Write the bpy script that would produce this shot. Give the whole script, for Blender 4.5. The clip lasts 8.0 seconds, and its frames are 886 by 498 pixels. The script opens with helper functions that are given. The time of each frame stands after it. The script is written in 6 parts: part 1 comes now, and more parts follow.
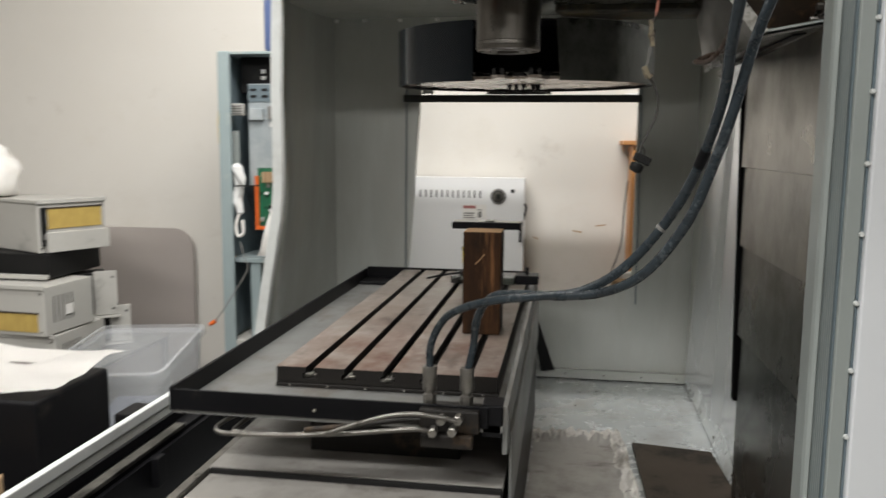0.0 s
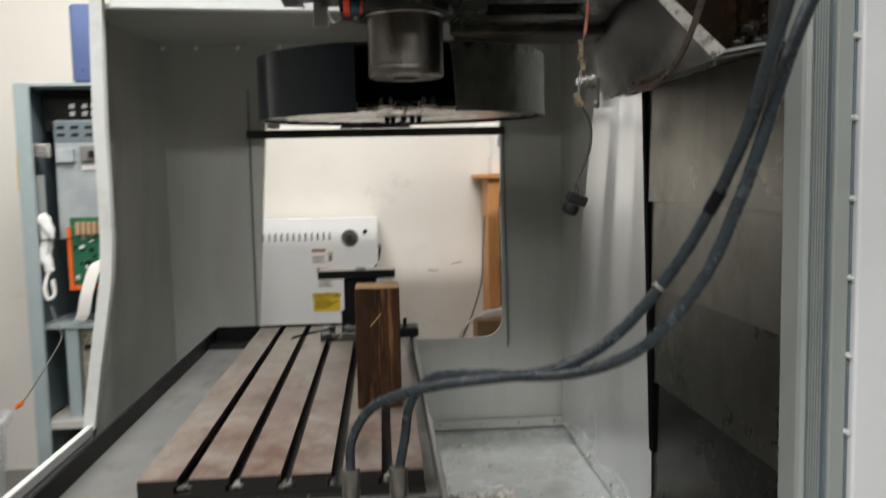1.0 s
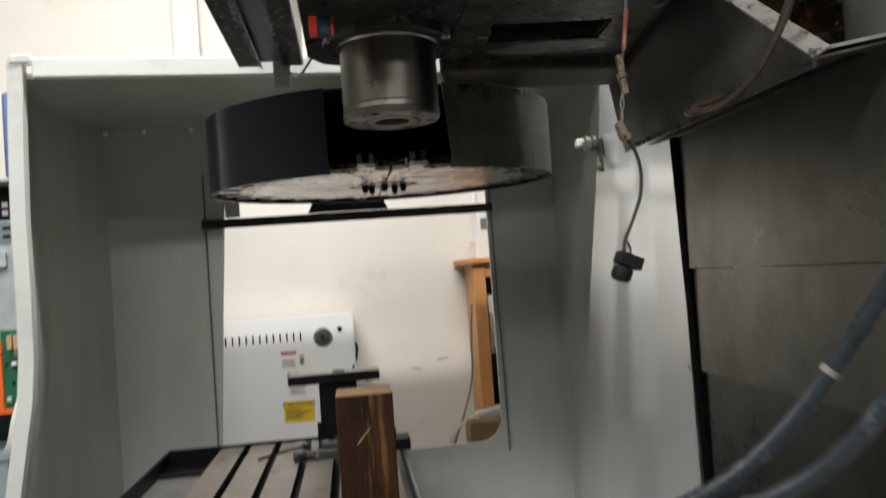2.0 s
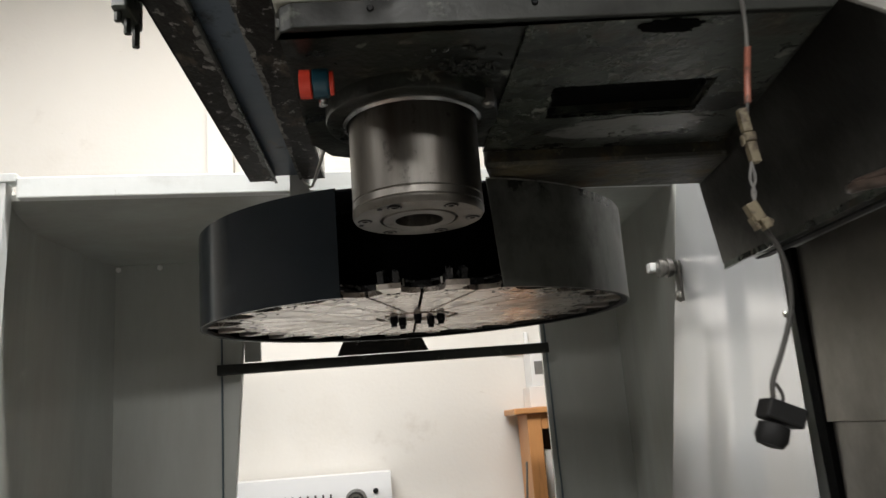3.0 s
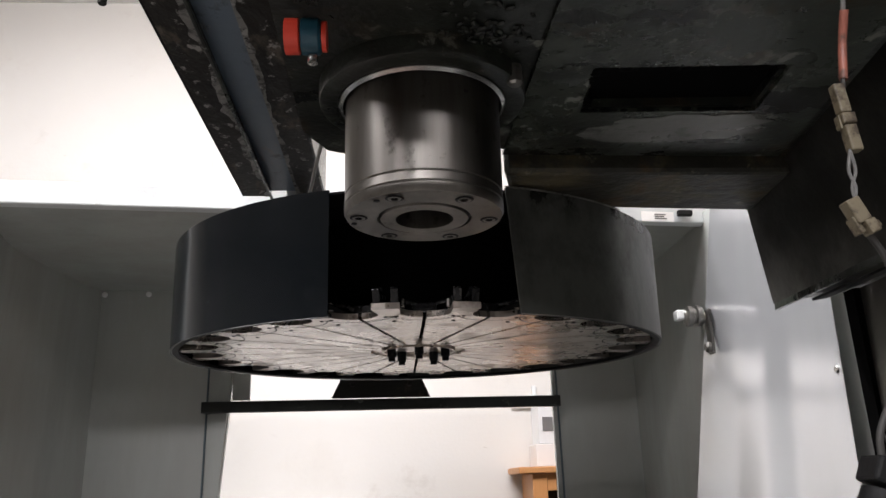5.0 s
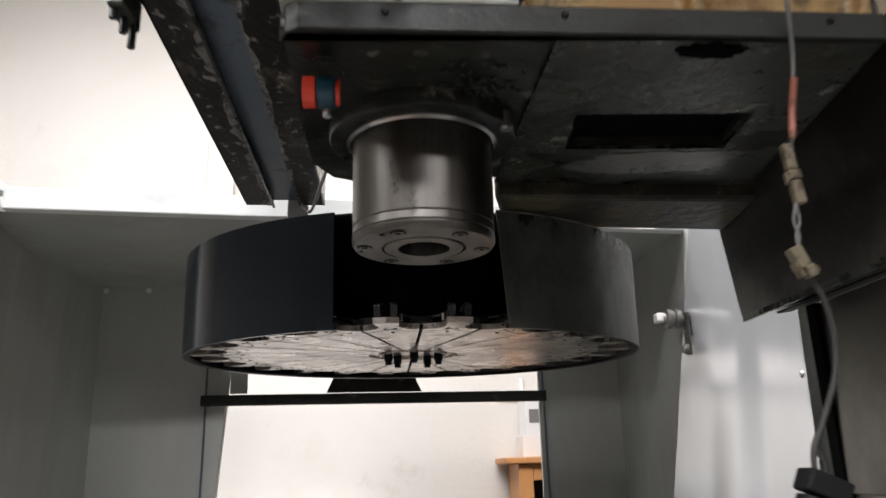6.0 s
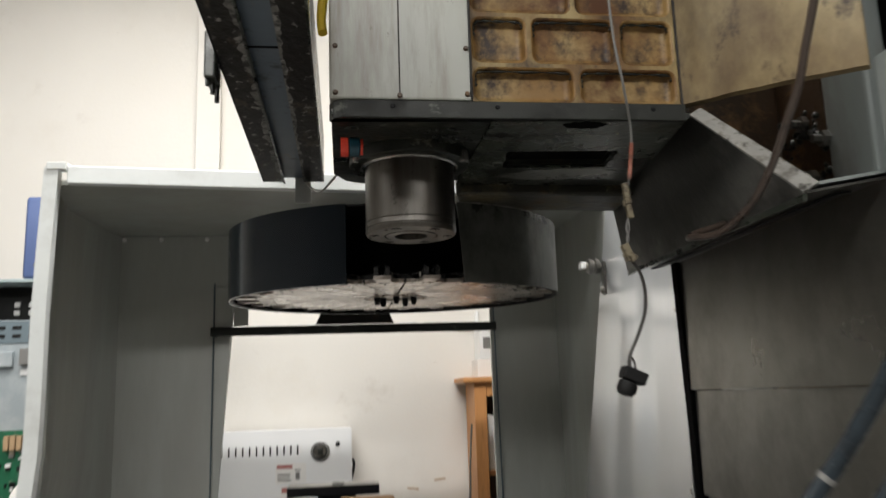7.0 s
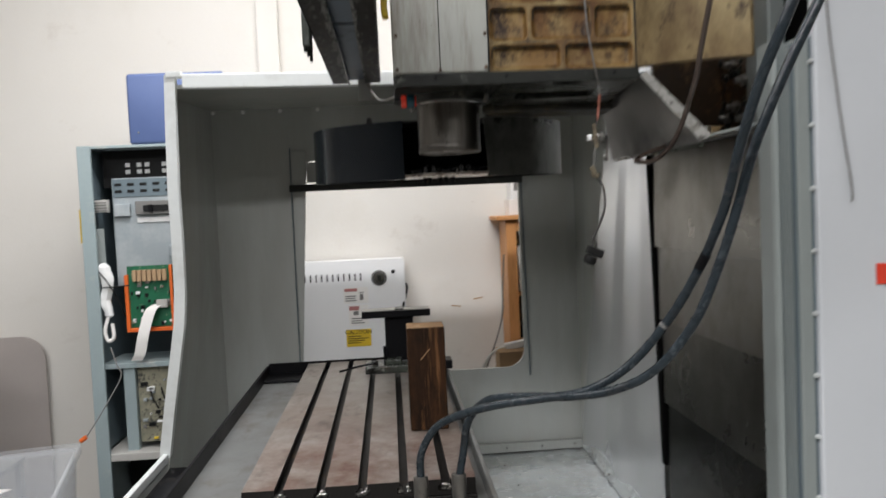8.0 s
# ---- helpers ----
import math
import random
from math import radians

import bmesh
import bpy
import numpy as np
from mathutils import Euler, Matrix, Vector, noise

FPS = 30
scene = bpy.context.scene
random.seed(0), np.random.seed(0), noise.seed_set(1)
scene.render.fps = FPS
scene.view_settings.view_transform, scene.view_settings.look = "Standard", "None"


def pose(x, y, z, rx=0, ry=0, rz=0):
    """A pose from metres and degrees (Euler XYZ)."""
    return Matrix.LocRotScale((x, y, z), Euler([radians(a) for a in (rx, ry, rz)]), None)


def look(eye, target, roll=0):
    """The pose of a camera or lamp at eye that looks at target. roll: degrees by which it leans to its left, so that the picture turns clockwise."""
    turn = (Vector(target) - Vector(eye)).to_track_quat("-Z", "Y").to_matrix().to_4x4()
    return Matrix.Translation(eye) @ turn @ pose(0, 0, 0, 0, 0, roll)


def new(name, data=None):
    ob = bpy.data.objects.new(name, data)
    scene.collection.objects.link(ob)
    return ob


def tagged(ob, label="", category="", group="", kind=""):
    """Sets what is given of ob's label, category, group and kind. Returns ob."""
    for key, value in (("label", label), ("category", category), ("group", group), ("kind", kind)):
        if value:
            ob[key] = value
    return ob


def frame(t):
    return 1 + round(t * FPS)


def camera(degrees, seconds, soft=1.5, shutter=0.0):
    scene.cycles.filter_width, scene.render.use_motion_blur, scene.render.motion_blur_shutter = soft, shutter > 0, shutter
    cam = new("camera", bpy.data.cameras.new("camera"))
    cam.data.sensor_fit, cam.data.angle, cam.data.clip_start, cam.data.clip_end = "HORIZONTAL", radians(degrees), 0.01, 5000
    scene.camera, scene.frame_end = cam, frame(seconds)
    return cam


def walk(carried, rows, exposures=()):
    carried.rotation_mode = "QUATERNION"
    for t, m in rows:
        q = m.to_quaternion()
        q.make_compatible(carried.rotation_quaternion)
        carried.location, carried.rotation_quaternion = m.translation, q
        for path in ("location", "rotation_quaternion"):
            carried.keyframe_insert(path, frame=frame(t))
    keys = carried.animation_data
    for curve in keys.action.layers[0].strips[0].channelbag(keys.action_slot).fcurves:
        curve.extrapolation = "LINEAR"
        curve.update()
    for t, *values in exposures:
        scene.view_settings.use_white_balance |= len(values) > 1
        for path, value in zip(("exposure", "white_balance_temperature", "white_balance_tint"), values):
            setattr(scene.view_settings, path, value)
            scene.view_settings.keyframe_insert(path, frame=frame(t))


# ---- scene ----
cam = camera(58.8, 8.0, shutter=0.5)
EXPOSURES = [(0, 0.06, 6550, 10), (1.0, 0.08, 6550, 10), (2.2, 0.08, 6550, 10), (3.3, 0.14, 6450, 12), (4.0, 0.22, 6250, 17), (4.7, 0.32, 6250, 17), (6.0, 0.28, 6300, 15), (6.5, 0.14, 6400, 12), (7.0, 0.0, 6500, 10), (8.0, -0.05, 6250, 12)]
PATH = [
    (0, (0.102, 0.198, 1.360), (-0.203, 2.157, 1.099), 0.5),
    (0.3, (0.051, 0.282, 1.361), (-0.113, 2.260, 1.105), -0.4),
    (0.5, (0.018, 0.330, 1.359), (-0.065, 2.311, 1.099), -0.6),
    (0.8, (-0.033, 0.395, 1.370), (0.023, 2.379, 1.126), -1.3),
    (1, (-0.080, 0.463, 1.377), (0.072, 2.449, 1.197), -1.2),
    (1.3, (-0.137, 0.527, 1.401), (0.129, 2.507, 1.300), -2.5),
    (1.5, (-0.151, 0.608, 1.386), (0.119, 2.589, 1.335), -3.0),
    (2, (-0.104, 0.802, 1.338), (0.135, 2.787, 1.400), -4.1),
    (2.2, (-0.081, 0.887, 1.334), (0.130, 2.866, 1.525), -4.5),
    (3.3, (-0.063, 1.189, 1.351), (0.072, 3.131, 1.809), -4.3),
    (3.5, (-0.064, 1.230, 1.348), (0.089, 3.168, 1.817), -4.2),
    (4, (-0.050, 1.290, 1.336), (0.127, 3.218, 1.837), -3.0),
    (4.5, (-0.054, 1.293, 1.340), (0.074, 3.207, 1.903), -1.6),
    (4.7, (-0.054, 1.286, 1.340), (0.063, 3.198, 1.914), -1.5),
    (5.8, (-0.060, 1.254, 1.347), (0.085, 3.169, 1.907), -1.4),
    (6, (-0.067, 1.193, 1.355), (0.082, 3.113, 1.895), -1.3),
    (6.5, (-0.090, 1.019, 1.336), (0.079, 2.953, 1.817), -1.7),
    (6.8, (-0.116, 0.847, 1.313), (0.106, 2.788, 1.739), -2.3),
    (7, (-0.132, 0.750, 1.320), (0.120, 2.700, 1.686), -1.9),
    (7.3, (-0.136, 0.587, 1.329), (0.072, 2.564, 1.535), -2.6),
    (7.5, (-0.130, 0.482, 1.348), (0.003, 2.476, 1.406), -2.5),
    (7.7, (-0.127, 0.349, 1.363), (-0.066, 2.346, 1.279), -2.6),
    (8, (-0.171, 0.181, 1.438), (-0.037, 2.174, 1.337), -2.6),
]
walk(cam, [(t, look(eye, target, roll)) for t, eye, target, roll in PATH], exposures=EXPOSURES)

# ---------------------------------------------------------------- light
world = bpy.data.worlds.new("world")
scene.world = world
world.use_nodes = True
world.node_tree.nodes["Background"].inputs[0].default_value = (0.9, 0.95, 1.0, 1)
world.node_tree.nodes["Background"].inputs[1].default_value = 0.05


def unseen_lamp(x, y, z, sx, sy, power, colour=(1.0, 0.985, 0.955), tilt=0):
    """An unseen area lamp under the ceiling that shines downwards, or tilted towards the far wall."""
    data = bpy.data.lights.new("unseen_ceiling_lamp", "AREA")
    data.shape, data.size, data.size_y, data.energy, data.color = "RECTANGLE", sx, sy, power, colour
    ob = new("unseen_ceiling_lamp", data)
    ob.matrix_world = pose(x, y, z, tilt)
    return ob


# lamps out of view, added to brighten the table, wall and machine fronts
unseen_lamp(0.1, 2.25, 3.28, 2.4, 0.12, 85)
# added fill, tilted so that the far wall is evenly bright
unseen_lamp(-0.8, 2.8, 3.28, 1.8, 0.14, 36, tilt=22)
unseen_lamp(-2.6, 1.0, 3.28, 1.3, 0.4, 46)
unseen_lamp(-1.1, -0.8, 3.28, 2.4, 0.4, 145)
unseen_lamp(1.4, -2.2, 3.28, 2.4, 0.4, 60)

# ---------------------------------------------------------------- materials
MATS = {}


def mat(name, c1, c2=None, stain=None, rough=0.5, metal=0.0, big=3.0, fine=60.0, amount=0.5, stain_amt=0.0,
        stain_scale=6.0, stretch=(1, 1, 1), bump=0.05, bump_scale=120.0, rough_var=0.12, stain_rough=0.6, island=0.0, edge=0.12, coat=0.0, spec=0.5, grime=()):
    """Paint, metal or dirt: two tones mixed by coarse and fine noise, stains of a third tone, fine relief."""
    m = bpy.data.materials.new(name)
    m.use_nodes = True
    nt = m.node_tree
    n, l = nt.nodes, nt.links
    b = n["Principled BSDF"]
    geo = n.new("ShaderNodeNewGeometry")
    mp = n.new("ShaderNodeMapping")
    mp.inputs["Scale"].default_value = stretch
    l.new(geo.outputs["Position"], mp.inputs["Vector"])

    def noise_of(scale, detail=5.0, roughness=0.6, squash=None):
        t = n.new("ShaderNodeTexNoise")
        t.inputs["Scale"].default_value, t.inputs["Detail"].default_value, t.inputs["Roughness"].default_value = scale, detail, roughness
        if squash:
            own = n.new("ShaderNodeMapping")
            own.inputs["Scale"].default_value = squash
            own.inputs["Location"].default_value = (3.1, 1.7, 0.4)
            l.new(geo.outputs["Position"], own.inputs["Vector"])
            l.new(own.outputs[0], t.inputs["Vector"])
        else:
            l.new(mp.outputs[0], t.inputs["Vector"])
        return t

    def ramp(src, lo, hi):
        r = n.new("ShaderNodeMapRange")
        r.inputs[1].default_value, r.inputs[2].default_value = lo, hi
        l.new(src, r.inputs[0])
        return r.outputs[0]

    def mix(f, a, bb):
        x = n.new("ShaderNodeMix")
        x.data_type = "RGBA"
        if isinstance(f, float):
            x.inputs[0].default_value = f
        else:
            l.new(f, x.inputs[0])
        for s, v in ((x.inputs[6], a), (x.inputs[7], bb)):
            if isinstance(v, tuple):
                s.default_value = (*v, 1)
            else:
                l.new(v, s)
        return x.outputs[2]

    def mul(a, k):
        x = n.new("ShaderNodeMath")
        x.operation = "MULTIPLY"
        l.new(a, x.inputs[0])
        x.inputs[1].default_value = k
        return x.outputs[0]

    c2 = c2 or tuple(v * 0.86 for v in c1)
    big_n, fine_n = noise_of(big), noise_of(fine, 3.0)
    col = mix(mul(ramp(big_n.outputs[0], 0.35, 0.68), amount * 1.5), c1, c2)
    col = mix(mul(ramp(fine_n.outputs[0], 0.3, 0.75), 0.35), col, c2)
    rgh = n.new("ShaderNodeMapRange")
    rgh.inputs[3].default_value, rgh.inputs[4].default_value = rough - rough_var, rough + rough_var
    l.new(big_n.outputs[0], rgh.inputs[0])
    rgh_out = rgh.outputs[0]
    if stain:
        sn = noise_of(stain_scale, 8.0, 0.68)
        lo = 0.66 - 0.32 * stain_amt
        f = ramp(sn.outputs[0], lo - edge / 3, lo + edge * 2 / 3)
        col = mix(f, col, stain)
        x = n.new("ShaderNodeMix")
        l.new(f, x.inputs[0])
        l.new(rgh_out, x.inputs[2])
        x.inputs[3].default_value = stain_rough
        rgh_out = x.outputs[0]
    # further layers, most of them dirt: colour, size, share, softness of the edge, direction of the runs, gloss
    for g_col, g_scale, g_share, g_edge, g_squash, g_rough, *zone in grime:
        gn = noise_of(g_scale, 10.0, 0.7, g_squash)
        lo = 0.60 - 0.40 * g_share
        f = ramp(gn.outputs[0], lo - g_edge / 2, lo + g_edge / 2)
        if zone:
            # a layer that lies on one end of the thing only
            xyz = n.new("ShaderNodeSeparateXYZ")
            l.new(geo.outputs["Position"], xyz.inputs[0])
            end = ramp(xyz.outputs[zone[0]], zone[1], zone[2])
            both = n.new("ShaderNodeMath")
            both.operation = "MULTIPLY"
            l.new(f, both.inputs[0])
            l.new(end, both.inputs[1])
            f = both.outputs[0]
        col = mix(f, col, g_col)
        x = n.new("ShaderNodeMix")
        l.new(f, x.inputs[0])
        l.new(rgh_out, x.inputs[2])
        x.inputs[3].default_value = g_rough
        rgh_out = x.outputs[0]
    if island:
        oi = n.new("ShaderNodeObjectInfo")
        col = mix(mul(oi.outputs["Random"], island), col, tuple(v * 0.35 for v in c1))
    l.new(col, b.inputs["Base Color"])
    l.new(rgh_out, b.inputs["Roughness"])
    b.inputs["Metallic"].default_value = metal
    b.inputs["Coat Weight"].default_value = coat
    b.inputs["Specular IOR Level"].default_value = spec
    if bump:
        bn = noise_of(bump_scale, 4.0)
        bp = n.new("ShaderNodeBump")
        bp.inputs["Strength"].default_value, bp.inputs["Distance"].default_value = bump, 0.01
        l.new(bn.outputs[0], bp.inputs["Height"])
        l.new(bp.outputs[0], b.inputs["Normal"])
    MATS[name] = m
    return m


M_WALL = mat("cream_wall_paint", (0.695, 0.67, 0.627), (0.67, 0.64, 0.592), (0.62, 0.585, 0.53), rough=0.7, big=1.2, fine=9, amount=0.6, stain_amt=0.03, stain_scale=2.2, edge=0.3, bump=0.08, bump_scale=60, grime=[((0.58, 0.54, 0.49), 3.5, -0.25, 0.16, (1, 1, 1.3), 0.7), ((0.47, 0.42, 0.37), 14.0, -0.32, 0.08, (0.6, 1, 1.6), 0.7)])
M_CEIL = mat("ceiling_paint", (0.8, 0.79, 0.76), rough=0.8)
M_FLOOR = mat("workshop_floor", (0.22, 0.21, 0.19), (0.18, 0.172, 0.157), (0.11, 0.103, 0.094), rough=0.6, big=0.8, stain_amt=0.12, stain_scale=1.6, edge=0.3)
M_GREY = mat("grey_sheet_paint", (0.52, 0.54, 0.51), (0.45, 0.468, 0.44), (0.33, 0.335, 0.31), stain_rough=0.2, spec=0.8, rough=0.15, rough_var=0.05, big=2.5, fine=25, amount=0.7, stain_amt=0.1, stain_scale=2.5, edge=0.4, stretch=(1, 1, 0.22), bump=0.11, bump_scale=5, grime=[((0.42, 0.415, 0.38), 5.0, 0.0, 0.35, (1, 1, 0.2), 0.25)])
M_WHITEGREY = mat("light_grey_paint", (0.60, 0.62, 0.61), (0.53, 0.55, 0.54), (0.4, 0.4, 0.38), rough=0.4, stain_amt=0.12, edge=0.3, bump=0.03, grime=[((0.3, 0.28, 0.25), 28.0, -0.22, 0.1, (1, 1, 0.6), 0.5)])
M_SKIN = mat("white_machine_skin", (0.62, 0.64, 0.665), (0.585, 0.605, 0.63), rough=0.35, big=1.5, bump=0.02)
M_POST = mat("grey_green_frame_paint", (0.265, 0.292, 0.283), (0.23, 0.254, 0.246), (0.2, 0.2, 0.19), rough=0.4, stain_amt=0.1, stretch=(1, 1, 0.4), bump=0.03)
M_GALV = mat("galvanised_sheet", (0.80, 0.84, 0.845), (0.72, 0.755, 0.76), (0.52, 0.515, 0.49), rough=0.24, metal=0.45, big=3, fine=45, amount=0.6, stain_amt=0.08, stain_scale=4, edge=0.25, bump=0.05, bump_scale=14, grime=[((0.36, 0.345, 0.315), 6.0, -0.14, 0.35, (1, 1, 1), 0.4)])
M_STEEL = mat("worn_bright_steel", (0.55, 0.54, 0.52), (0.42, 0.41, 0.39), (0.16, 0.14, 0.12), rough=0.24, metal=1.0, big=14, fine=90, stain_amt=0.1, stain_scale=22, edge=0.1, stretch=(1, 1, 0.3), bump=0.02)
M_NOSE = mat("ground_spindle_steel", (0.195, 0.184, 0.168), (0.135, 0.126, 0.114), (0.10, 0.09, 0.078), rough=0.36, metal=1.0, big=26, fine=90, amount=1.0, stain_amt=0.3, stain_scale=24, edge=0.25, stretch=(1, 1, 0.10), bump=0.0, rough_var=0.05, stain_rough=0.3, grime=[((0.05, 0.045, 0.04), 55.0, -0.08, 0.12, (1, 1, 0.7), 0.4)])
M_FLAKE = mat("flaking_black_rail_paint", (0.010, 0.0095, 0.009), (0.022, 0.018, 0.014), (0.10, 0.085, 0.065), spec=0.25, rough=0.5, big=14, stain_amt=0.22, stain_scale=26, edge=0.1, stretch=(1, 0.5, 1), bump=0.3, bump_scale=70, grime=[((0.30, 0.29, 0.27), 48.0, -0.02, 0.05, (1, 0.8, 1), 0.6)])
M_TRACK = mat("blue_grey_track", (0.15, 0.19, 0.235), (0.11, 0.14, 0.175), (0.04, 0.04, 0.042), rough=0.45, stain_amt=0.22, stain_scale=14, edge=0.12, grime=[((0.17, 0.18, 0.19), 40.0, -0.02, 0.06, (1, 0.3, 1), 0.5)])
M_PETAL = mat("machined_steel", (0.66, 0.60, 0.545), (0.56, 0.505, 0.455), (0.28, 0.23, 0.19), rough=0.27, metal=0.92, big=12, fine=80, stain_amt=0.12, stain_scale=14, edge=0.2, bump=0.02, grime=[((0.16, 0.12, 0.09), 30.0, -0.14, 0.14, (1, 1, 1), 0.5)])
M_TABLE = mat("cast_iron_table_top", (0.325, 0.297, 0.268), (0.25, 0.22, 0.194), (0.20, 0.16, 0.13), rough=0.48, metal=0.5, big=5, fine=40, amount=0.8, stain_amt=0.3, stain_scale=3.2, edge=0.3, stain_rough=0.6, bump=0.08, bump_scale=90, grime=[((0.115, 0.052, 0.034), 7.0, 0.22, 0.34, (1, 1, 1), 0.75, 1, 2.55, 1.85), ((0.08, 0.058, 0.046), 16.0, -0.06, 0.16, (1, 0.5, 1), 0.45)])
M_IRON = mat("dark_oily_iron", (0.022, 0.020, 0.0185), (0.013, 0.012, 0.011), (0.06, 0.042, 0.028), spec=0.18, rough=0.48, metal=0.15, stain_amt=0.2, stain_scale=14, bump=0.1)
M_TRAY = mat("grey_tray_sheet", (0.20, 0.204, 0.199), (0.155, 0.157, 0.152), (0.16, 0.145, 0.125), rough=0.42, metal=0.35, big=5, stain_amt=0.2, stain_scale=5, edge=0.35, bump=0.05, grime=[((0.12, 0.10, 0.085), 14.0, -0.10, 0.2, (1, 0.5, 1), 0.5)])
M_BLACK = mat("black_paint", (0.004, 0.004, 0.005), (0.007, 0.007, 0.008), (0.022, 0.020, 0.018), spec=0.12, rough=0.45, stain_amt=0.08, stain_scale=9, bump=0.05)
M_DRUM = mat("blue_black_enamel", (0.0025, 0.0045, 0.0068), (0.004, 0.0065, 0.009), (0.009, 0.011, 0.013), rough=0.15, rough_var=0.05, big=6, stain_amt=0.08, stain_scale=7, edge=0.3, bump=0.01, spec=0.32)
# enamel of the right shroud half, much lighter than the left half's
M_DRUM_R = mat("dark_grey_enamel", (0.100, 0.103, 0.094), (0.072, 0.074, 0.067), (0.030, 0.030, 0.028), spec=0.25, rough=0.34, big=8, stain_amt=0.2, stain_scale=9, edge=0.25, bump=0.03, grime=[((0.008, 0.008, 0.008), 6.0, 0.0, 0.22, (1, 1, 0.5), 0.3), ((0.005, 0.005, 0.005), 15.0, 0.15, 0.08, (1, 1, 0.7), 0.22, 2, 1.620, 1.662), ((0.075, 0.075, 0.07), 40.0, -0.16, 0.08, (1, 1, 0.5), 0.5)])
M_OILY = mat("oily_green_black_casting", (0.009, 0.010, 0.0088), (0.016, 0.018, 0.0145), (0.042, 0.049, 0.038), spec=0.4, rough=0.30, big=9, fine=50, amount=0.8, stain_amt=0.2, stain_scale=10, edge=0.12, stain_rough=0.3, bump=0.22, bump_scale=45, grime=[((0.17, 0.18, 0.155), 30.0, -0.06, 0.05, (1, 1, 1), 0.5), ((0.035, 0.020, 0.010), 15.0, -0.10, 0.15, (1, 1, 1), 0.3)])
M_BARE = mat("scraped_grey_casting", (0.054, 0.062, 0.050), (0.030, 0.035, 0.028), (0.010, 0.011, 0.0085), spec=0.45, rough=0.27, big=8, stain_amt=0.42, stain_scale=7, edge=0.14, stain_rough=0.3, bump=0.16, bump_scale=40, grime=[((0.20, 0.205, 0.18), 26.0, -0.06, 0.04, (1, 1, 1), 0.5), ((0.006, 0.0058, 0.005), 18.0, 0.06, 0.07, (0.6, 1, 1), 0.25), ((0.045, 0.025, 0.011), 12.0, -0.04, 0.12, (1, 1, 1), 0.35)])
M_CREAM = mat("oil_stained_cream_paint", (0.34, 0.265, 0.125), (0.22, 0.15, 0.058), (0.10, 0.042, 0.014), rough=0.45, spec=0.35, big=9, fine=30, amount=0.9, stain_amt=0.44, stain_scale=9, edge=0.22, stretch=(1, 1, 0.6), bump=0.08, bump_scale=60, grime=[((0.03, 0.016, 0.008), 16.0, 0.05, 0.16, (1, 1, 0.6), 0.45)])
# one layer darkens towards the inner corner, from x 0.415 to 0.335
M_CREAM2 = mat("cream_casting_paint", (0.33, 0.26, 0.135), (0.25, 0.185, 0.085), (0.15, 0.092, 0.036), rough=0.45, spec=0.35, big=5, fine=30, amount=0.7, stain_amt=0.25, stain_scale=5, edge=0.35, stretch=(1, 1, 0.6), bump=0.05, bump_scale=60, grime=[((0.10, 0.06, 0.03), 6.0, 0.06, 0.25, (1, 1, 0.6), 0.45), ((0.035, 0.020, 0.009), 8.0, 0.30, 0.30, (1, 1, 0.5), 0.35, 0, 0.415, 0.335), ((0.04, 0.023, 0.013), 20.0, -0.08, 0.12, (1, 1, 0.7), 0.45)])
# cream of the pockets, a little darker and browner than the face
M_CREAM_DEEP = mat("stained_pocket_cream_paint", (0.33, 0.235, 0.10), (0.22, 0.125, 0.040), (0.075, 0.028, 0.009), rough=0.45, spec=0.3, big=14, fine=35, amount=0.9, stain_amt=0.46, stain_scale=11, edge=0.2, bump=0.1, bump_scale=60, grime=[((0.022, 0.011, 0.006), 20.0, 0.06, 0.14, (1, 1, 0.8), 0.45)])
M_WPANEL = mat("dirty_white_cover", (0.43, 0.44, 0.405), (0.37, 0.38, 0.345), (0.26, 0.22, 0.16), rough=0.42, big=5, amount=0.6, stain_amt=0.15, stain_scale=5, edge=0.3, stretch=(1, 1, 0.3), bump=0.03, grime=[((0.17, 0.14, 0.10), 12.0, 0.0, 0.25, (1, 1, 0.14), 0.4), ((0.08, 0.07, 0.055), 45.0, -0.18, 0.08, (1, 1, 0.6), 0.5)])
M_RUST = mat("brown_oil_grime", (0.08, 0.045, 0.022), (0.045, 0.025, 0.013), (0.25, 0.14, 0.06), rough=0.4, big=9, stain_amt=0.3, stain_scale=14, bump=0.2)
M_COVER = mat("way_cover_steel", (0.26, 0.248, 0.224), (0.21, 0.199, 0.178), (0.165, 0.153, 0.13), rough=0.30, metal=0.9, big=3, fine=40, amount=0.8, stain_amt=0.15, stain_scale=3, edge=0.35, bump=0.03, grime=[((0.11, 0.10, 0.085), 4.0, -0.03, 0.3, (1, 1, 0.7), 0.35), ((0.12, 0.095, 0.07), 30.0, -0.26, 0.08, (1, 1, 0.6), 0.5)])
# lowest cover sheet: the reflected dark table side is put into the colour
M_COVER_LOW = mat("cover_steel_dark_reflection", (0.026, 0.028, 0.025), (0.017, 0.019, 0.017), (0.022, 0.021, 0.018), rough=0.17, metal=0.8, big=3, fine=40, amount=0.8, stain_amt=0.25, stain_scale=4, edge=0.35, bump=0.03, grime=[((0.035, 0.033, 0.028), 4.0, 0.0, 0.3, (1, 1, 0.5), 0.3)])
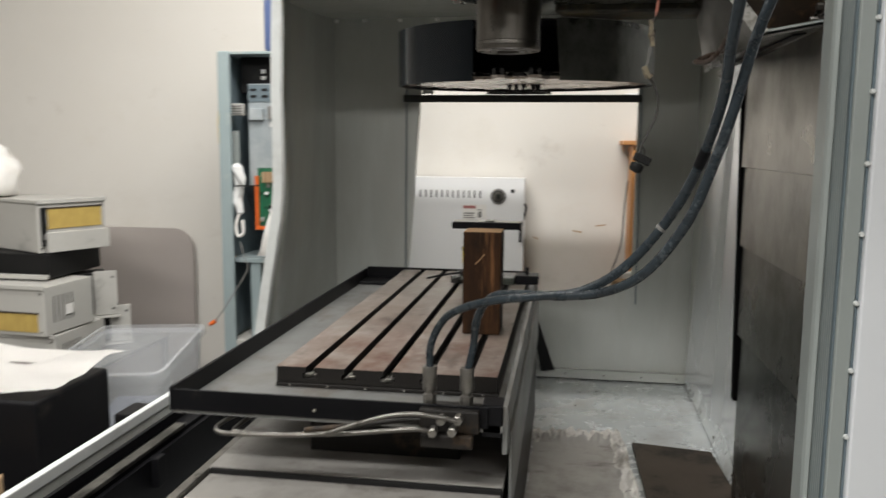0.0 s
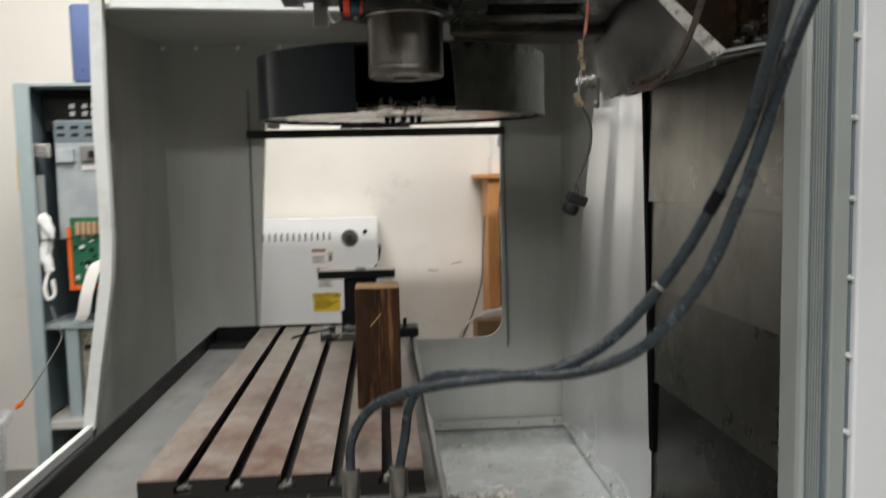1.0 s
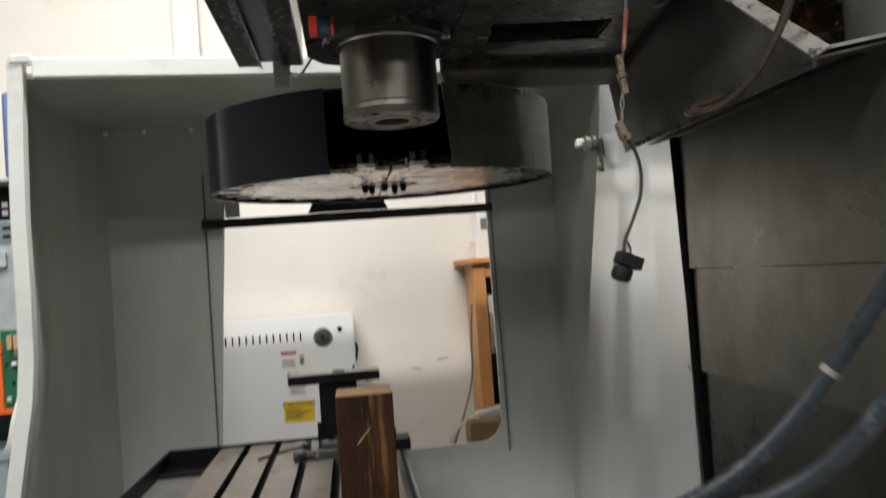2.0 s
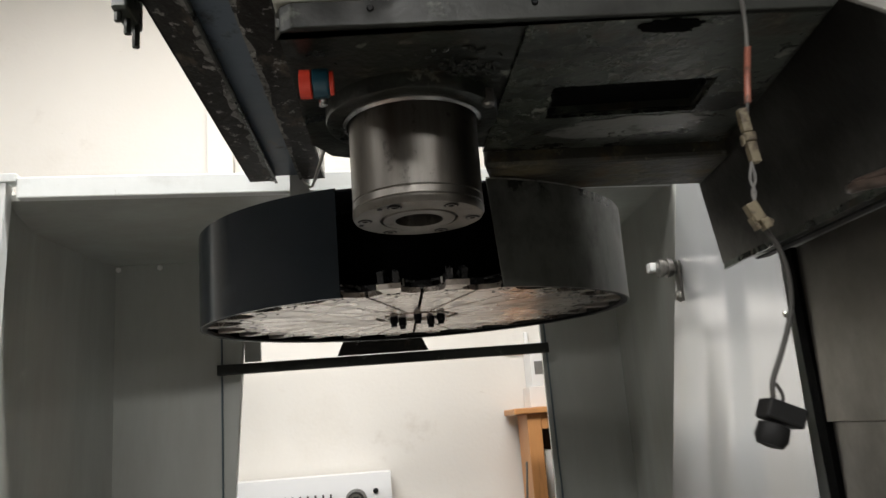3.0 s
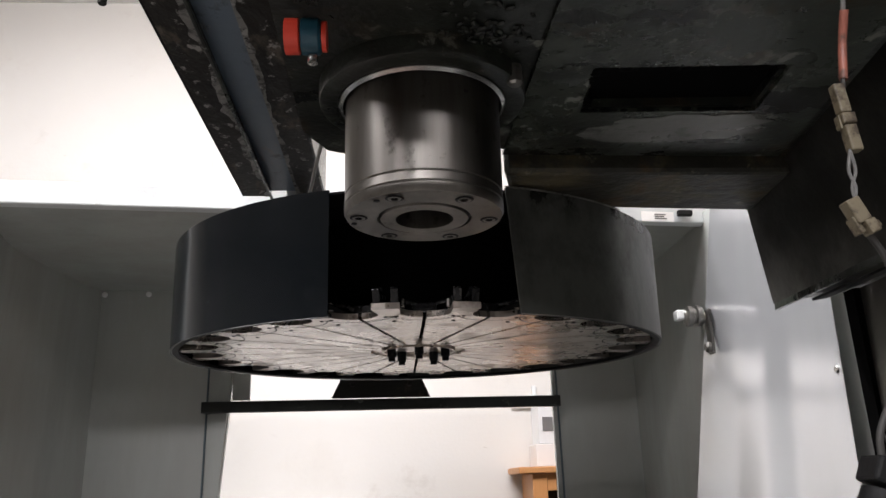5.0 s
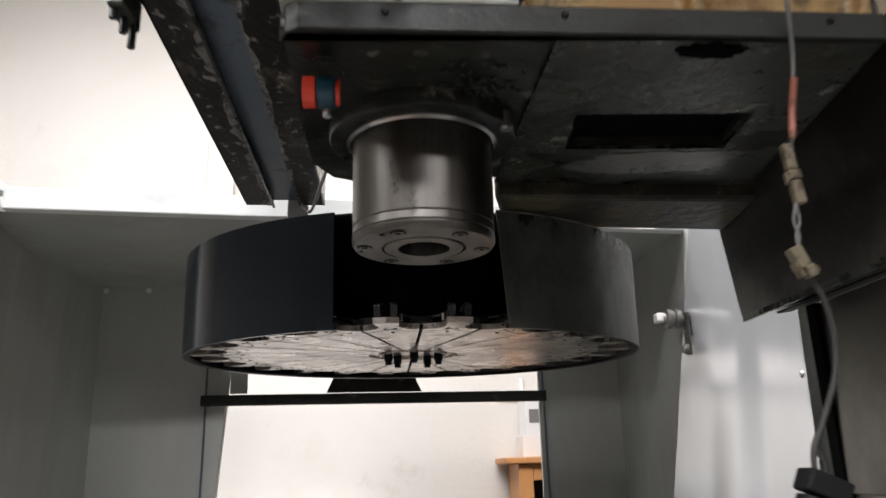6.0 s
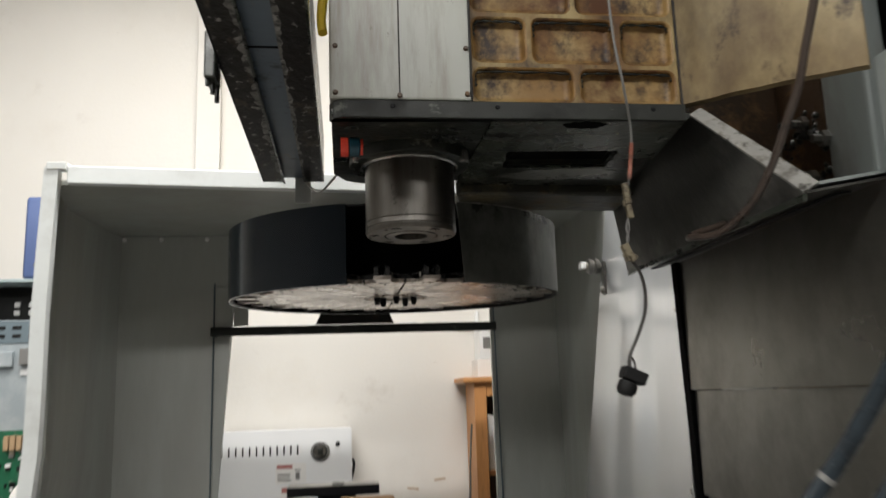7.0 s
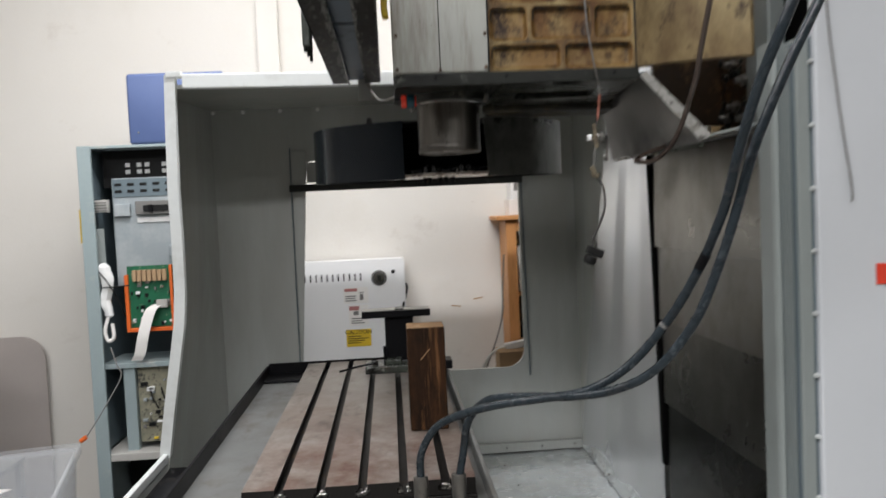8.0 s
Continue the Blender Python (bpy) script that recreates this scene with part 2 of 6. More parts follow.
# the last layer darkens the guard sheet upwards, from z 1.545 to 1.61
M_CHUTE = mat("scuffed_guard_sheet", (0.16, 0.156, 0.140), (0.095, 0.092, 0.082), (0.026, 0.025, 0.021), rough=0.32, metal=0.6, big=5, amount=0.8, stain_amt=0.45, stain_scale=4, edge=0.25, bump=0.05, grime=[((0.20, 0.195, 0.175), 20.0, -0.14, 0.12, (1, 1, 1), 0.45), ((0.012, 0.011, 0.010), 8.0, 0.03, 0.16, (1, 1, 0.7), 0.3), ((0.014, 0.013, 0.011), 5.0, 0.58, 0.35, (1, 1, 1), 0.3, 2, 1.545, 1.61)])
M_WOOD = mat("brown_weathered_timber", (0.058, 0.026, 0.0105), (0.020, 0.010, 0.0055), (0.010, 0.006, 0.004), spec=0.12, rough=0.75, big=18, fine=70, amount=0.9, stain_amt=0.4, stain_scale=16, edge=0.2, stretch=(1, 1, 0.10), bump=0.4, bump_scale=110, grime=[((0.007, 0.0045, 0.003), 9.0, 0.10, 0.16, (1, 1, 0.6), 0.5), ((0.13, 0.062, 0.026), 50.0, 0.02, 0.08, (1, 1, 0.05), 0.7)])
M_WOODEND = mat("pale_timber_end", (0.36, 0.22, 0.11), (0.24, 0.14, 0.07), rough=0.8, big=25, bump=0.3)
M_HOSE = mat("blue_grey_rubber_hose", (0.024, 0.033, 0.040), (0.016, 0.022, 0.027), (0.085, 0.10, 0.11), spec=0.35, rough=0.26, big=25, stain_amt=0.1, stain_scale=35, edge=0.15, bump=0.08, grime=[((0.010, 0.012, 0.014), 18.0, 0.02, 0.16, (1, 1, 1), 0.3), ((0.16, 0.17, 0.17), 70.0, -0.24, 0.06, (1, 1, 1), 0.5)])
M_PIPE = mat("zinc_pipe", (0.29, 0.28, 0.26), (0.20, 0.19, 0.175), (0.06, 0.055, 0.048), rough=0.34, metal=0.9, big=20, stain_amt=0.2, stain_scale=30)
# black of the rubber parts; it also paints the shade in gaps and cases
M_RUBBER = mat("rubber_and_shade_black", (0.008, 0.008, 0.008), (0.013, 0.013, 0.013), rough=0.55, spec=0.2)
M_SADDLE = mat("dusty_saddle_cover", (0.40, 0.386, 0.363), (0.325, 0.311, 0.29), (0.18, 0.167, 0.144), rough=0.5, metal=0.2, big=5, stain_amt=0.25, stain_scale=6, edge=0.3, bump=0.06, grime=[((0.09, 0.075, 0.062), 18.0, -0.08, 0.15, (0.4, 1, 1), 0.5)])
M_RAG = mat("dusty_white_sheet", (0.72, 0.70, 0.66), (0.56, 0.54, 0.50), (0.16, 0.135, 0.105), rough=0.7, big=10, stain_amt=0.28, stain_scale=9, edge=0.2, bump=0.2, grime=[((0.07, 0.058, 0.047), 22.0, -0.06, 0.1, (1, 1, 1), 0.6)])
M_BROWN = mat("brown_board", (0.06, 0.047, 0.035), (0.04, 0.031, 0.023), (0.016, 0.014, 0.012), rough=0.5, stain_amt=0.35, spec=0.2)
M_CABIN = mat("cabinet_blue_grey", (0.30, 0.36, 0.37), (0.25, 0.31, 0.32), (0.4, 0.42, 0.4), rough=0.42, stain_amt=0.1)
M_CABDARK = mat("cabinet_interior_grey", (0.13, 0.17, 0.19), (0.10, 0.13, 0.15), rough=0.45)
M_UNIT = mat("drive_unit_grey", (0.36, 0.40, 0.42), (0.30, 0.34, 0.36), (0.5, 0.52, 0.52), rough=0.4, metal=0.3, stain_amt=0.15, edge=0.3)
M_PCB = mat("green_circuit_board", (0.012, 0.13, 0.06), (0.01, 0.09, 0.045), (0.30, 0.35, 0.22), rough=0.4, big=30, stain_amt=0.12, stain_scale=60, edge=0.05)
M_PCB2 = mat("dusty_circuit_board", (0.30, 0.28, 0.20), (0.20, 0.20, 0.15), (0.06, 0.06, 0.05), rough=0.5, big=30, stain_amt=0.3, stain_scale=45, edge=0.06)
M_ORANGE = mat("orange_plastic", (0.75, 0.14, 0.02), rough=0.45)
M_RED = mat("red_plastic", (0.75, 0.06, 0.03), rough=0.4)
M_TEAL = mat("teal_fitting", (0.01, 0.06, 0.09), rough=0.35)
M_BLUE = mat("blue_enamel", (0.085, 0.125, 0.27), (0.07, 0.105, 0.235), rough=0.45, big=4)
M_YELLOW = mat("yellow_plastic", (0.75, 0.52, 0.03), rough=0.5)
M_WHITE = mat("white_plastic", (0.78, 0.78, 0.77), (0.72, 0.72, 0.71), rough=0.4, big=4, bump=0.01)
M_PAPER = mat("white_paper", (0.82, 0.80, 0.77), (0.75, 0.73, 0.70), rough=0.8, big=6)
M_AC = mat("white_appliance_enamel", (0.80, 0.80, 0.80), (0.77, 0.77, 0.77), rough=0.35, big=3, bump=0.01)
M_PINE = mat("orange_pine", (0.62, 0.30, 0.11), (0.50, 0.22, 0.075), (0.34, 0.14, 0.05), rough=0.5, big=8, stretch=(1, 1, 0.12), stain_amt=0.2, stain_scale=14, edge=0.2, bump=0.05)
M_RACK = mat("putty_grey_case", (0.47, 0.46, 0.43), (0.41, 0.40, 0.375), (0.28, 0.27, 0.25), rough=0.5, stain_amt=0.12)
M_OCHRE = mat("ochre_panel", (0.50, 0.36, 0.10), (0.38, 0.26, 0.07), rough=0.6, big=14, stretch=(4, 1, 1))
M_CARD = mat("cardboard", (0.45, 0.31, 0.18), (0.38, 0.25, 0.14), rough=0.85)
M_PATCH = mat("grey_board", (0.40, 0.36, 0.335), (0.36, 0.32, 0.30), rough=0.7, big=2)
M_CONNECT = mat("yellowed_connector", (0.23, 0.20, 0.13), (0.15, 0.12, 0.075), (0.05, 0.035, 0.022), stain_amt=0.45, stain_scale=80, rough=0.5)
M_CABLE = mat("grey_cable", (0.20, 0.195, 0.185), (0.15, 0.147, 0.14), rough=0.5, spec=0.3)
M_BROWNHOSE = mat("brown_grey_hose", (0.055, 0.038, 0.030), (0.075, 0.058, 0.048), (0.035, 0.025, 0.02), rough=0.3, big=20, stain_amt=0.3, stain_scale=30)


def clear_plastic():
    m = bpy.data.materials.new("clear_plastic")
    m.use_nodes = True
    b = m.node_tree.nodes["Principled BSDF"]
    b.inputs["Base Color"].default_value = (0.60, 0.62, 0.64, 1)
    b.inputs["Roughness"].default_value = 0.35
    b.inputs["Alpha"].default_value = 0.30
    b.inputs["IOR"].default_value = 1.3
    return m


M_CLEAR = clear_plastic()
M_PEEL = mat("peeling_grey_primer", (0.24, 0.235, 0.22), (0.14, 0.135, 0.125), (0.02, 0.018, 0.016), rough=0.5, big=20, stain_amt=0.45, stain_scale=34, edge=0.1, bump=0.2, grime=[((0.34, 0.33, 0.31), 60.0, 0.05, 0.06, (1, 0.7, 1), 0.6)])
M_EDGE = mat("scuffed_bare_edge", (0.34, 0.335, 0.315), (0.24, 0.236, 0.22), (0.10, 0.09, 0.075), rough=0.4, metal=0.3, big=18, stain_amt=0.4, stain_scale=26, edge=0.15, bump=0.08, grime=[((0.03, 0.028, 0.024), 40.0, 0.06, 0.08, (1, 1, 1), 0.4)])
M_SLEEVE = mat("red_brown_sleeve", (0.40, 0.13, 0.085), (0.28, 0.10, 0.07), (0.10, 0.05, 0.035), rough=0.45, big=30, stain_amt=0.3, stain_scale=50)
M_DULLRED = mat("faded_red_print", (0.42, 0.17, 0.16), (0.38, 0.16, 0.15), rough=0.6)
# half-dark copy of the stained cover steel, its dim reflection painted in
M_COVER_MID = mat("stained_steel_dim_reflection", (0.21, 0.204, 0.185), (0.155, 0.149, 0.134), (0.125, 0.118, 0.10), rough=0.24, metal=0.95, big=3, fine=40, amount=0.8, stain_amt=0.25, stain_scale=4, edge=0.35, bump=0.03, grime=[((0.07, 0.065, 0.055), 4.0, 0.0, 0.3, (1, 1, 0.6), 0.3)])
M_BAR = mat("greasy_flange_paint", (0.017, 0.019, 0.015), (0.011, 0.012, 0.010), (0.009, 0.009, 0.008), spec=0.3, rough=0.4, big=9, stain_amt=0.3, stain_scale=16, edge=0.15, bump=0.12, bump_scale=50, grime=[((0.11, 0.115, 0.10), 34.0, -0.10, 0.05, (0.6, 1, 1), 0.5)])
M_JAW = mat("greasy_jaw_steel", (0.022, 0.022, 0.023), (0.012, 0.012, 0.013), (0.09, 0.088, 0.085), rough=0.24, metal=0.4, big=60, stain_amt=0.2, stain_scale=90, edge=0.1, bump=0.1)
M_LIP = mat("rust_flecked_casting", (0.030, 0.029, 0.022), (0.018, 0.017, 0.013), (0.105, 0.088, 0.050), spec=0.35, rough=0.42, big=10, stain_amt=0.30, stain_scale=13, edge=0.16, bump=0.3, bump_scale=60, grime=[((0.085, 0.050, 0.020), 17.0, -0.02, 0.12, (1, 1, 1), 0.5), ((0.16, 0.145, 0.105), 42.0, -0.10, 0.06, (1, 1, 1), 0.5)])
M_SCRAPE = mat("scraped_bare_iron", (0.215, 0.215, 0.20), (0.14, 0.14, 0.13), (0.030, 0.030, 0.026), spec=0.5, rough=0.28, metal=0.4, big=11, stain_amt=0.18, stain_scale=14, edge=0.14, bump=0.12, bump_scale=40, grime=[((0.012, 0.012, 0.010), 24.0, -0.06, 0.05, (0.5, 1.4, 1), 0.3), ((0.24, 0.235, 0.22), 34.0, -0.10, 0.05, (1, 1, 1), 0.4)])
M_TUBE = mat("dull_pipe_steel", (0.17, 0.163, 0.150), (0.115, 0.109, 0.10), (0.045, 0.041, 0.036), rough=0.36, metal=0.9, big=20, stain_amt=0.25, stain_scale=30)
M_WIRE = mat("dull_grey_wire", (0.06, 0.058, 0.054), (0.045, 0.043, 0.04), rough=0.5, spec=0.25)
# near-white, not metallic: the glint of the domed screws is in the colour
M_SCREW = mat("zinc_screw_painted_glint", (0.85, 0.85, 0.83), (0.78, 0.78, 0.76), rough=0.3, metal=0.0, bump=0.0)
# near-black standing in for deep shade; also the sludge and the side channel
M_VOID = mat("shade_and_sludge_black", (0.002, 0.002, 0.002), (0.003, 0.003, 0.003), rough=0.9, spec=0.05, bump=0.0)
M_PALE = mat("bright_stainless_sheet", (0.72, 0.73, 0.745), (0.66, 0.67, 0.68), spec=0.6, rough=0.22, rough_var=0.05, metal=0.6, big=2.5, fine=25, amount=0.7, stretch=(1, 1, 0.3), bump=0.04, bump_scale=5)

# ---------------------------------------------------------------- builders
ORIGIN = {}


def thing(name, loc, label, category, group="", kind=""):
    """An Empty at a thing's base; its parts hang on it."""
    ob = new(name)
    ob.empty_display_size = 0.05
    ob.location = loc
    ORIGIN[ob.name] = Vector(loc)
    return tagged(ob, label, category, group, kind)


def finish(bm, name, material, smooth, at):
    bmesh.ops.recalc_face_normals(bm, faces=bm.faces)
    bmesh.ops.translate(bm, verts=bm.verts, vec=-at)
    me = bpy.data.meshes.new(name)
    bm.to_mesh(me)
    bm.free()
    for i, mm in enumerate(material if isinstance(material, (list, tuple)) else [material]):
        me.materials.append(mm)
    if smooth:
        me.shade_smooth()
        me.set_sharp_from_angle(angle=radians(smooth if smooth > 1 else 35))
    return me


def part(name, bm, material, parent, label="", smooth=0):
    """One mesh under a thing or under a part; bm is in world places."""
    at = ORIGIN[parent.name]
    ob = new(name, finish(bm, name, material, smooth, at))
    ob.parent = parent
    ORIGIN[ob.name] = at
    return tagged(ob, label)


def solid(name, bm, material, label, category, loc=(0, 0, 0), group="", kind="", smooth=0):
    """A thing that is one mesh."""
    at = Vector(loc)
    ob = new(name, finish(bm, name, material, smooth, at))
    ob.location = at
    ORIGIN[ob.name] = at
    return tagged(ob, label, category, group, kind)


def box(lo, hi, bevel=0.0, seg=2, bm=None, m=None, mi=0):
    """A box from corner to corner, its edges rounded; added to bm if given."""
    b = bmesh.new()
    bmesh.ops.create_cube(b, size=1)
    for v in b.verts:
        v.co = Vector([lo[i] + (v.co[i] + 0.5) * (hi[i] - lo[i]) for i in range(3)])
    if bevel:
        bmesh.ops.bevel(b, geom=b.edges[:], offset=bevel, segments=seg, affect="EDGES", profile=0.5)
    return merge(bm, b, m, mi)


def merge(bm, b, m=None, mi=0):
    if m is not None:
        bmesh.ops.transform(b, matrix=m, verts=b.verts)
    if mi:
        for f in b.faces:
            f.material_index = mi
    if bm is None:
        return b
    base = [bm.verts.new(v.co) for v in b.verts]
    b.verts.index_update()
    for f in b.faces:
        nf = bm.faces.new([base[v.index] for v in f.verts])
        nf.material_index = f.material_index
    b.free()
    return bm


def prism(points, axis, a, c, bevel=0.0, bm=None, m=None):
    """A flat outline pushed from a to c along an axis. Outline axes: x -> (y, z), y -> (x, z), z -> (x, y)."""
    def at(p, h):
        return {"x": (h, p[0], p[1]), "y": (p[0], h, p[1]), "z": (p[0], p[1], h)}[axis]
    b = bmesh.new()
    lo = [b.verts.new(at(p, a)) for p in points]
    hi = [b.verts.new(at(p, c)) for p in points]
    b.faces.new(lo)
    b.faces.new(hi[::-1])
    k = len(points)
    for i in range(k):
        b.faces.new((lo[i], hi[i], hi[(i + 1) % k], lo[(i + 1) % k]))
    bmesh.ops.recalc_face_normals(b, faces=b.faces)
    if bevel:
        bmesh.ops.bevel(b, geom=b.edges[:], offset=bevel, segments=2, affect="EDGES", profile=0.5)
    return merge(bm, b, m)


def holed(outer, holes, axis, a, c, bm=None):
    """A flat plate with openings, from a to c along an axis."""
    def at(p, h):
        return {"x": (h, p[0], p[1]), "y": (p[0], h, p[1]), "z": (p[0], p[1], h)}[axis]
    b = bmesh.new()
    for loop in (outer, *holes):
        vs = [b.verts.new(at(p, a)) for p in loop]
        for i in range(len(vs)):
            b.edges.new((vs[i], vs[(i + 1) % len(vs)]))
    bmesh.ops.triangle_fill(b, use_beauty=True, edges=b.edges[:])
    faces = b.faces[:]
    ext = bmesh.ops.extrude_face_region(b, geom=faces)
    d = Vector(at((0, 0), c)) - Vector(at((0, 0), a))
    bmesh.ops.translate(b, verts=[g for g in ext["geom"] if isinstance(g, bmesh.types.BMVert)], vec=d)
    bmesh.ops.recalc_face_normals(b, faces=b.faces)
    return merge(bm, b)


def rounded(x0, y0, x1, y1, r, n=5):
    """A rectangle's outline; r: one radius, or four from the lower left on, anticlockwise."""
    rs = r if isinstance(r, (list, tuple)) else (r,) * 4
    out = []
    for (cx, cy, a0), rr in zip(((x0, y0, 180), (x1, y0, 270), (x1, y1, 0), (x0, y1, 90)), rs):
        if rr <= 0:
            out.append((cx, cy))
            continue
        ox = cx + rr if cx == x0 else cx - rr
        oy = cy + rr if cy == y0 else cy - rr
        for i in range(n + 1):
            t = radians(a0 + 90 * i / n)
            out.append((ox + rr * math.cos(t), oy + rr * math.sin(t)))
    return out


def glide(pts, n=8):
    """A smooth line through the points (Catmull-Rom)."""
    P = [Vector(p) for p in pts]
    P = [2 * P[0] - P[1], *P, 2 * P[-1] - P[-2]]
    out = []
    for i in range(1, len(P) - 2):
        for k in range(n):
            t = k / n
            a, b, c, d = P[i - 1], P[i], P[i + 1], P[i + 2]
            out.append(0.5 * ((2 * b) + (c - a) * t + (2 * a - 5 * b + 4 * c - d) * t * t + (3 * b - a - 3 * c + d) * t ** 3))
    out.append(P[-2])
    return out


def tube(pts, r, seg=10, bm=None, n=8, wobble=0.0):
    """A round cable or pipe along a smooth line."""
    line = glide(pts, n) if n > 1 else [Vector(p) for p in pts]
    b = bmesh.new()
    up = Vector((0.13, 0.21, 0.97))
    rings = []
    for i, p in enumerate(line):
        d = (line[min(i + 1, len(line) - 1)] - line[max(i - 1, 0)]).normalized()
        s = d.cross(up)
        if s.length < 1e-4:
            s = d.cross(Vector((1, 0, 0)))
        s.normalize()
        u = s.cross(d).normalized()
        up = u
        rr = r * (1 + wobble * math.sin(i * 1.7))
        rings.append([b.verts.new(p + rr * (math.cos(2 * math.pi * k / seg) * s + math.sin(2 * math.pi * k / seg) * u)) for k in range(seg)])
    for i in range(len(rings) - 1):
        for k in range(seg):
            b.faces.new((rings[i][k], rings[i][(k + 1) % seg], rings[i + 1][(k + 1) % seg], rings[i + 1][k]))
    b.faces.new(rings[0][::-1])
    b.faces.new(rings[-1])
    return merge(bm, b)


def lathe(profile, centre, seg=48, axis="z", bm=None, m=None, close=True):
    """A turned body: profile of (radius, height) about an axis through centre."""
    b = bmesh.new()
    rings = []
    for r, h in profile:
        ring = []
        for k in range(seg):
            a = 2 * math.pi * k / seg
            p = (r * math.cos(a), r * math.sin(a), h)
            if axis == "y":
                p = (p[0], h, p[1])
            elif axis == "x":
                p = (h, p[0], p[1])
            ring.append(b.verts.new(Vector(centre) + Vector(p)))
        rings.append(ring)
    for i in range(len(rings) - 1):
        for k in range(seg):
            b.faces.new((rings[i][k], rings[i][(k + 1) % seg], rings[i + 1][(k + 1) % seg], rings[i + 1][k]))
    if close:
        b.faces.new(rings[0][::-1])
        b.faces.new(rings[-1])
    bmesh.ops.recalc_face_normals(b, faces=b.faces)
    return merge(bm, b, m)


def rod(p, q, r, seg=12, bm=None, chamfer=0.0):
    return tube([p, q], r, seg, bm, n=1)


def plate(corners, thick, bm=None, away=None):
    """A sheet through the corners, thickened to the side that away points to."""
    b = bmesh.new()
    vs = [b.verts.new(c) for c in corners]
    f = b.faces.new(vs)
    f.normal_update()
    nrm = f.normal.copy()
    if away is not None and nrm.dot(Vector(away)) < 0:
        nrm = -nrm
    ext = bmesh.ops.extrude_face_region(b, geom=[f])
    bmesh.ops.translate(b, verts=[g for g in ext["geom"] if isinstance(g, bmesh.types.BMVert)], vec=nrm * thick)
    bmesh.ops.recalc_face_normals(b, faces=b.faces)
    return merge(bm, b)


def bolt_head(p, r, h, axis="z", seg=10, bm=None):
    """A domed screw head; h is signed along the axis."""
    return lathe([(r, 0), (r, h * 0.55), (r * 0.72, h), (r * 0.2, h)], p, seg, axis, bm)


def letters(text, size, m):
    """Built-in font as a flat mesh, in a bmesh."""
    cu = bpy.data.curves.new("letters", "FONT")
    cu.body, cu.size, cu.extrude, cu.align_x, cu.align_y = text, size, 0.0006, "CENTER", "CENTER"
    ob = bpy.data.objects.new("letters", cu)
    scene.collection.objects.link(ob)
    me = bpy.data.meshes.new_from_object(ob.evaluated_get(bpy.context.evaluated_depsgraph_get()))
    bm = bmesh.new()
    bm.from_mesh(me)
    bmesh.ops.transform(bm, matrix=m, verts=bm.verts)
    bpy.data.objects.remove(ob)
    bpy.data.meshes.remove(me)
    return bm

# ---------------------------------------------------------------- the workshop room
def room():
    x0, x1, y0, y1, h = -6.5, 5.0, -10.0, 4.35, 3.4
    solid("floor", box((x0, y0, -0.1), (x1, y1, 0)), M_FLOOR, "stained grey concrete workshop floor", "floor", kind="structure")
    solid("ceiling", box((x0, y0, h), (x1, y1, h + 0.1)), M_CEIL, "plain white workshop ceiling", "ceiling", kind="structure")
    solid("wall_north", box((x0, y1, 0), (x1, y1 + 0.15, h)), M_WALL, "scuffed cream painted workshop wall", "wall", kind="structure")
    solid("wall_south", box((x0, y0 - 0.15, 0), (x1, y0, h)), M_WALL, "plain cream painted wall", "wall", kind="structure")
    solid("wall_west", box((x0 - 0.15, y0, 0), (x0, y1, h)), M_WALL, "plain cream painted wall", "wall", kind="structure")
    solid("wall_east", box((x1, y0, 0), (x1 + 0.15, y1, h)), M_WALL, "plain cream painted wall", "wall", kind="structure")
    # boxed-in riser on the wall above the machine
    solid("wall_riser", box((-0.80, 4.31, 1.6), (-0.69, 4.348, h), 0.004), M_WALL, "cream painted riser boxed against the wall", "trim", kind="structure")
    solid("wall_bracket", box((-0.30, 4.33, 2.33), (-0.19, 4.348, 2.37), 0.003), M_WHITEGREY, "small pale grey bracket on the wall", "bracket", loc=(-0.25, 4.34, 2.33))


room()


# ---------------------------------------------------------------- the machine's enclosure
def front_x(z):
    """How far the enclosure's front edge lies out, by height."""
    zs = [0.40, 0.72, 0.86, 1.00, 1.12, 1.22, 1.37, 1.53, 1.70, 1.88]
    xs = [-0.925, -0.882, -0.860, -0.836, -0.815, -0.807, -0.806, -0.808, -0.804, -0.798]
    return float(np.interp(z, zs, xs))


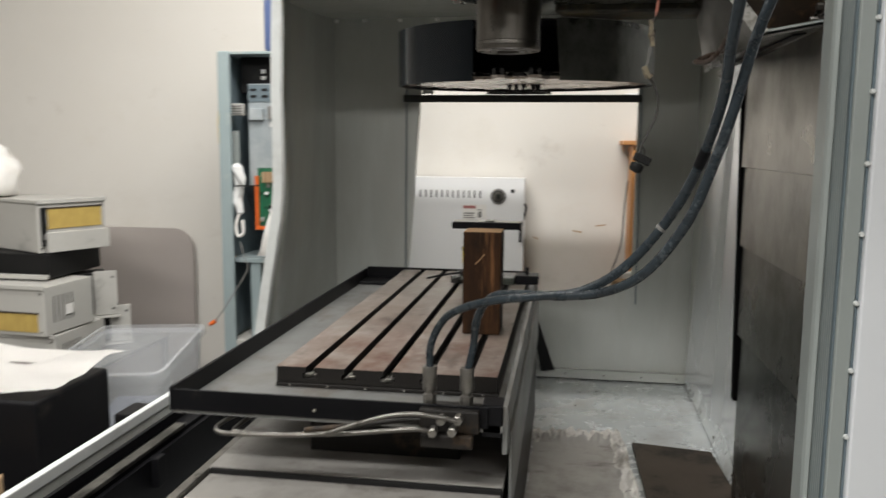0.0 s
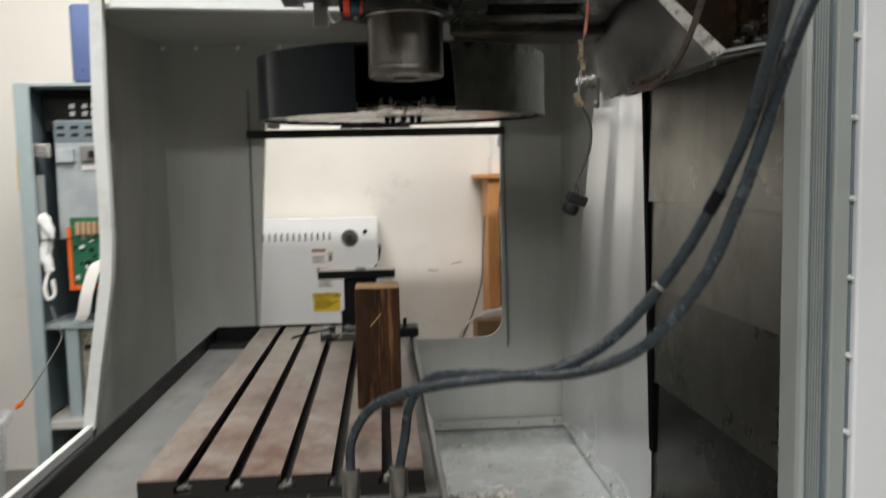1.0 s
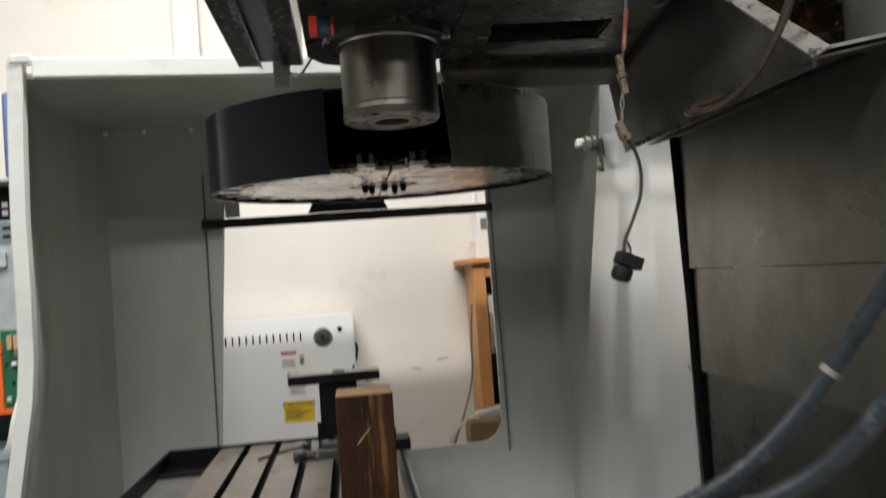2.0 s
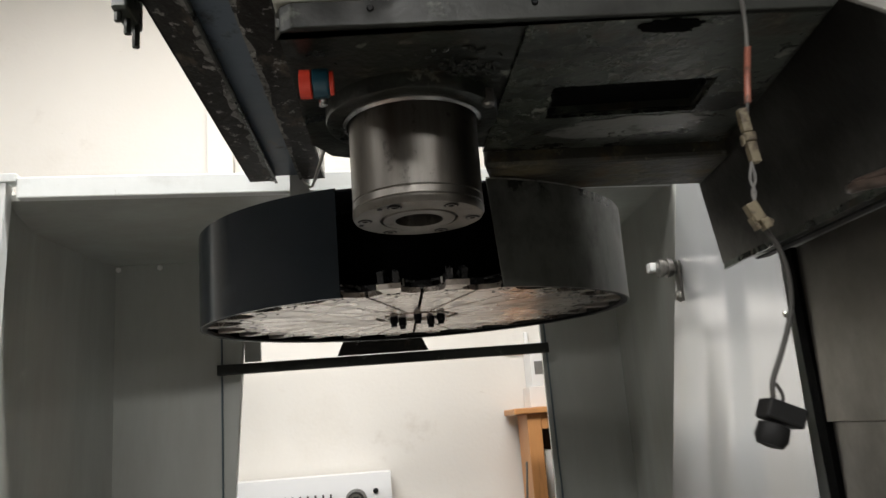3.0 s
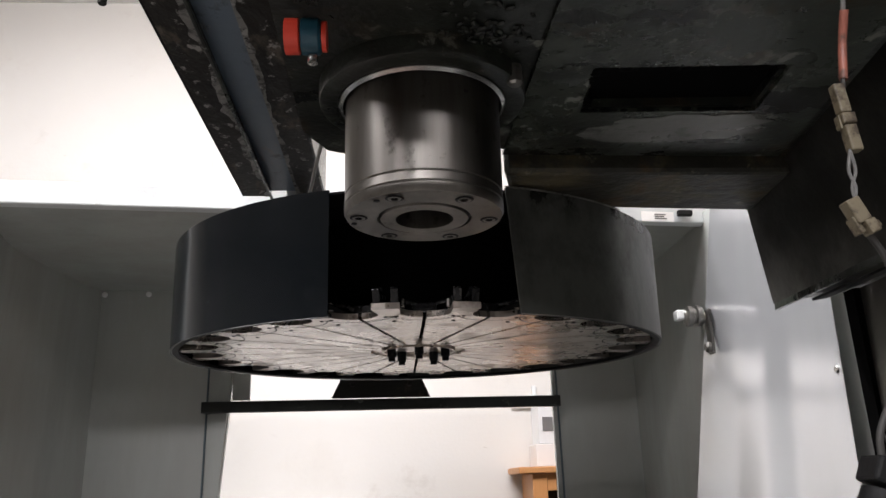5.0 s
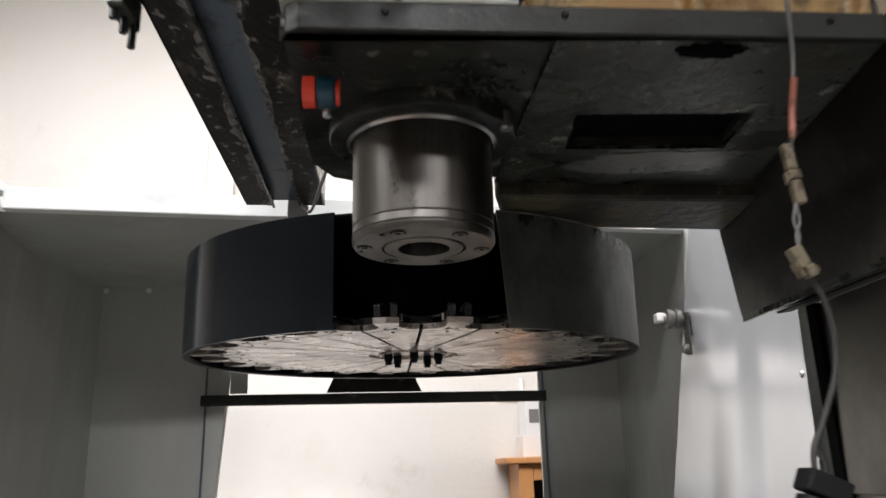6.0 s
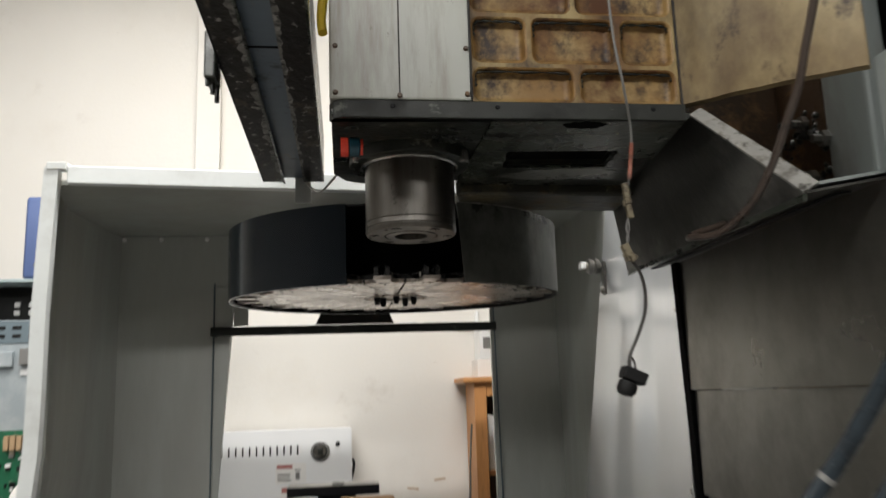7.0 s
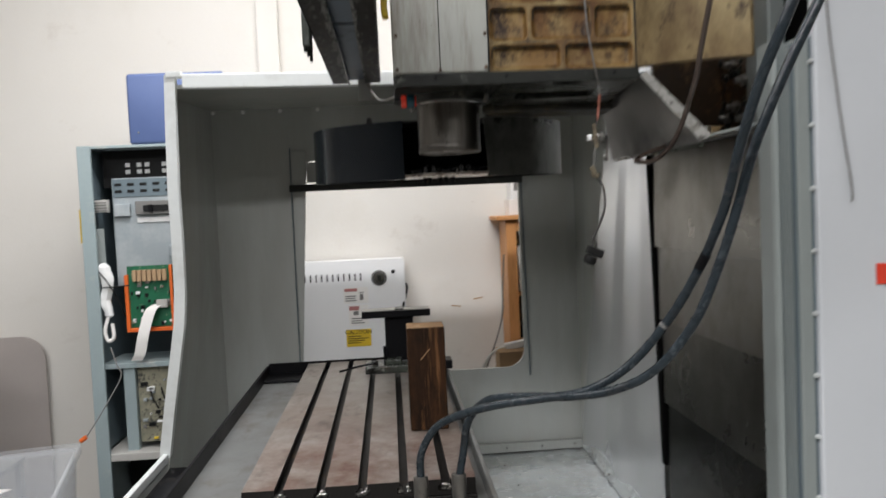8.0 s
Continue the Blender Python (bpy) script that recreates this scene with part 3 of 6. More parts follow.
def enclosure():
    e = thing("machine_enclosure", (0, 3.0, 0), "grey painted sheet steel enclosure of a milling machine", "machine")
    # end wall with its opening
    hole = [(x - 0.075 * max(0.0, (1.60 - z)) if x < -0.3 else x, z) for x, z in rounded(-0.498, 0.757, 0.376, 1.66, (0.01, 0.075, 0.02, 0.02), 8)]
    part("end_wall", holed([(-0.875, 0.38), (0.615, 0.38), (0.615, 1.885), (-0.875, 1.885)], [hole], "y", 3.46, 3.475), M_GREY, e)
    for side, (a, b) in (("l", ((-0.563, 1.715), (-0.566, 0.82))), ("r", ((0.387, 1.70), (0.396, 0.72)))):
        part("gasket", tube([(a[0], 3.455, a[1]), ((a[0] + b[0]) / 2, 3.455, (a[1] + b[1]) / 2), (b[0], 3.455, b[1])], 0.0028, 6, n=4), M_CABDARK, e, "black rubber edge gasket")
    part("opening_flange", plate([(-0.558, 3.447, 1.70), (-0.496, 3.44, 1.70), (-0.553, 3.44, 0.80), (-0.561, 3.447, 0.80)], 0.004, away=(0, 1, 0)), M_GREY, e)
    # added grey plate standing in for the soft shade in the opening's corner
    part("corner_plate", box((-0.499, 3.462, 1.572), (-0.452, 3.470, 1.655), 0.001), M_GREY, e)
    # curved front side
    b = bmesh.new()
    zs = [0.40 + 1.48 * i / 30 for i in range(31)]
    rows = []
    for z in zs:
        xf = front_x(z)
        plan = [(xf, 2.65), (xf - 0.035, 2.76), (xf - 0.075, 2.92), (xf - 0.085, 2.99), (xf - 0.088, 3.06), (xf - 0.085, 3.25), (-0.88, 3.40), (-0.870, 3.466)]
        rows.append([b.verts.new((x, y, z)) for x, y in plan])
    for i in range(len(rows) - 1):
        for k in range(len(rows[0]) - 1):
            b.faces.new((rows[i][k], rows[i][k + 1], rows[i + 1][k + 1], rows[i + 1][k]))
    bmesh.ops.recalc_face_normals(b, faces=b.faces)
    part("side_panel", b, M_GREY, e, "curved grey inner side sheet", smooth=40)
    # pale folded edge of that side
    b = bmesh.new()
    prev = None
    for i in range(41):
        z = 0.71 + 1.17 * i / 40
        xf = front_x(z)
        ring = [b.verts.new(p) for p in ((xf + 0.003, 2.63, z), (xf - 0.030, 2.632, z), (xf - 0.032, 2.66, z), (xf + 0.002, 2.66, z))]
        if prev:
            for k in range(4):
                b.faces.new((prev[k], prev[(k + 1) % 4], ring[(k + 1) % 4], ring[k]))
        else:
            b.faces.new(ring)
        prev = ring
    b.faces.new(prev[::-1])
    part("edge_flange", b, M_WHITEGREY, e, "pale grey folded edge", smooth=40)
    # roof of the end bay with its fascia
    part("roof_panel", plate([(-0.826, 2.655, 1.842), (0.611, 2.80, 1.848), (0.611, 3.459, 1.8795), (-0.885, 3.459, 1.8795), (-0.897, 3.25, 1.8695), (-0.892, 2.95, 1.856), (-0.875, 2.85, 1.851)], 0.012, away=(0, 0, 1)), M_GREY, e)
    part("fascia", prism([(-0.775, 2.628), (0.611, 2.775), (0.611, 2.80), (-0.775, 2.652)], "z", 1.838, 1.882, 0.003), M_WHITEGREY, e, "pale grey folded roof edge")
    lab = part("rating_label", box((-0.036, -0.0016, 1.8395), (0.034, -0.0004, 1.8600), m=Matrix.Translation((0.478, 2.7610, 0)) @ Matrix.Rotation(0.1056, 4, "Z")), M_PAPER, e, "white rating label with grey print")
    for k, (u0, u1) in enumerate(((-0.008, 0.018), (-0.008, 0.012), (-0.008, 0.016))):
        part("print_bar", box((u0, -0.0022, 1.8440 + 0.0045 * k), (u1, -0.0016, 1.8465 + 0.0045 * k), m=Matrix.Translation((0.478, 2.7610, 0)) @ Matrix.Rotation(0.1056, 4, "Z")), M_CABLE, lab)
    part("clip", box((0.518, 2.752, 1.850), (0.548, 2.764, 1.862), 0.002), M_RUBBER, e, "dark cable clip")
    part("corner_cap", box((-0.822, 2.627, 1.872), (-0.777, 2.66, 1.890), 0.002), M_WHITEGREY, e)
    for x in (-0.862, -0.742, -0.592, -0.44):
        part("screw", bolt_head((x, 3.4595, 1.869), 0.0076, -0.007, "y", 12), M_SCREW, e, smooth=60)
    # sheets towards the column: a gusset in the corner and a folded, slightly twisted sheet
    part("corner_gusset", plate([(0.612, 3.459, 0.38), (0.612, 3.459, 1.878), (0.573, 2.72, 1.86), (0.607, 3.45, 0.40)], 0.003, away=(1, 0, 0)), M_GREY, e)
    b = bmesh.new()
    folds = ([0.0, 0.27, 0.50, 0.68, 1.0], [-0.002, 0.0060, 0.0005, 0.0058, -0.0030])
    us = [(k / 48, sum(float(np.interp(min(1.0, max(0.0, k / 48 + d)), *folds)) for d in (-0.03, -0.015, 0.0, 0.015, 0.03)) / 5) for k in range(49)]
    rows = []
    for i in range(25):
        v = i / 24
        L, S = Vector((0.607 - 0.034 * v, 3.45 - 0.73 * v, 0.40 + 1.46 * v)), Vector((0.606, 2.405, 0.40 + 1.46 * v))
        deep = min(2.0, (L - S).length / 0.34)
        rows.append([b.verts.new(L.lerp(S, u) + Vector((o * deep, 0, 0))) for u, o in us])
    for i in range(24):
        for k in range(len(us) - 1):
            b.faces.new((rows[i][k], rows[i][k + 1], rows[i + 1][k + 1], rows[i + 1][k]))
    part("column_side_panel", b, M_PALE, e, "folded bright steel inner sheet beside the column", smooth=50)
    part("backing_panel", box((0.630, 2.10, 0.38), (0.640, 3.462, 1.885)), M_GREY, e)
    for z in (1.49, 1.10):
        part("screw", bolt_head((0.603, 2.418, z), 0.006, -0.004, "x", 10), M_STEEL, e, smooth=40)
    part("skirt_angle", holed([(-0.02, 0.402), (0.61, 0.402), (0.61, 0.437), (-0.02, 0.437)], [], "y", 3.43, 3.457), M_GREY, e)
    for x in (0.12, 0.28, 0.43, 0.57):
        part("screw", bolt_head((x, 3.43, 0.42), 0.005, -0.004, "y", 8), M_STEEL, e)
    part("rubber_flap", plate([(-0.03, 3.40, 0.68), (0.0, 3.40, 0.66), (0.075, 3.41, 0.44), (0.02, 3.41, 0.43)], 0.006, away=(0, 1, 0)), M_RUBBER, e, "black rubber flap")
    # chip pan
    b = bmesh.new()
    n1, n2 = 24, 36
    grid = [[b.verts.new((-0.92 + 1.54 * i / n1, 1.0 + 2.46 * j / n2, 0.395 + 0.003 * noise.noise((i * 0.35, j * 0.3, 0.2)))) for j in range(n2 + 1)] for i in range(n1 + 1)]
    for i in range(n1):
        for j in range(n2):
            b.faces.new((grid[i][j], grid[i + 1][j], grid[i + 1][j + 1], grid[i][j + 1]))
    part("chip_pan", b, M_GALV, e, "galvanised chip pan with water stains", smooth=60)
    part("pan_edge", plate([(0.603, 3.45, 0.41), (0.613, 3.45, 0.46), (0.613, 2.2, 0.46), (0.585, 2.2, 0.40)], 0.004, away=(1, 0, 0)), M_GALV, e)
    for y in (2.45, 2.75, 3.0, 3.25):
        part("screw", bolt_head((0.598, y, 0.43), 0.006, -0.005, "x", 8), M_STEEL, e)
    # front sill with its rails, and the dark gap below the table
    part("sill", box((-0.902, 0.6, 0.695), (-0.885, 2.632, 0.722), 0.003), M_WHITEGREY, e, "worn white sill edge")
    part("sill_skirt", box((-0.902, 0.6, 0.0), (-0.888, 2.64, 0.696)), M_GREY, e)
    part("rail_bed", box((-0.884, 0.6, 0.655), (-0.80, 2.64, 0.675), 0.002), M_BLACK, e, "black door track bed")
    part("door_track", box((-0.850, 0.6, 0.676), (-0.840, 2.3, 0.700), 0.002), M_BLACK, e)
    part("track_cover", box((-0.822, 0.6, 0.676), (-0.796, 1.92, 0.686), 0.002), M_CHUTE, e, "bare metal door track strip")
    part("trough_wall", box((-0.800, 0.6, 0.40), (-0.788, 2.64, 0.665)), M_BLACK, e)
    for y in (1.05, 1.36, 1.74):
        part("bracket", box((-0.796, y, 0.60), (-0.770, y + 0.035, 0.668), 0.002), M_BLACK, e)
    return e


enclosure()


def near_side():
    e = thing("door_post", (0.52, 1.5, 0), "grey green door post with a rubber seam and pale screw heads", "machine frame")
    part("post", prism([(0.523, 1.472), (0.547, 1.472), (0.547, 1.56), (0.523, 1.56)], "z", 0.0, 1.698, 0.003), M_POST, e)
    part("inner_flange", prism([(0.498, 1.514), (0.501, 1.507), (0.507, 1.504), (0.509, 1.507), (0.509, 1.56), (0.498, 1.56)], "z", 0.0, 1.70, 0.001), M_POST, e)
    part("seal_bed", prism([(0.5095, 1.513), (0.5195, 1.489), (0.5195, 1.56), (0.5095, 1.56)], "z", 0.0, 1.695), M_CABDARK, e)
    for k in range(6):
        x, y = 0.5098 + 0.0017 * k, 1.5085 - 0.0040 * k
        part("seal_rib", prism([(x, y), (x + 0.0009, y - 0.0022), (x + 0.0016, y + 0.0005), (x + 0.0010, y + 0.004)], "z", 0.0, 1.694), M_POST, e, "ribbed grey door seal")
    part("seam", box((0.5200, 1.478, 0.0), (0.5226, 1.54, 1.69)), M_CABDARK, e)
    part("gap_seal", box((0.5475, 1.4735, 0.0), (0.5512, 1.54, 1.70)), M_CABDARK, e, "dark grey seam seal")
    for i in range(-2, 8):
        z = 0.911 + 0.1068 * i
        if z < 1.69:
            part("screw", bolt_head((0.5478, 1.4725, z), 0.0042, -0.007, "y", 10), M_WHITEGREY, e, smooth=40)
    s = thing("side_skin", (1.0, 1.47, 0), "smooth pale grey outer skin panel of the machine", "machine panel")
    part("panel", box((0.5515, 1.462, 0.0), (1.75, 1.482, 2.45), 0.004), M_SKIN, s)
    part("tag", box((0.651, 1.4585, 1.277), (0.700, 1.461, 1.313), 0.001), M_RED, s, "red sticker")
    part("upper_panel", box((0.60, 1.484, 1.72), (0.75, 1.56, 2.45), 0.004), M_POST, s)
    solid("side_cable", tube([(0.569, 1.455, 2.2), (0.566, 1.452, 1.80), (0.584, 1.452, 1.60), (0.605, 1.452, 1.45), (0.608, 1.456, 1.42)], 0.0016, 6), M_CABLE, "thin grey cable along the outer skin", "cable", loc=(0.62, 1.455, 1.0), smooth=60)
    # column upright and its covers
    c = thing("machine_column", (0.75, 1.9, 0), "grey machine column with bolted cream flange", "machine column")
    part("upright", box((0.590, 1.70, 1.575), (0.628, 1.80, 2.6), 0.006), M_POST, c)
    # thin black plate that paints the shade of the gap by the upright
    part("shadow_gap", box((0.632, 1.565, 1.50), (0.6395, 1.80, 2.6)), M_VOID, c, "black plate painted as the shaded gap beside the upright")
    part("column_body", box((0.64, 1.56, 0.0), (1.6, 3.3, 2.6), 0.01), M_CREAM2, c)
    part("grime_plate", box((0.44, 1.93, 1.60), (0.64, 1.95, 1.86)), M_RUST, c, "oil browned casting face")
    part("grime_side", box((0.594, 1.802, 1.56), (0.64, 1.93, 1.86), 0.004), M_RUST, c)
    for z, y in ((1.60, 1.80), (1.63, 1.84), (1.68, 1.80), (1.72, 1.85), (1.61, 1.88)):
        part("stud", rod((0.594, y, z), (0.566, y, z), 0.007, 6), M_PIPE, c)
        part("nut", lathe([(0.013, 0), (0.013, 0.010)], (0.580, y, z), 6, "x"), M_PIPE, c)
    b = bmesh.new()
    random.seed(17)
    for q in range(80):
        bb = bmesh.new()
        bmesh.ops.create_icosphere(bb, subdivisions=1, radius=random.uniform(0.003, 0.009))
        merge(b, bb, Matrix.Translation((random.uniform(0.584, 0.596), random.uniform(1.805, 1.92), random.choice((1.60, 1.63, 1.70)) + random.gauss(0, 0.014))) @ Matrix.Rotation(random.random() * 3, 4, "X") @ Matrix.Diagonal((0.7, 1.3, 0.8, 1)))
    tagged(part("grease", b, M_OILY, c, "clotted black grease round the studs", smooth=60), kind="stuff")
    w = thing("way_cover", (0.55, 1.85, 0.4), "stepped stained steel way cover, dark lower reflections painted in", "machine cover")
    # the lower sheets take darker steel that carries the painted reflection
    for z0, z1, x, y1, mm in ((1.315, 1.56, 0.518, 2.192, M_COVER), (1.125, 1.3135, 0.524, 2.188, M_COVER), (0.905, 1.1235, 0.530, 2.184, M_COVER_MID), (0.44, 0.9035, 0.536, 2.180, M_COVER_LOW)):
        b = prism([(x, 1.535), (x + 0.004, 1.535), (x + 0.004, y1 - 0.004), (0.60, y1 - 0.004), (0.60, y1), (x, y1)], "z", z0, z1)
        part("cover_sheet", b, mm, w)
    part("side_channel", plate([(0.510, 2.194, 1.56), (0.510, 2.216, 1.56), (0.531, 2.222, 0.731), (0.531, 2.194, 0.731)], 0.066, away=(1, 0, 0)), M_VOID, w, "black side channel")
    part("channel_foot", box((0.565, 1.70, 0.40), (0.60, 2.10, 0.43), 0.003), M_BARE, w)
    for y in (2.04, 1.96, 1.86):
        part("screw", bolt_head((0.562, y, 0.60 - 0.3 * (2.04 - y)), 0.009, -0.010, "x", 6), M_STEEL, w)


near_side()


# ---------------------------------------------------------------- work table, tray, saddle
def work_table():
    x0, x1, y0, y1, top = -0.486, -0.023, 1.725, 3.042, 0.900
    t = thing("work_table", (-0.25, 2.4, 0.858), "rust tinged cast iron machine table with five slots", "machine table")
    cs = [-0.4135, -0.331, -0.2485, -0.166, -0.0835]
    out = [(x0, top - 0.032), (x0, top)]
    for c in cs:
        out += [(c - 0.009, top), (c - 0.009, top - 0.012), (c - 0.015, top - 0.012), (c - 0.015, top - 0.024), (c + 0.015, top - 0.024), (c + 0.015, top - 0.012), (c + 0.009, top - 0.012), (c + 0.009, top)]
    out += [(x1, top), (x1, top - 0.032)]
    b = bmesh.new()
    lo = [b.verts.new((x, y0, z)) for x, z in out]
    hi = [b.verts.new((x, y1, z)) for x, z in out]
    k = len(out)
    for i in range(k):
        f = b.faces.new((lo[i], hi[i], hi[(i + 1) % k], lo[(i + 1) % k]))
        if out[i][1] < top - 1e-4 or out[(i + 1) % k][1] < top - 1e-4:
            f.material_index = 1
    for ends in (lo, hi):
        es = [b.edges.get((ends[i], ends[(i + 1) % k])) for i in range(k)]
        r = bmesh.ops.triangle_fill(b, use_beauty=True, edges=es)
        for g in r["geom"]:
            if isinstance(g, bmesh.types.BMFace):
                g.material_index = 1
    part("slotted_top", b, [M_TABLE, M_IRON], t)
    part("table_base", box((x0 - 0.002, y0 - 0.003, 0.858), (x1 + 0.003, y1, 0.8665), 0.002), M_IRON, t)
    for i in range(6):
        x = x0 + 0.03 + i * 0.081
        part("bolt", bolt_head((x, y0 - 0.003, 0.8625), 0.003, -0.003, "y", 8), M_STEEL, t)
    random.seed(4)
    for c in cs[:3] + cs[3:]:
        b = bmesh.new()
        for q in range(7):
            r = 0.003 + 0.003 * random.random()
            bb = bmesh.new()
            bmesh.ops.create_icosphere(bb, subdivisions=1, radius=r)
            merge(b, bb, Matrix.Translation((c + random.uniform(-0.010, 0.010), y0 + random.uniform(0.0, 0.02), top - 0.021 + random.uniform(0, 0.006))) @ Matrix.Diagonal((1.3, 1, 0.8, 1)))
        part("chips", b, M_PIPE, t, "bright metal chips in the slot")
    tr = thing("coolant_tray", (-0.3, 2.3, 0.84), "grey coolant tray with black lip round the table", "tray")
    part("tray_floor", box((-0.636, 1.565, 0.8445), (0.002, 3.055, 0.8575)), M_TRAY, tr)
    part("lip", box((-0.640, 1.560, 0.850), (-0.632, 3.063, 0.897), 0.0015), M_BLACK, tr)
    part("lip", box((-0.632, 1.560, 0.852), (-0.025, 1.566, 0.893), 0.0015), M_BLACK, tr)
    part("lip", box((-0.632, 3.055, 0.852), (-0.03, 3.063, 0.905), 0.0015), M_BLACK, tr)
    part("lip", box((0.000, 1.575, 0.80), (0.010, 3.063, 0.893), 0.002), M_TRAY, tr, "bare grey tray lip")
    part("bolt", bolt_head((-0.35, 1.560, 0.868), 0.004, -0.004, "y", 8), M_STEEL, tr)
    part("corner_fill", box((-0.632, 2.93, 0.858), (-0.49, 3.055, 0.868), 0.003), M_BLACK, tr)
    part("pan_side", box((0.010, 1.62, 0.66), (0.016, 3.05, 0.83), 0.002), M_TRAY, tr)
    s = thing("saddle", (-0.3, 1.8, 0.4), "saddle casting with dusty stepped way covers", "machine saddle")
    for i, (y0, y1, z) in enumerate(((1.62, 2.3, 0.716), (1.36, 1.70, 0.704), (1.10, 1.43, 0.692))):
        part("cover_sheet", box((-0.592 + 0.004 * i, y0, z - 0.012), (0.0 - 0.004 * i, y1, z), 0.002), M_SADDLE, s)
    for y, z in ((1.612, 0.712), (1.352, 0.700)):
        part("wiper", box((-0.588, y, z - 0.016), (0.0, y + 0.010, z + 0.003), 0.002), M_RUBBER, s)
    part("edge_strip", box((-0.612, 1.10, 0.66), (-0.592, 2.3, 0.712), 0.002), M_PIPE, s)
    part("saddle_body", box((-0.605, 1.14, 0.398), (0.012, 3.0, 0.675), 0.004), M_IRON, s)
    part("table_leg", box((-0.42, 1.74, 0.70), (-0.10, 2.9, 0.845), 0.004), M_IRON, s)


work_table()


def hydraulics():
    m = thing("manifold", (-0.09, 1.58, 0.84), "dark hydraulic manifold block with zinc fittings", "manifold")
    part("block", box((-0.150, 1.545, 0.846), (-0.040, 1.600, 0.888), 0.003), M_IRON, m)
    part("side_block", box((-0.038, 1.565, 0.835), (0.000, 1.620, 0.895), 0.003), M_BLACK, m)
    part("gland", box((-0.145, 1.535, 0.82), (-0.05, 1.56, 0.845), 0.003), M_IRON, m)
    for x in (-0.148 + 0.012, -0.075 + 0.008):
        f = part("fitting", lathe([(0.010, 0.888), (0.0125, 0.889), (0.0125, 0.905), (0.009, 0.907), (0.009, 0.915)], (x, 1.583, 0), 6), M_PIPE, m, "zinc hose fitting")
        part("ferrule", lathe([(0.0125, 0.914), (0.0135, 0.917), (0.0135, 0.955), (0.0125, 0.958)], (x, 1.583, 0), 16), M_PIPE, f, smooth=40)
    for x, z in ((-0.105, 0.878), (-0.075, 0.880), (-0.085, 0.858), (-0.12, 0.855)):
        part("fitting", lathe([(0.007, -0.030), (0.009, -0.029), (0.009, -0.012), (0.006, -0.010), (0.006, 0.0)], (x, 1.545, z), 6, "y"), M_PIPE, m)
    p = thing("steel_pipes", (-0.4, 1.52, 0.82), "pair of bent zinc hydraulic pipes", "pipe")
    part("pipe", tube([(-0.075, 1.515, 0.880), (-0.10, 1.512, 0.886), (-0.15, 1.508, 0.891), (-0.20, 1.505, 0.885), (-0.26, 1.502, 0.866), (-0.32, 1.50, 0.846), (-0.42, 1.50, 0.838), (-0.495, 1.50, 0.836), (-0.520, 1.505, 0.840), (-0.522, 1.54, 0.842), (-0.505, 1.66, 0.838)], 0.0043, 10), M_TUBE, p, smooth=60)
    part("pipe", tube([(-0.12, 1.520, 0.857), (-0.15, 1.512, 0.862), (-0.21, 1.51, 0.855), (-0.30, 1.512, 0.843), (-0.40, 1.515, 0.835), (-0.48, 1.52, 0.832), (-0.497, 1.54, 0.833), (-0.485, 1.66, 0.834)], 0.0043, 10), M_TUBE, p, smooth=60)
    part("pipe", tube([(-0.145, 1.535, 0.870), (-0.19, 1.53, 0.868), (-0.28, 1.53, 0.852), (-0.36, 1.532, 0.84)], 0.005, 8), M_IRON, p, smooth=60)
    h = thing("hydraulic_hoses", (0.1, 1.5, 0.95), "two blue grey rubber hydraulic hoses in an arc", "hose")
    A = [(-0.136, 1.583, 0.945), (-0.133, 1.576, 1.001), (-0.106, 1.551, 1.053), (-0.065, 1.508, 1.085), (-0.008, 1.468, 1.108), (0.057, 1.425, 1.125), (0.128, 1.391, 1.1425), (0.189, 1.363, 1.185), (0.243, 1.335, 1.257), (0.276, 1.298, 1.333), (0.293, 1.245, 1.419), (0.2918, 1.188, 1.499), (0.298, 1.137, 1.5808), (0.322, 1.1, 1.668), (0.38, 1.1, 1.8), (0.5, 1.22, 1.98), (0.6, 1.4, 2.12), (0.64, 1.455, 2.18)]
    B = [(-0.067, 1.583, 0.945), (-0.056, 1.582, 1.001), (-0.047, 1.562, 1.058), (-0.017, 1.52, 1.104), (0.038, 1.464, 1.121), (0.099, 1.405, 1.131), (0.164, 1.356, 1.1495), (0.216, 1.317, 1.187), (0.262, 1.282, 1.259), (0.287, 1.259, 1.333), (0.307, 1.24, 1.41), (0.3268, 1.216, 1.505), (0.363, 1.199, 1.6008), (0.406, 1.188, 1.693), (0.47, 1.2, 1.82), (0.56, 1.32, 1.98), (0.66, 1.45, 2.1)]
    for pts in (A, B):
        part("hose", tube(pts, 0.0071, 14, n=10), M_HOSE, h, smooth=60)
    for p0, p1, mm in (((0.2352, 1.3395, 1.2455), (0.2378, 1.3380, 1.2490), M_CABLE), ((0.2765, 1.297, 1.335), (0.2830, 1.283, 1.357), M_BLACK)):
        part("tape_band", rod(p0, p1, 0.0076, 14), mm, h, smooth=40)


hydraulics()


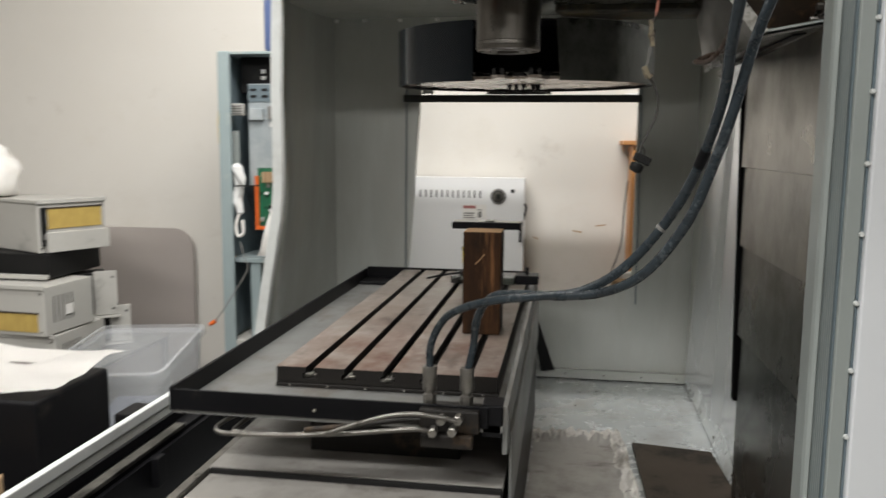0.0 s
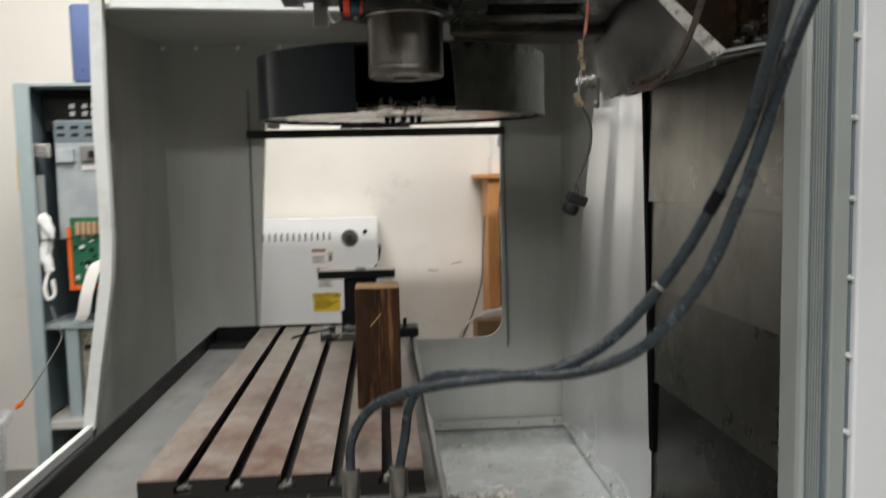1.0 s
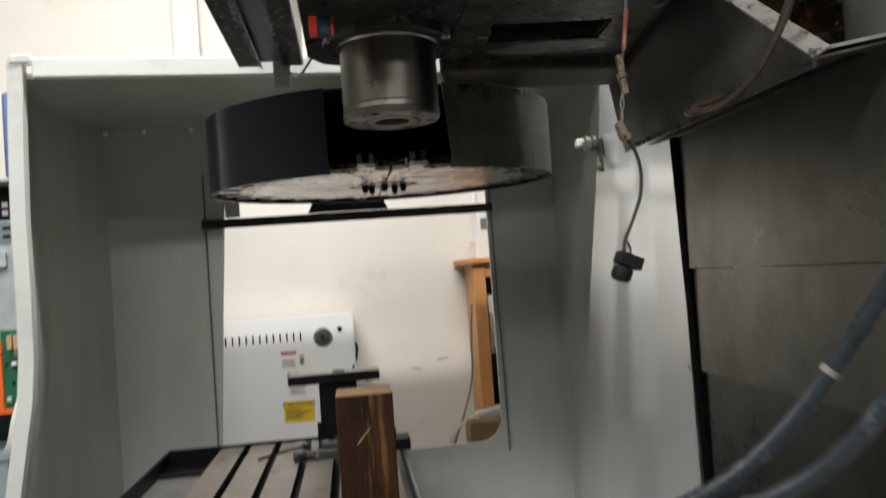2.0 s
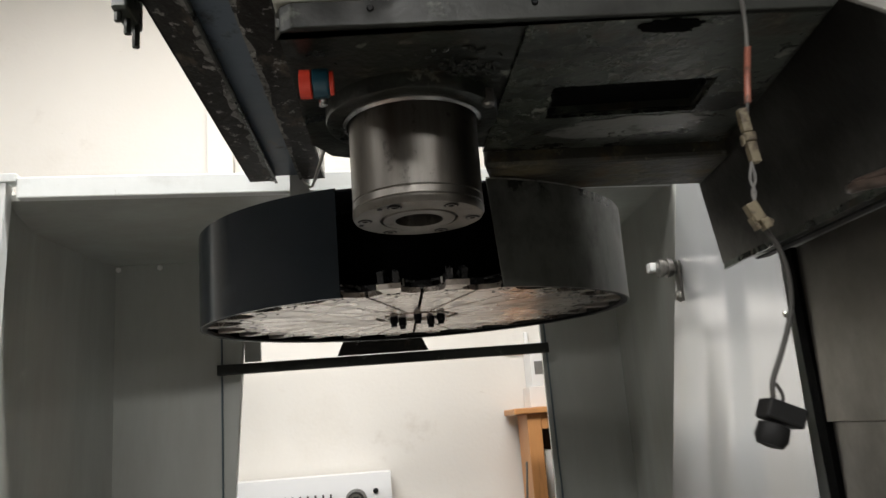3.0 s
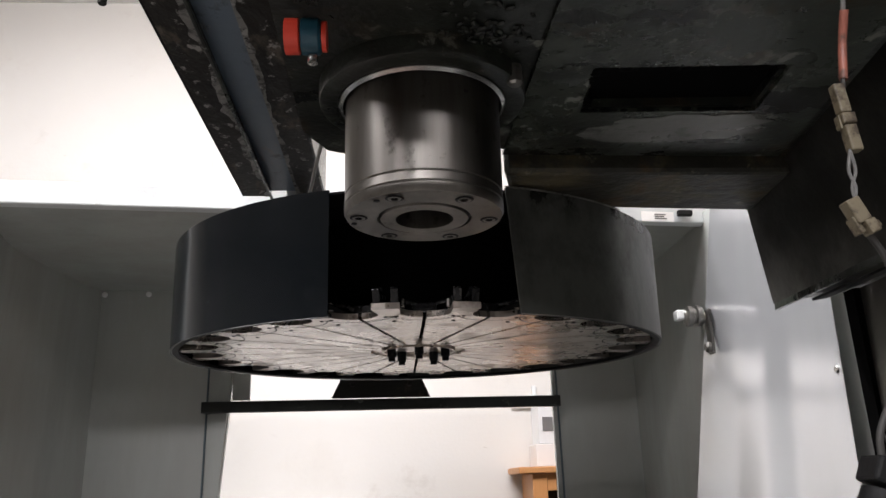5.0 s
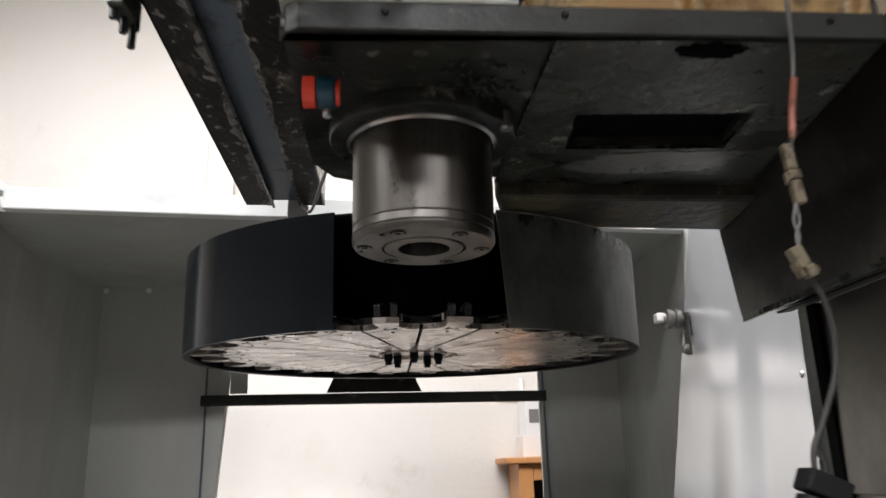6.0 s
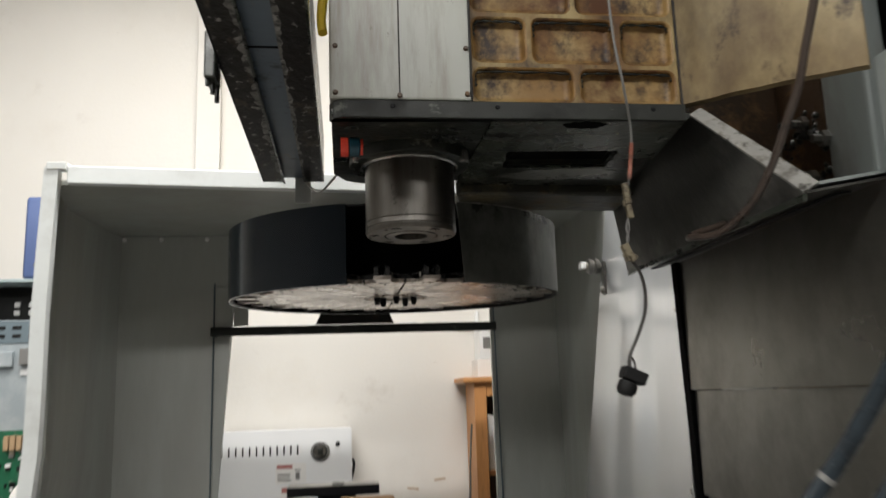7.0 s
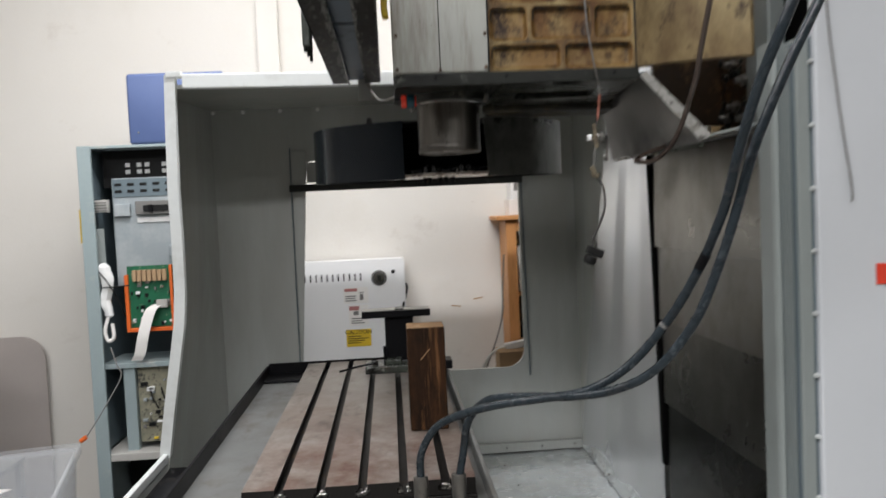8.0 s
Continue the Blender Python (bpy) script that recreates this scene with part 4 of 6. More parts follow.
def on_table():
    b = box((-0.141, 2.076, 0.901), (-0.049, 2.168, 1.154), 0.003)
    bmesh.ops.recalc_face_normals(b, faces=b.faces)
    for f in b.faces:
        if f.normal.z > 0.7:
            f.material_index = 1
    o = solid("wood_block", b, [M_WOOD, M_WOODEND], "brown timber block standing on end on the table", "wood block", loc=(-0.095, 2.12, 0.901))
    b = rod((-0.110, 2.0755, 1.075), (-0.088, 2.0755, 1.100), 0.0012, 6)
    part("scratch", b, M_WOODEND, o, "pale scratch in the timber")
    t = thing("tee_fixture", (-0.17, 2.86, 0.901), "black steel tee fixture clamped on the table", "fixture")
    part("top_bar", box((-0.278, 2.832, 1.080), (-0.046, 2.912, 1.103), 0.002), M_BLACK, t)
    part("stem", box((-0.202, 2.848, 0.930), (-0.105, 2.895, 1.081), 0.003), M_BLACK, t)
    part("base_plate", box((-0.272, 2.78, 0.901), (-0.060, 2.90, 0.925), 0.003), M_BARE, t)
    part("clamp", box((-0.205, 2.80, 0.925), (-0.150, 2.85, 0.942), 0.003), M_BARE, t)
    part("stud", rod((-0.205, 2.83, 0.90), (-0.205, 2.83, 0.985), 0.006, 8), M_BLACK, t)
    part("nut", lathe([(0.011, 0.925), (0.011, 0.938)], (-0.240, 2.82, 0), 6), M_IRON, t)
    part("lever", tube([(-0.24, 2.80, 0.935), (-0.30, 2.80, 0.925), (-0.36, 2.82, 0.908)], 0.004, 6), M_BLACK, t)
    # upper face in grey, lighter than the black sides of the bar
    part("bar_top", box((-0.276, 2.834, 1.1031), (-0.048, 2.910, 1.1046), 0.0005), M_COVER, t, "grey upper face")
    part("slot_rib", box((-0.165, 2.84, 1.1047), (-0.135, 2.90, 1.108), 0.001), M_BARE, t)
    part("side_clamp", box((-0.058, 2.80, 0.901), (0.02, 2.88, 0.930), 0.004), M_BLACK, t)
    part("stud", rod((-0.02, 2.83, 0.90), (-0.02, 2.83, 0.955), 0.006, 8), M_BLACK, t)


on_table()


def pan_litter():
    random.seed(9)
    b = bmesh.new()
    n1, n2 = 80, 110
    g = []
    for i in range(n1 + 1):
        row = []
        for j in range(n2 + 1):
            u, v = i / n1, j / n2
            x, y = 0.018 + (0.34 - 0.06 * v) * u + 0.02 * noise.noise((v * 5, 0, 1)), 1.70 + 1.04 * v + 0.03 * noise.noise((u * 4, 3, 0))
            edge = max(math.exp(-((u - 0.97) / 0.07) ** 2), math.exp(-((v - 0.97) / 0.035) ** 2))
            z = 0.412 + 0.010 * noise.noise((u * 2.5, v * 3.5, 0.7)) + edge * (0.018 + 0.032 * abs(noise.noise((u * 11, v * 16, 2.2))) + 0.012 * noise.noise((u * 30, v * 44, 5.1)))
            row.append(b.verts.new((x, y, max(z, 0.404))))
        g.append(row)
    for i in range(n1):
        for j in range(n2):
            f = b.faces.new((g[i][j], g[i + 1][j], g[i + 1][j + 1], g[i][j + 1]))
            f.material_index = 1 if i > n1 - 11 - 7 * noise.noise((j * 0.11, 0, 9)) or j > n2 - 6 - 5 * noise.noise((i * 0.13, 3, 9)) else 0
    solid("plastic_sheet", b, [M_SADDLE, M_RAG], "dusty grey sheet with white crumpled border in the chip pan", "sheet", loc=(0.17, 2.3, 0.403), smooth=50)
    solid("board", prism([(0.345, 2.15), (0.60, 2.15), (0.575, 2.66), (0.335, 2.70)], "z", 0.404, 0.416, 0.002), M_BROWN, "flat brown board lying in the chip pan", "board", loc=(0.46, 2.4, 0.404))
    b = bmesh.new()
    for q in range(34):
        r = random.uniform(0.002, 0.005)
        bb = bmesh.new()
        bmesh.ops.create_icosphere(bb, subdivisions=1, radius=r)
        y = random.uniform(2.1, 3.3)
        merge(b, bb, Matrix.Translation((random.uniform(0.05, 0.60), y, 0.404)) @ Matrix.Rotation(random.random() * 3, 4, "Z") @ Matrix.Diagonal((1.8, 0.8, 0.5, 1)))
    solid("swarf", b, M_IRON, "scattered metal swarf in the chip pan", "swarf", loc=(0.3, 2.6, 0.4), kind="stuff")


pan_litter()


# ---------------------------------------------------------------- spindle head
def spindle_head():
    h = thing("spindle_head", (0.1, 1.9, 1.66), "oil stained machine head with cream ribbed casting and white cover", "machine head")
    # the parts are given in the head's own frame, which sits a little higher and further in
    ORIGIN[h.name] = ORIGIN[h.name] - Vector((0, 0.012, 0.0125))
    under = [(-0.146, 1.7225), (0.362, 1.7225), (0.385, 2.055), (0.075, 2.055), (0.06, 2.04), (-0.02, 2.06), (-0.09, 2.062), (-0.125, 2.045), (-0.146, 2.00)]
    slot = [(0.121, 1.864), (0.285, 1.856), (0.291, 1.935), (0.128, 1.941)]
    part("underside", holed(under, [slot], "z", 1.672, 1.680), M_OILY, h, "oily green black underside")
    # black cap set in to paint the shade inside the slot
    part("slot_cap", box((0.10, 1.835, 1.6805), (0.31, 1.965, 1.6865)), M_VOID, h)
    part("bare_face", holed([(0.070, 1.7235), (0.335, 1.7235), (0.37, 2.05), (0.062, 2.045)], [[(0.117, 1.860), (0.289, 1.852), (0.295, 1.939), (0.124, 1.945)]], "z", 1.667, 1.6715), M_BARE, h, "scraped grey casting face")
    part("rear_lip", prism([(0.064, 2.056), (0.388, 2.056), (0.398, 2.185), (0.09, 2.165)], "z", 1.650, 1.80, 0.006), M_LIP, h, "rust flecked rear lip")
    part("head_core", prism([(-0.140, 1.755), (0.36, 1.78), (0.385, 2.10), (0.07, 2.05), (-0.09, 2.056), (-0.12, 2.04), (-0.140, 2.0)], "z", 1.687, 2.5), M_OILY, h)
    part("flange_bar", prism([(-0.149, 1.735), (-0.143, 1.7215), (-0.132, 1.7145), (0.337, 1.7145), (0.337, 1.7222), (-0.140, 1.7222), (-0.146, 1.735)], "z", 1.666, 1.6905, 0.0015), M_BAR, h, "grimy bottom flange with screws")
    for x in (-0.066, 0.074, 0.290):
        part("screw", bolt_head((x, 1.7145, 1.682), 0.0032, -0.002, "y", 8), M_BLACK, h)
    # pale cover with pressed ribs
    part("side_cover", box((-0.148, 1.716, 1.6915), (0.041, 1.752, 2.5), 0.003), M_WPANEL, h, "dirty white side cover")
    part("panel_joint", box((-0.0570, 1.7150, 1.695), (-0.0550, 1.7162, 2.5)), M_IRON, h)
    part("panel_edge", box((0.0380, 1.7125, 1.693), (0.0415, 1.7158, 2.5), 0.001), M_IRON, h, "blackened panel edge")
    for x, z in ((-0.140, 1.70), (-0.056, 1.697), (0.034, 1.70), (-0.140, 1.765), (0.034, 1.765), (0.034, 1.88)):
        part("screw", bolt_head((x, 1.716, z), 0.0036, -0.004, "y", 8), M_RUST, h)
    # ribbed cream casting: a face plate with rounded, dished pockets
    rows = [(1.6975, 1.7415), (1.7545, 1.8155), (1.8285, 1.8905), (1.9035, 1.9655), (1.9785, 2.0405), (2.0535, 2.1155)]
    cells = []
    for i, (z0, z1) in enumerate(rows):
        cuts = [0.0475, *((0.190,) if i % 2 == 0 else (0.125, 0.252)), 0.329]
        for k in range(len(cuts) - 1):
            cells.append((cuts[k] + (0.0065 if k else 0.0), z0, cuts[k + 1] - (0.0065 if k < len(cuts) - 2 else 0.0), z1))
    part("casting_face", holed([(0.043, 1.6915), (0.338, 1.6915), (0.338, 2.5), (0.043, 2.5)], [rounded(x0 - 0.0035, z0 - 0.0035, x1 + 0.0035, z1 + 0.0035, 0.013, 6) for x0, z0, x1, z1 in cells], "y", 1.7275, 1.7305), M_CREAM, h, "oil browned cream casting")
    part("casting_side_wall", box((0.336, 1.7310, 1.6915), (0.338, 1.78, 2.5)), M_CREAM, h)
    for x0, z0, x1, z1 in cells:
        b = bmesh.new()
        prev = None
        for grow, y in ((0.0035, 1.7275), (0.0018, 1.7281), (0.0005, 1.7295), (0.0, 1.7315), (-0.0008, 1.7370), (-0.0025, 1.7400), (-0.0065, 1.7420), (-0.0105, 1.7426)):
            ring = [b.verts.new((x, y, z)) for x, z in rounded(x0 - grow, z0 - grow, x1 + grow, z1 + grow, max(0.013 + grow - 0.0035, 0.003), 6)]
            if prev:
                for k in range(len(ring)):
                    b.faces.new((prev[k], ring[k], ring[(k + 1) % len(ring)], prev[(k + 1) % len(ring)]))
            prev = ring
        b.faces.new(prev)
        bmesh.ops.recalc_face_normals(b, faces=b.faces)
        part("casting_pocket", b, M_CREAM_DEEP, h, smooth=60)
        # thin black bead along the upper rim and corners of the pocket
        part("oil_bead", tube([(x0 + 0.0012, 1.7345, z1 - 0.022), (x0 + 0.0016, 1.734, z1 - 0.010), (x0 + 0.006, 1.7335, z1 - 0.0022), (x0 * 0.6 + x1 * 0.4, 1.7335, z1 - 0.0008), (x1 - 0.006, 1.7335, z1 - 0.0022), (x1 - 0.0016, 1.734, z1 - 0.010)], 0.0019, 6, n=6, wobble=0.6), M_OILY, h, smooth=60)
    # smooth side of the casting, coming forward from the ribbed face towards the column
    b = bmesh.new()
    cols = []
    for i in range(17):
        u = i / 16
        x, y = 0.337 + 0.152 * u, 1.7270 - 0.182 * u - 0.010 * math.sin(math.pi * u)
        z0 = 1.690 - 0.016 * u + 0.0016 * noise.noise((u * 7, 1.3, 0.4))
        swell = 0.006 * math.sin(math.pi * u)
        cols.append([b.verts.new(q) for q in ((x + 0.011, y + 0.012, z0 + 0.16), (x + 0.011, y + 0.012, z0 + 0.004), (x + 0.006, y + 0.006, z0), (x, y, z0 + 0.003), (x - swell * 0.5, y - swell * 0.6, z0 + 0.04), (x - swell, y - swell, z0 + 0.16), (x - swell, y - swell, 2.49))])
    for i in range(16):
        for k in range(6):
            b.faces.new((cols[i][k], cols[i + 1][k], cols[i + 1][k + 1], cols[i][k + 1]))
    part("casting_side", b, M_CREAM2, h, "smooth cream casting side", smooth=50)
    part("oil_run", tube([(0.3385, 1.7265, 1.692), (0.3380, 1.7265, 1.80), (0.3385, 1.7270, 1.95), (0.338, 1.7265, 2.2)], 0.0026, 6, n=14, wobble=0.12), M_IRON, h, "black oil run down the corner", smooth=60)
    # bare scraped patch beyond the slot, with a ragged outline
    ring = []
    for k in range(40):
        a = 2 * math.pi * k / 40
        r = 1 + 0.30 * noise.noise((2.2 * math.cos(a), 2.2 * math.sin(a), 4.1)) + 0.10 * noise.noise((9 * math.cos(a), 9 * math.sin(a), 1.3))
        ring.append((0.232 + 0.092 * r * math.cos(a), 1.979 + 0.031 * r * math.sin(a) - 0.10 * (0.092 * r * math.cos(a))))
    part("scraped_patch", prism(ring, "z", 1.6662, 1.6669), M_SCRAPE, h, "bare scraped iron patch")
    # black sludge hanging round the slot
    b = bmesh.new()
    random.seed(31)
    for q in range(70):
        u = random.random()
        p0, p1 = random.choice(((slot[0], slot[1]), (slot[2], slot[3]), (slot[2], slot[3]), (slot[3], slot[0])))
        bb = bmesh.new()
        bmesh.ops.create_icosphere(bb, subdivisions=1, radius=random.uniform(0.0015, 0.0042))
        merge(b, bb, Matrix.Translation((p0[0] + (p1[0] - p0[0]) * u, p0[1] + (p1[1] - p0[1]) * u, 1.6672)) @ Matrix.Diagonal((1.5, 1.0, 0.4, 1)))
    tagged(part("sludge", b, M_VOID, h, "black oily sludge", smooth=60), kind="stuff")
    # flat black patch that paints the dark of a ragged hole
    hole_outline = []
    for k in range(44):
        a = 2 * math.pi * k / 44
        w = 1 + 0.38 * noise.noise((math.cos(a) * 2.3, math.sin(a) * 2.3, 4.2)) + 0.22 * noise.noise((math.cos(a) * 7, math.sin(a) * 7, 1.1))
        hole_outline.append((0.200 + 0.028 * w * math.cos(a), 1.7365 + 0.0115 * w * math.sin(a)))
    part("worn_recess", prism(hole_outline, "z", 1.6655, 1.6669), M_VOID, h, "black patch painted as a ragged shaded hole beside the flange")
    # spindle nose
    nx, ny = -0.029, 1.909
    sp = part("spindle_nose", lathe([(0.0698, 1.668), (0.0688, 1.652), (0.0686, 1.5670), (0.0678, 1.5660), (0.0686, 1.5650), (0.0690, 1.5580), (0.0682, 1.5570), (0.0690, 1.5560), (0.0690, 1.5520), (0.0670, 1.5485), (0.0408, 1.5478), (0.0408, 1.5515), (0.0392, 1.5515), (0.0378, 1.5470), (0.0250, 1.5470), (0.0215, 1.5770), (0.0190, 1.6270)], (nx, ny, 0), 72), M_NOSE, h, "polished steel spindle nose", smooth=30)
    part("spindle_flange", lathe([(0.0925, 1.6720), (0.0925, 1.6590), (0.0915, 1.6560), (0.0885, 1.6545), (0.0755, 1.6545), (0.0755, 1.668)], (nx, ny, 0), 64, close=False), M_OILY, h, smooth=30)
    part("flange_ring", lathe([(0.0752, 1.6575), (0.0745, 1.6535), (0.0712, 1.6515), (0.0700, 1.6575)], (nx, ny, 0), 64, close=False), M_STEEL, h, smooth=30)
    for k in range(6):
        a = radians(60 * k + 3)
        c = (nx + 0.0565 * math.cos(a), ny + 0.0565 * math.sin(a), 1.5482)
        part("cap_screw", lathe([(0.0055, 0.0), (0.0055, -0.0010), (0.0032, -0.0010), (0.0032, 0.004)], c, 14), M_NOSE, sp, smooth=30)
        part("socket", lathe([(0.0031, -0.0003), (0.0004, -0.0004)], c, 10, close=False), M_VOID, sp)
        part("counterbore", lathe([(0.0078, -0.0003), (0.0056, -0.0006)], c, 18, close=False), M_BLACK, sp)
    for k, r in ((3, 0.0625), (4, 0.0600)):
        a = radians(60 * k - 12)
        part("pin_hole", lathe([(0.0026, 0.0), (0.0026, -0.0005), (0.0005, -0.0005)], (nx + r * math.cos(a), ny + r * math.sin(a), 1.5481), 10), M_BLACK, sp)
    # coloured air fittings and oily lumps under the head
    part("plug", lathe([(0.0135, 0), (0.0135, 0.010), (0.012, 0.011)], (-0.134, 1.783, 1.6475), 14, "x"), M_RED, h, "red plastic plug", smooth=40)
    part("fitting", lathe([(0.012, 0), (0.0138, 0.001), (0.0138, 0.013), (0.012, 0.015)], (-0.1225, 1.783, 1.6475), 14, "x"), M_TEAL, h, "blue green air fitting", smooth=40)
    part("plug", lathe([(0.0115, 0), (0.0115, 0.0035)], (-0.107, 1.783, 1.6475), 14, "x"), M_RED, h, smooth=40)
    part("fitting_screw", rod((-0.114, 1.786, 1.633), (-0.114, 1.786, 1.627), 0.004, 8), M_STEEL, h)
    b = bmesh.new()
    random.seed(12)
    for q in range(90):
        bb = bmesh.new()
        bmesh.ops.create_icosphere(bb, subdivisions=1, radius=random.uniform(0.0012, 0.0042))
        merge(b, bb, Matrix.Translation((random.gauss(0.02, 0.022), random.gauss(1.815, 0.018), 1.6705)) @ Matrix.Rotation(random.random() * 3, 4, "Z") @ Matrix.Diagonal((1.4, 0.8, 0.45, 1)))
    tagged(part("grease", b, M_OILY, h, "lumps of black grease", smooth=60), kind="stuff")
    part("fitting", lathe([(0.007, 0), (0.007, -0.016), (0.005, -0.018)], (0.048, 1.86, 1.668), 8), M_PIPE, h)
    return h


spindle_head()


def guard():
    g = thing("guard_chute", (0.42, 1.9, 1.53), "scuffed dark sheet guard below the machine head", "machine guard")
    A, B, C, D = (0.338, 1.718, 1.682), (0.396, 2.205, 1.678), (0.429, 2.236, 1.551), (0.403, 1.583, 1.538)
    a_, b_, c_, d_ = (Vector(q) for q in (A, B, C, D))
    sheet = bmesh.new()
    n = 14
    grids = []
    for depth in (0.0, 0.003):
        rows = []
        for i in range(n + 1):
            v = i / n
            row = []
            for k in range(n + 1):
                u = k / n
                p = (a_.lerp(b_, u)).lerp(d_.lerp(c_, u), v)
                # a shallow swell across the sheet and a few dents
                swell = 0.010 * math.sin(math.pi * v) * math.sin(math.pi * u) + 0.0016 * noise.noise((u * 4, v * 3, 0.5)) * math.sin(math.pi * v) * math.sin(math.pi * u)
                row.append(sheet.verts.new(p + Vector((swell + depth, 0, 0))))
            rows.append(row)
        grids.append(rows)
    for rows in grids:
        for i in range(n):
            for k in range(n):
                sheet.faces.new((rows[i][k], rows[i][k + 1], rows[i + 1][k + 1], rows[i + 1][k]))
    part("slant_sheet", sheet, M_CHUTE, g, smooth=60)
    part("bright_edge", plate([A, (0.352, 1.714, 1.690), (0.421, 1.579, 1.549), D], 0.004, away=(0, -1, 0)), M_EDGE, g, "bare metal folded edge")
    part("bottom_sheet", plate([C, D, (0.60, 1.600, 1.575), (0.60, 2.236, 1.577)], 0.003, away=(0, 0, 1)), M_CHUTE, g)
    part("bottom_lip", plate([C, (0.429, 2.238, 1.543), (0.403, 1.585, 1.530), D], 0.004, away=(1, 0, 0)), M_BARE, g)
    part("seam_strip", plate([(0.47, 2.22, 1.5535), (0.49, 2.22, 1.5565), (0.49, 1.62, 1.5525), (0.47, 1.62, 1.5495)], 0.003, away=(0, 0, -1)), M_RUBBER, g)
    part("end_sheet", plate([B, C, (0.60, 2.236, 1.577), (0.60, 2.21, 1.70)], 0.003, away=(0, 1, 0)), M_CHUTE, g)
    part("back_ledge", plate([(0.409, 1.584, 1.547), (0.60, 1.595, 1.581), (0.60, 1.70, 1.584), (0.42, 1.70, 1.550)], 0.004, away=(0, 0, 1)), M_POST, g)
    c = solid("brown_hose", tube([(0.412, 1.79, 1.549), (0.360, 1.775, 1.532), (0.338, 1.755, 1.521), (0.330, 1.728, 1.516), (0.346, 1.685, 1.513), (0.360, 1.630, 1.534), (0.366, 1.584, 1.569), (0.368, 1.546, 1.610), (0.369, 1.515, 1.645), (0.368, 1.493, 1.680), (0.367, 1.468, 1.718), (0.367, 1.442, 1.760), (0.372, 1.41, 1.84), (0.40, 1.40, 2.0), (0.50, 1.43, 2.2), (0.62, 1.456, 2.32)], 0.0047, 10), M_BROWNHOSE, "brown grey hose hanging beside the head", "hose", loc=(0.4, 1.7, 1.52), smooth=60)
    w = thing("hanging_sensor", (0.24, 1.76, 1.33), "black sensor hanging on a wire with white connectors", "sensor")
    part("wire", tube([(0.224, 1.690, 2.2), (0.224, 1.690, 1.95), (0.226, 1.690, 1.80), (0.240, 1.700, 1.715), (0.259, 1.735, 1.668), (0.262, 1.752, 1.63)], 0.0018, 8), M_CABLE, w, smooth=60)
    part("sleeve", tube([(0.2615, 1.742, 1.652), (0.262, 1.752, 1.630), (0.258, 1.752, 1.603)], 0.0031, 8), M_SLEEVE, w, "red brown sleeve", smooth=60)
    part("wire", tube([(0.258, 1.752, 1.606), (0.2545, 1.750, 1.590)], 0.0016, 6), M_WIRE, w)
    tilt = Matrix.Translation((0.2515, 1.748, 1.572)) @ Matrix.Rotation(radians(-6), 4, "Y")
    part("connector", box((-0.0040, -0.004, 0.0025), (0.0040, 0.004, 0.0245), 0.0012, m=tilt), M_CONNECT, w, "yellowed plug connector")
    part("connector", box((-0.0050, -0.005, -0.0060), (0.0050, 0.005, 0.0022), 0.0012, m=tilt), M_CONNECT, w)
    part("latch", box((-0.0068, -0.003, -0.0085), (-0.0052, 0.003, 0.0010), 0.0006, m=tilt), M_CONNECT, w)
    part("connector", box((-0.0042, -0.0042, -0.0255), (0.0042, 0.0042, -0.0063), 0.0012, m=tilt), M_CONNECT, w)
    for dx in (-1, 1):
        part("wire", tube([(0.2500, 1.747, 1.548), (0.2480 + 0.0022 * dx, 1.746, 1.532), (0.2465 - 0.0012 * dx, 1.745, 1.520), (0.2445 + 0.0010 * dx, 1.744, 1.508)], 0.0012, 6), M_CABLE, w)
    tilt = Matrix.Translation((0.2450, 1.743, 1.4985)) @ Matrix.Rotation(radians(-24), 4, "Y")
    crumb = box((-0.0052, -0.005, -0.004), (0.0050, 0.005, 0.0130), 0.0012, m=tilt)
    box((-0.0020, -0.0065, -0.013), (0.0056, 0.004, -0.0035), 0.0012, bm=crumb, m=tilt)
    box((-0.0062, -0.003, -0.010), (-0.0026, 0.0065, 0.002), 0.0010, bm=crumb, m=tilt)
    box((0.0058, -0.003, -0.011), (0.0095, 0.003, -0.0060), 0.0010, bm=crumb, m=tilt)
    part("connector", crumb, M_CONNECT, w, "cracked brown connector")
    part("cable", tube([(0.2500, 1.745, 1.489), (0.2620, 1.750, 1.473), (0.2685, 1.754, 1.448), (0.2660, 1.756, 1.418), (0.2530, 1.757, 1.386), (0.2420, 1.757, 1.364), (0.2400, 1.757, 1.350)], 0.0023, 10), M_WIRE, w, "dull grey cable", smooth=60)
    part("wire", tube([(0.2440, 1.757, 1.362), (0.2480, 1.757, 1.352), (0.2460, 1.757, 1.342)], 0.0016, 6), M_WIRE, w)
    m = Matrix.Translation((0.243, 1.757, 1.334)) @ Matrix.Rotation(radians(24), 4, "Y") @ Matrix.Scale(0.74, 4)
    body = part("sensor_body", box((-0.022, -0.016, -0.006), (0.022, 0.016, 0.016), 0.003, m=m), M_RUBBER, w, "black sensor housing")
    part("sensor_knob", lathe([(0.010, -0.008), (0.017, -0.010), (0.018, -0.024), (0.014, -0.032), (0.004, -0.034)], (-0.004, 0, 0), 18, m=m), M_RUBBER, body, smooth=40)
    n = thing("coolant_nozzle", (0.600, 2.8, 1.6), "zinc coolant nozzle on a bracket", "nozzle")
    part("bracket", box((0.569, 2.790, 1.575), (0.576, 2.812, 1.665), 0.002), M_TUBE, n)
    part("bolt", lathe([(0.011, 0.569), (0.011, 0.563), (0.007, 0.559), (0.002, 0.559)], (0, 2.80, 1.588), 12, "x"), M_PIPE, n)
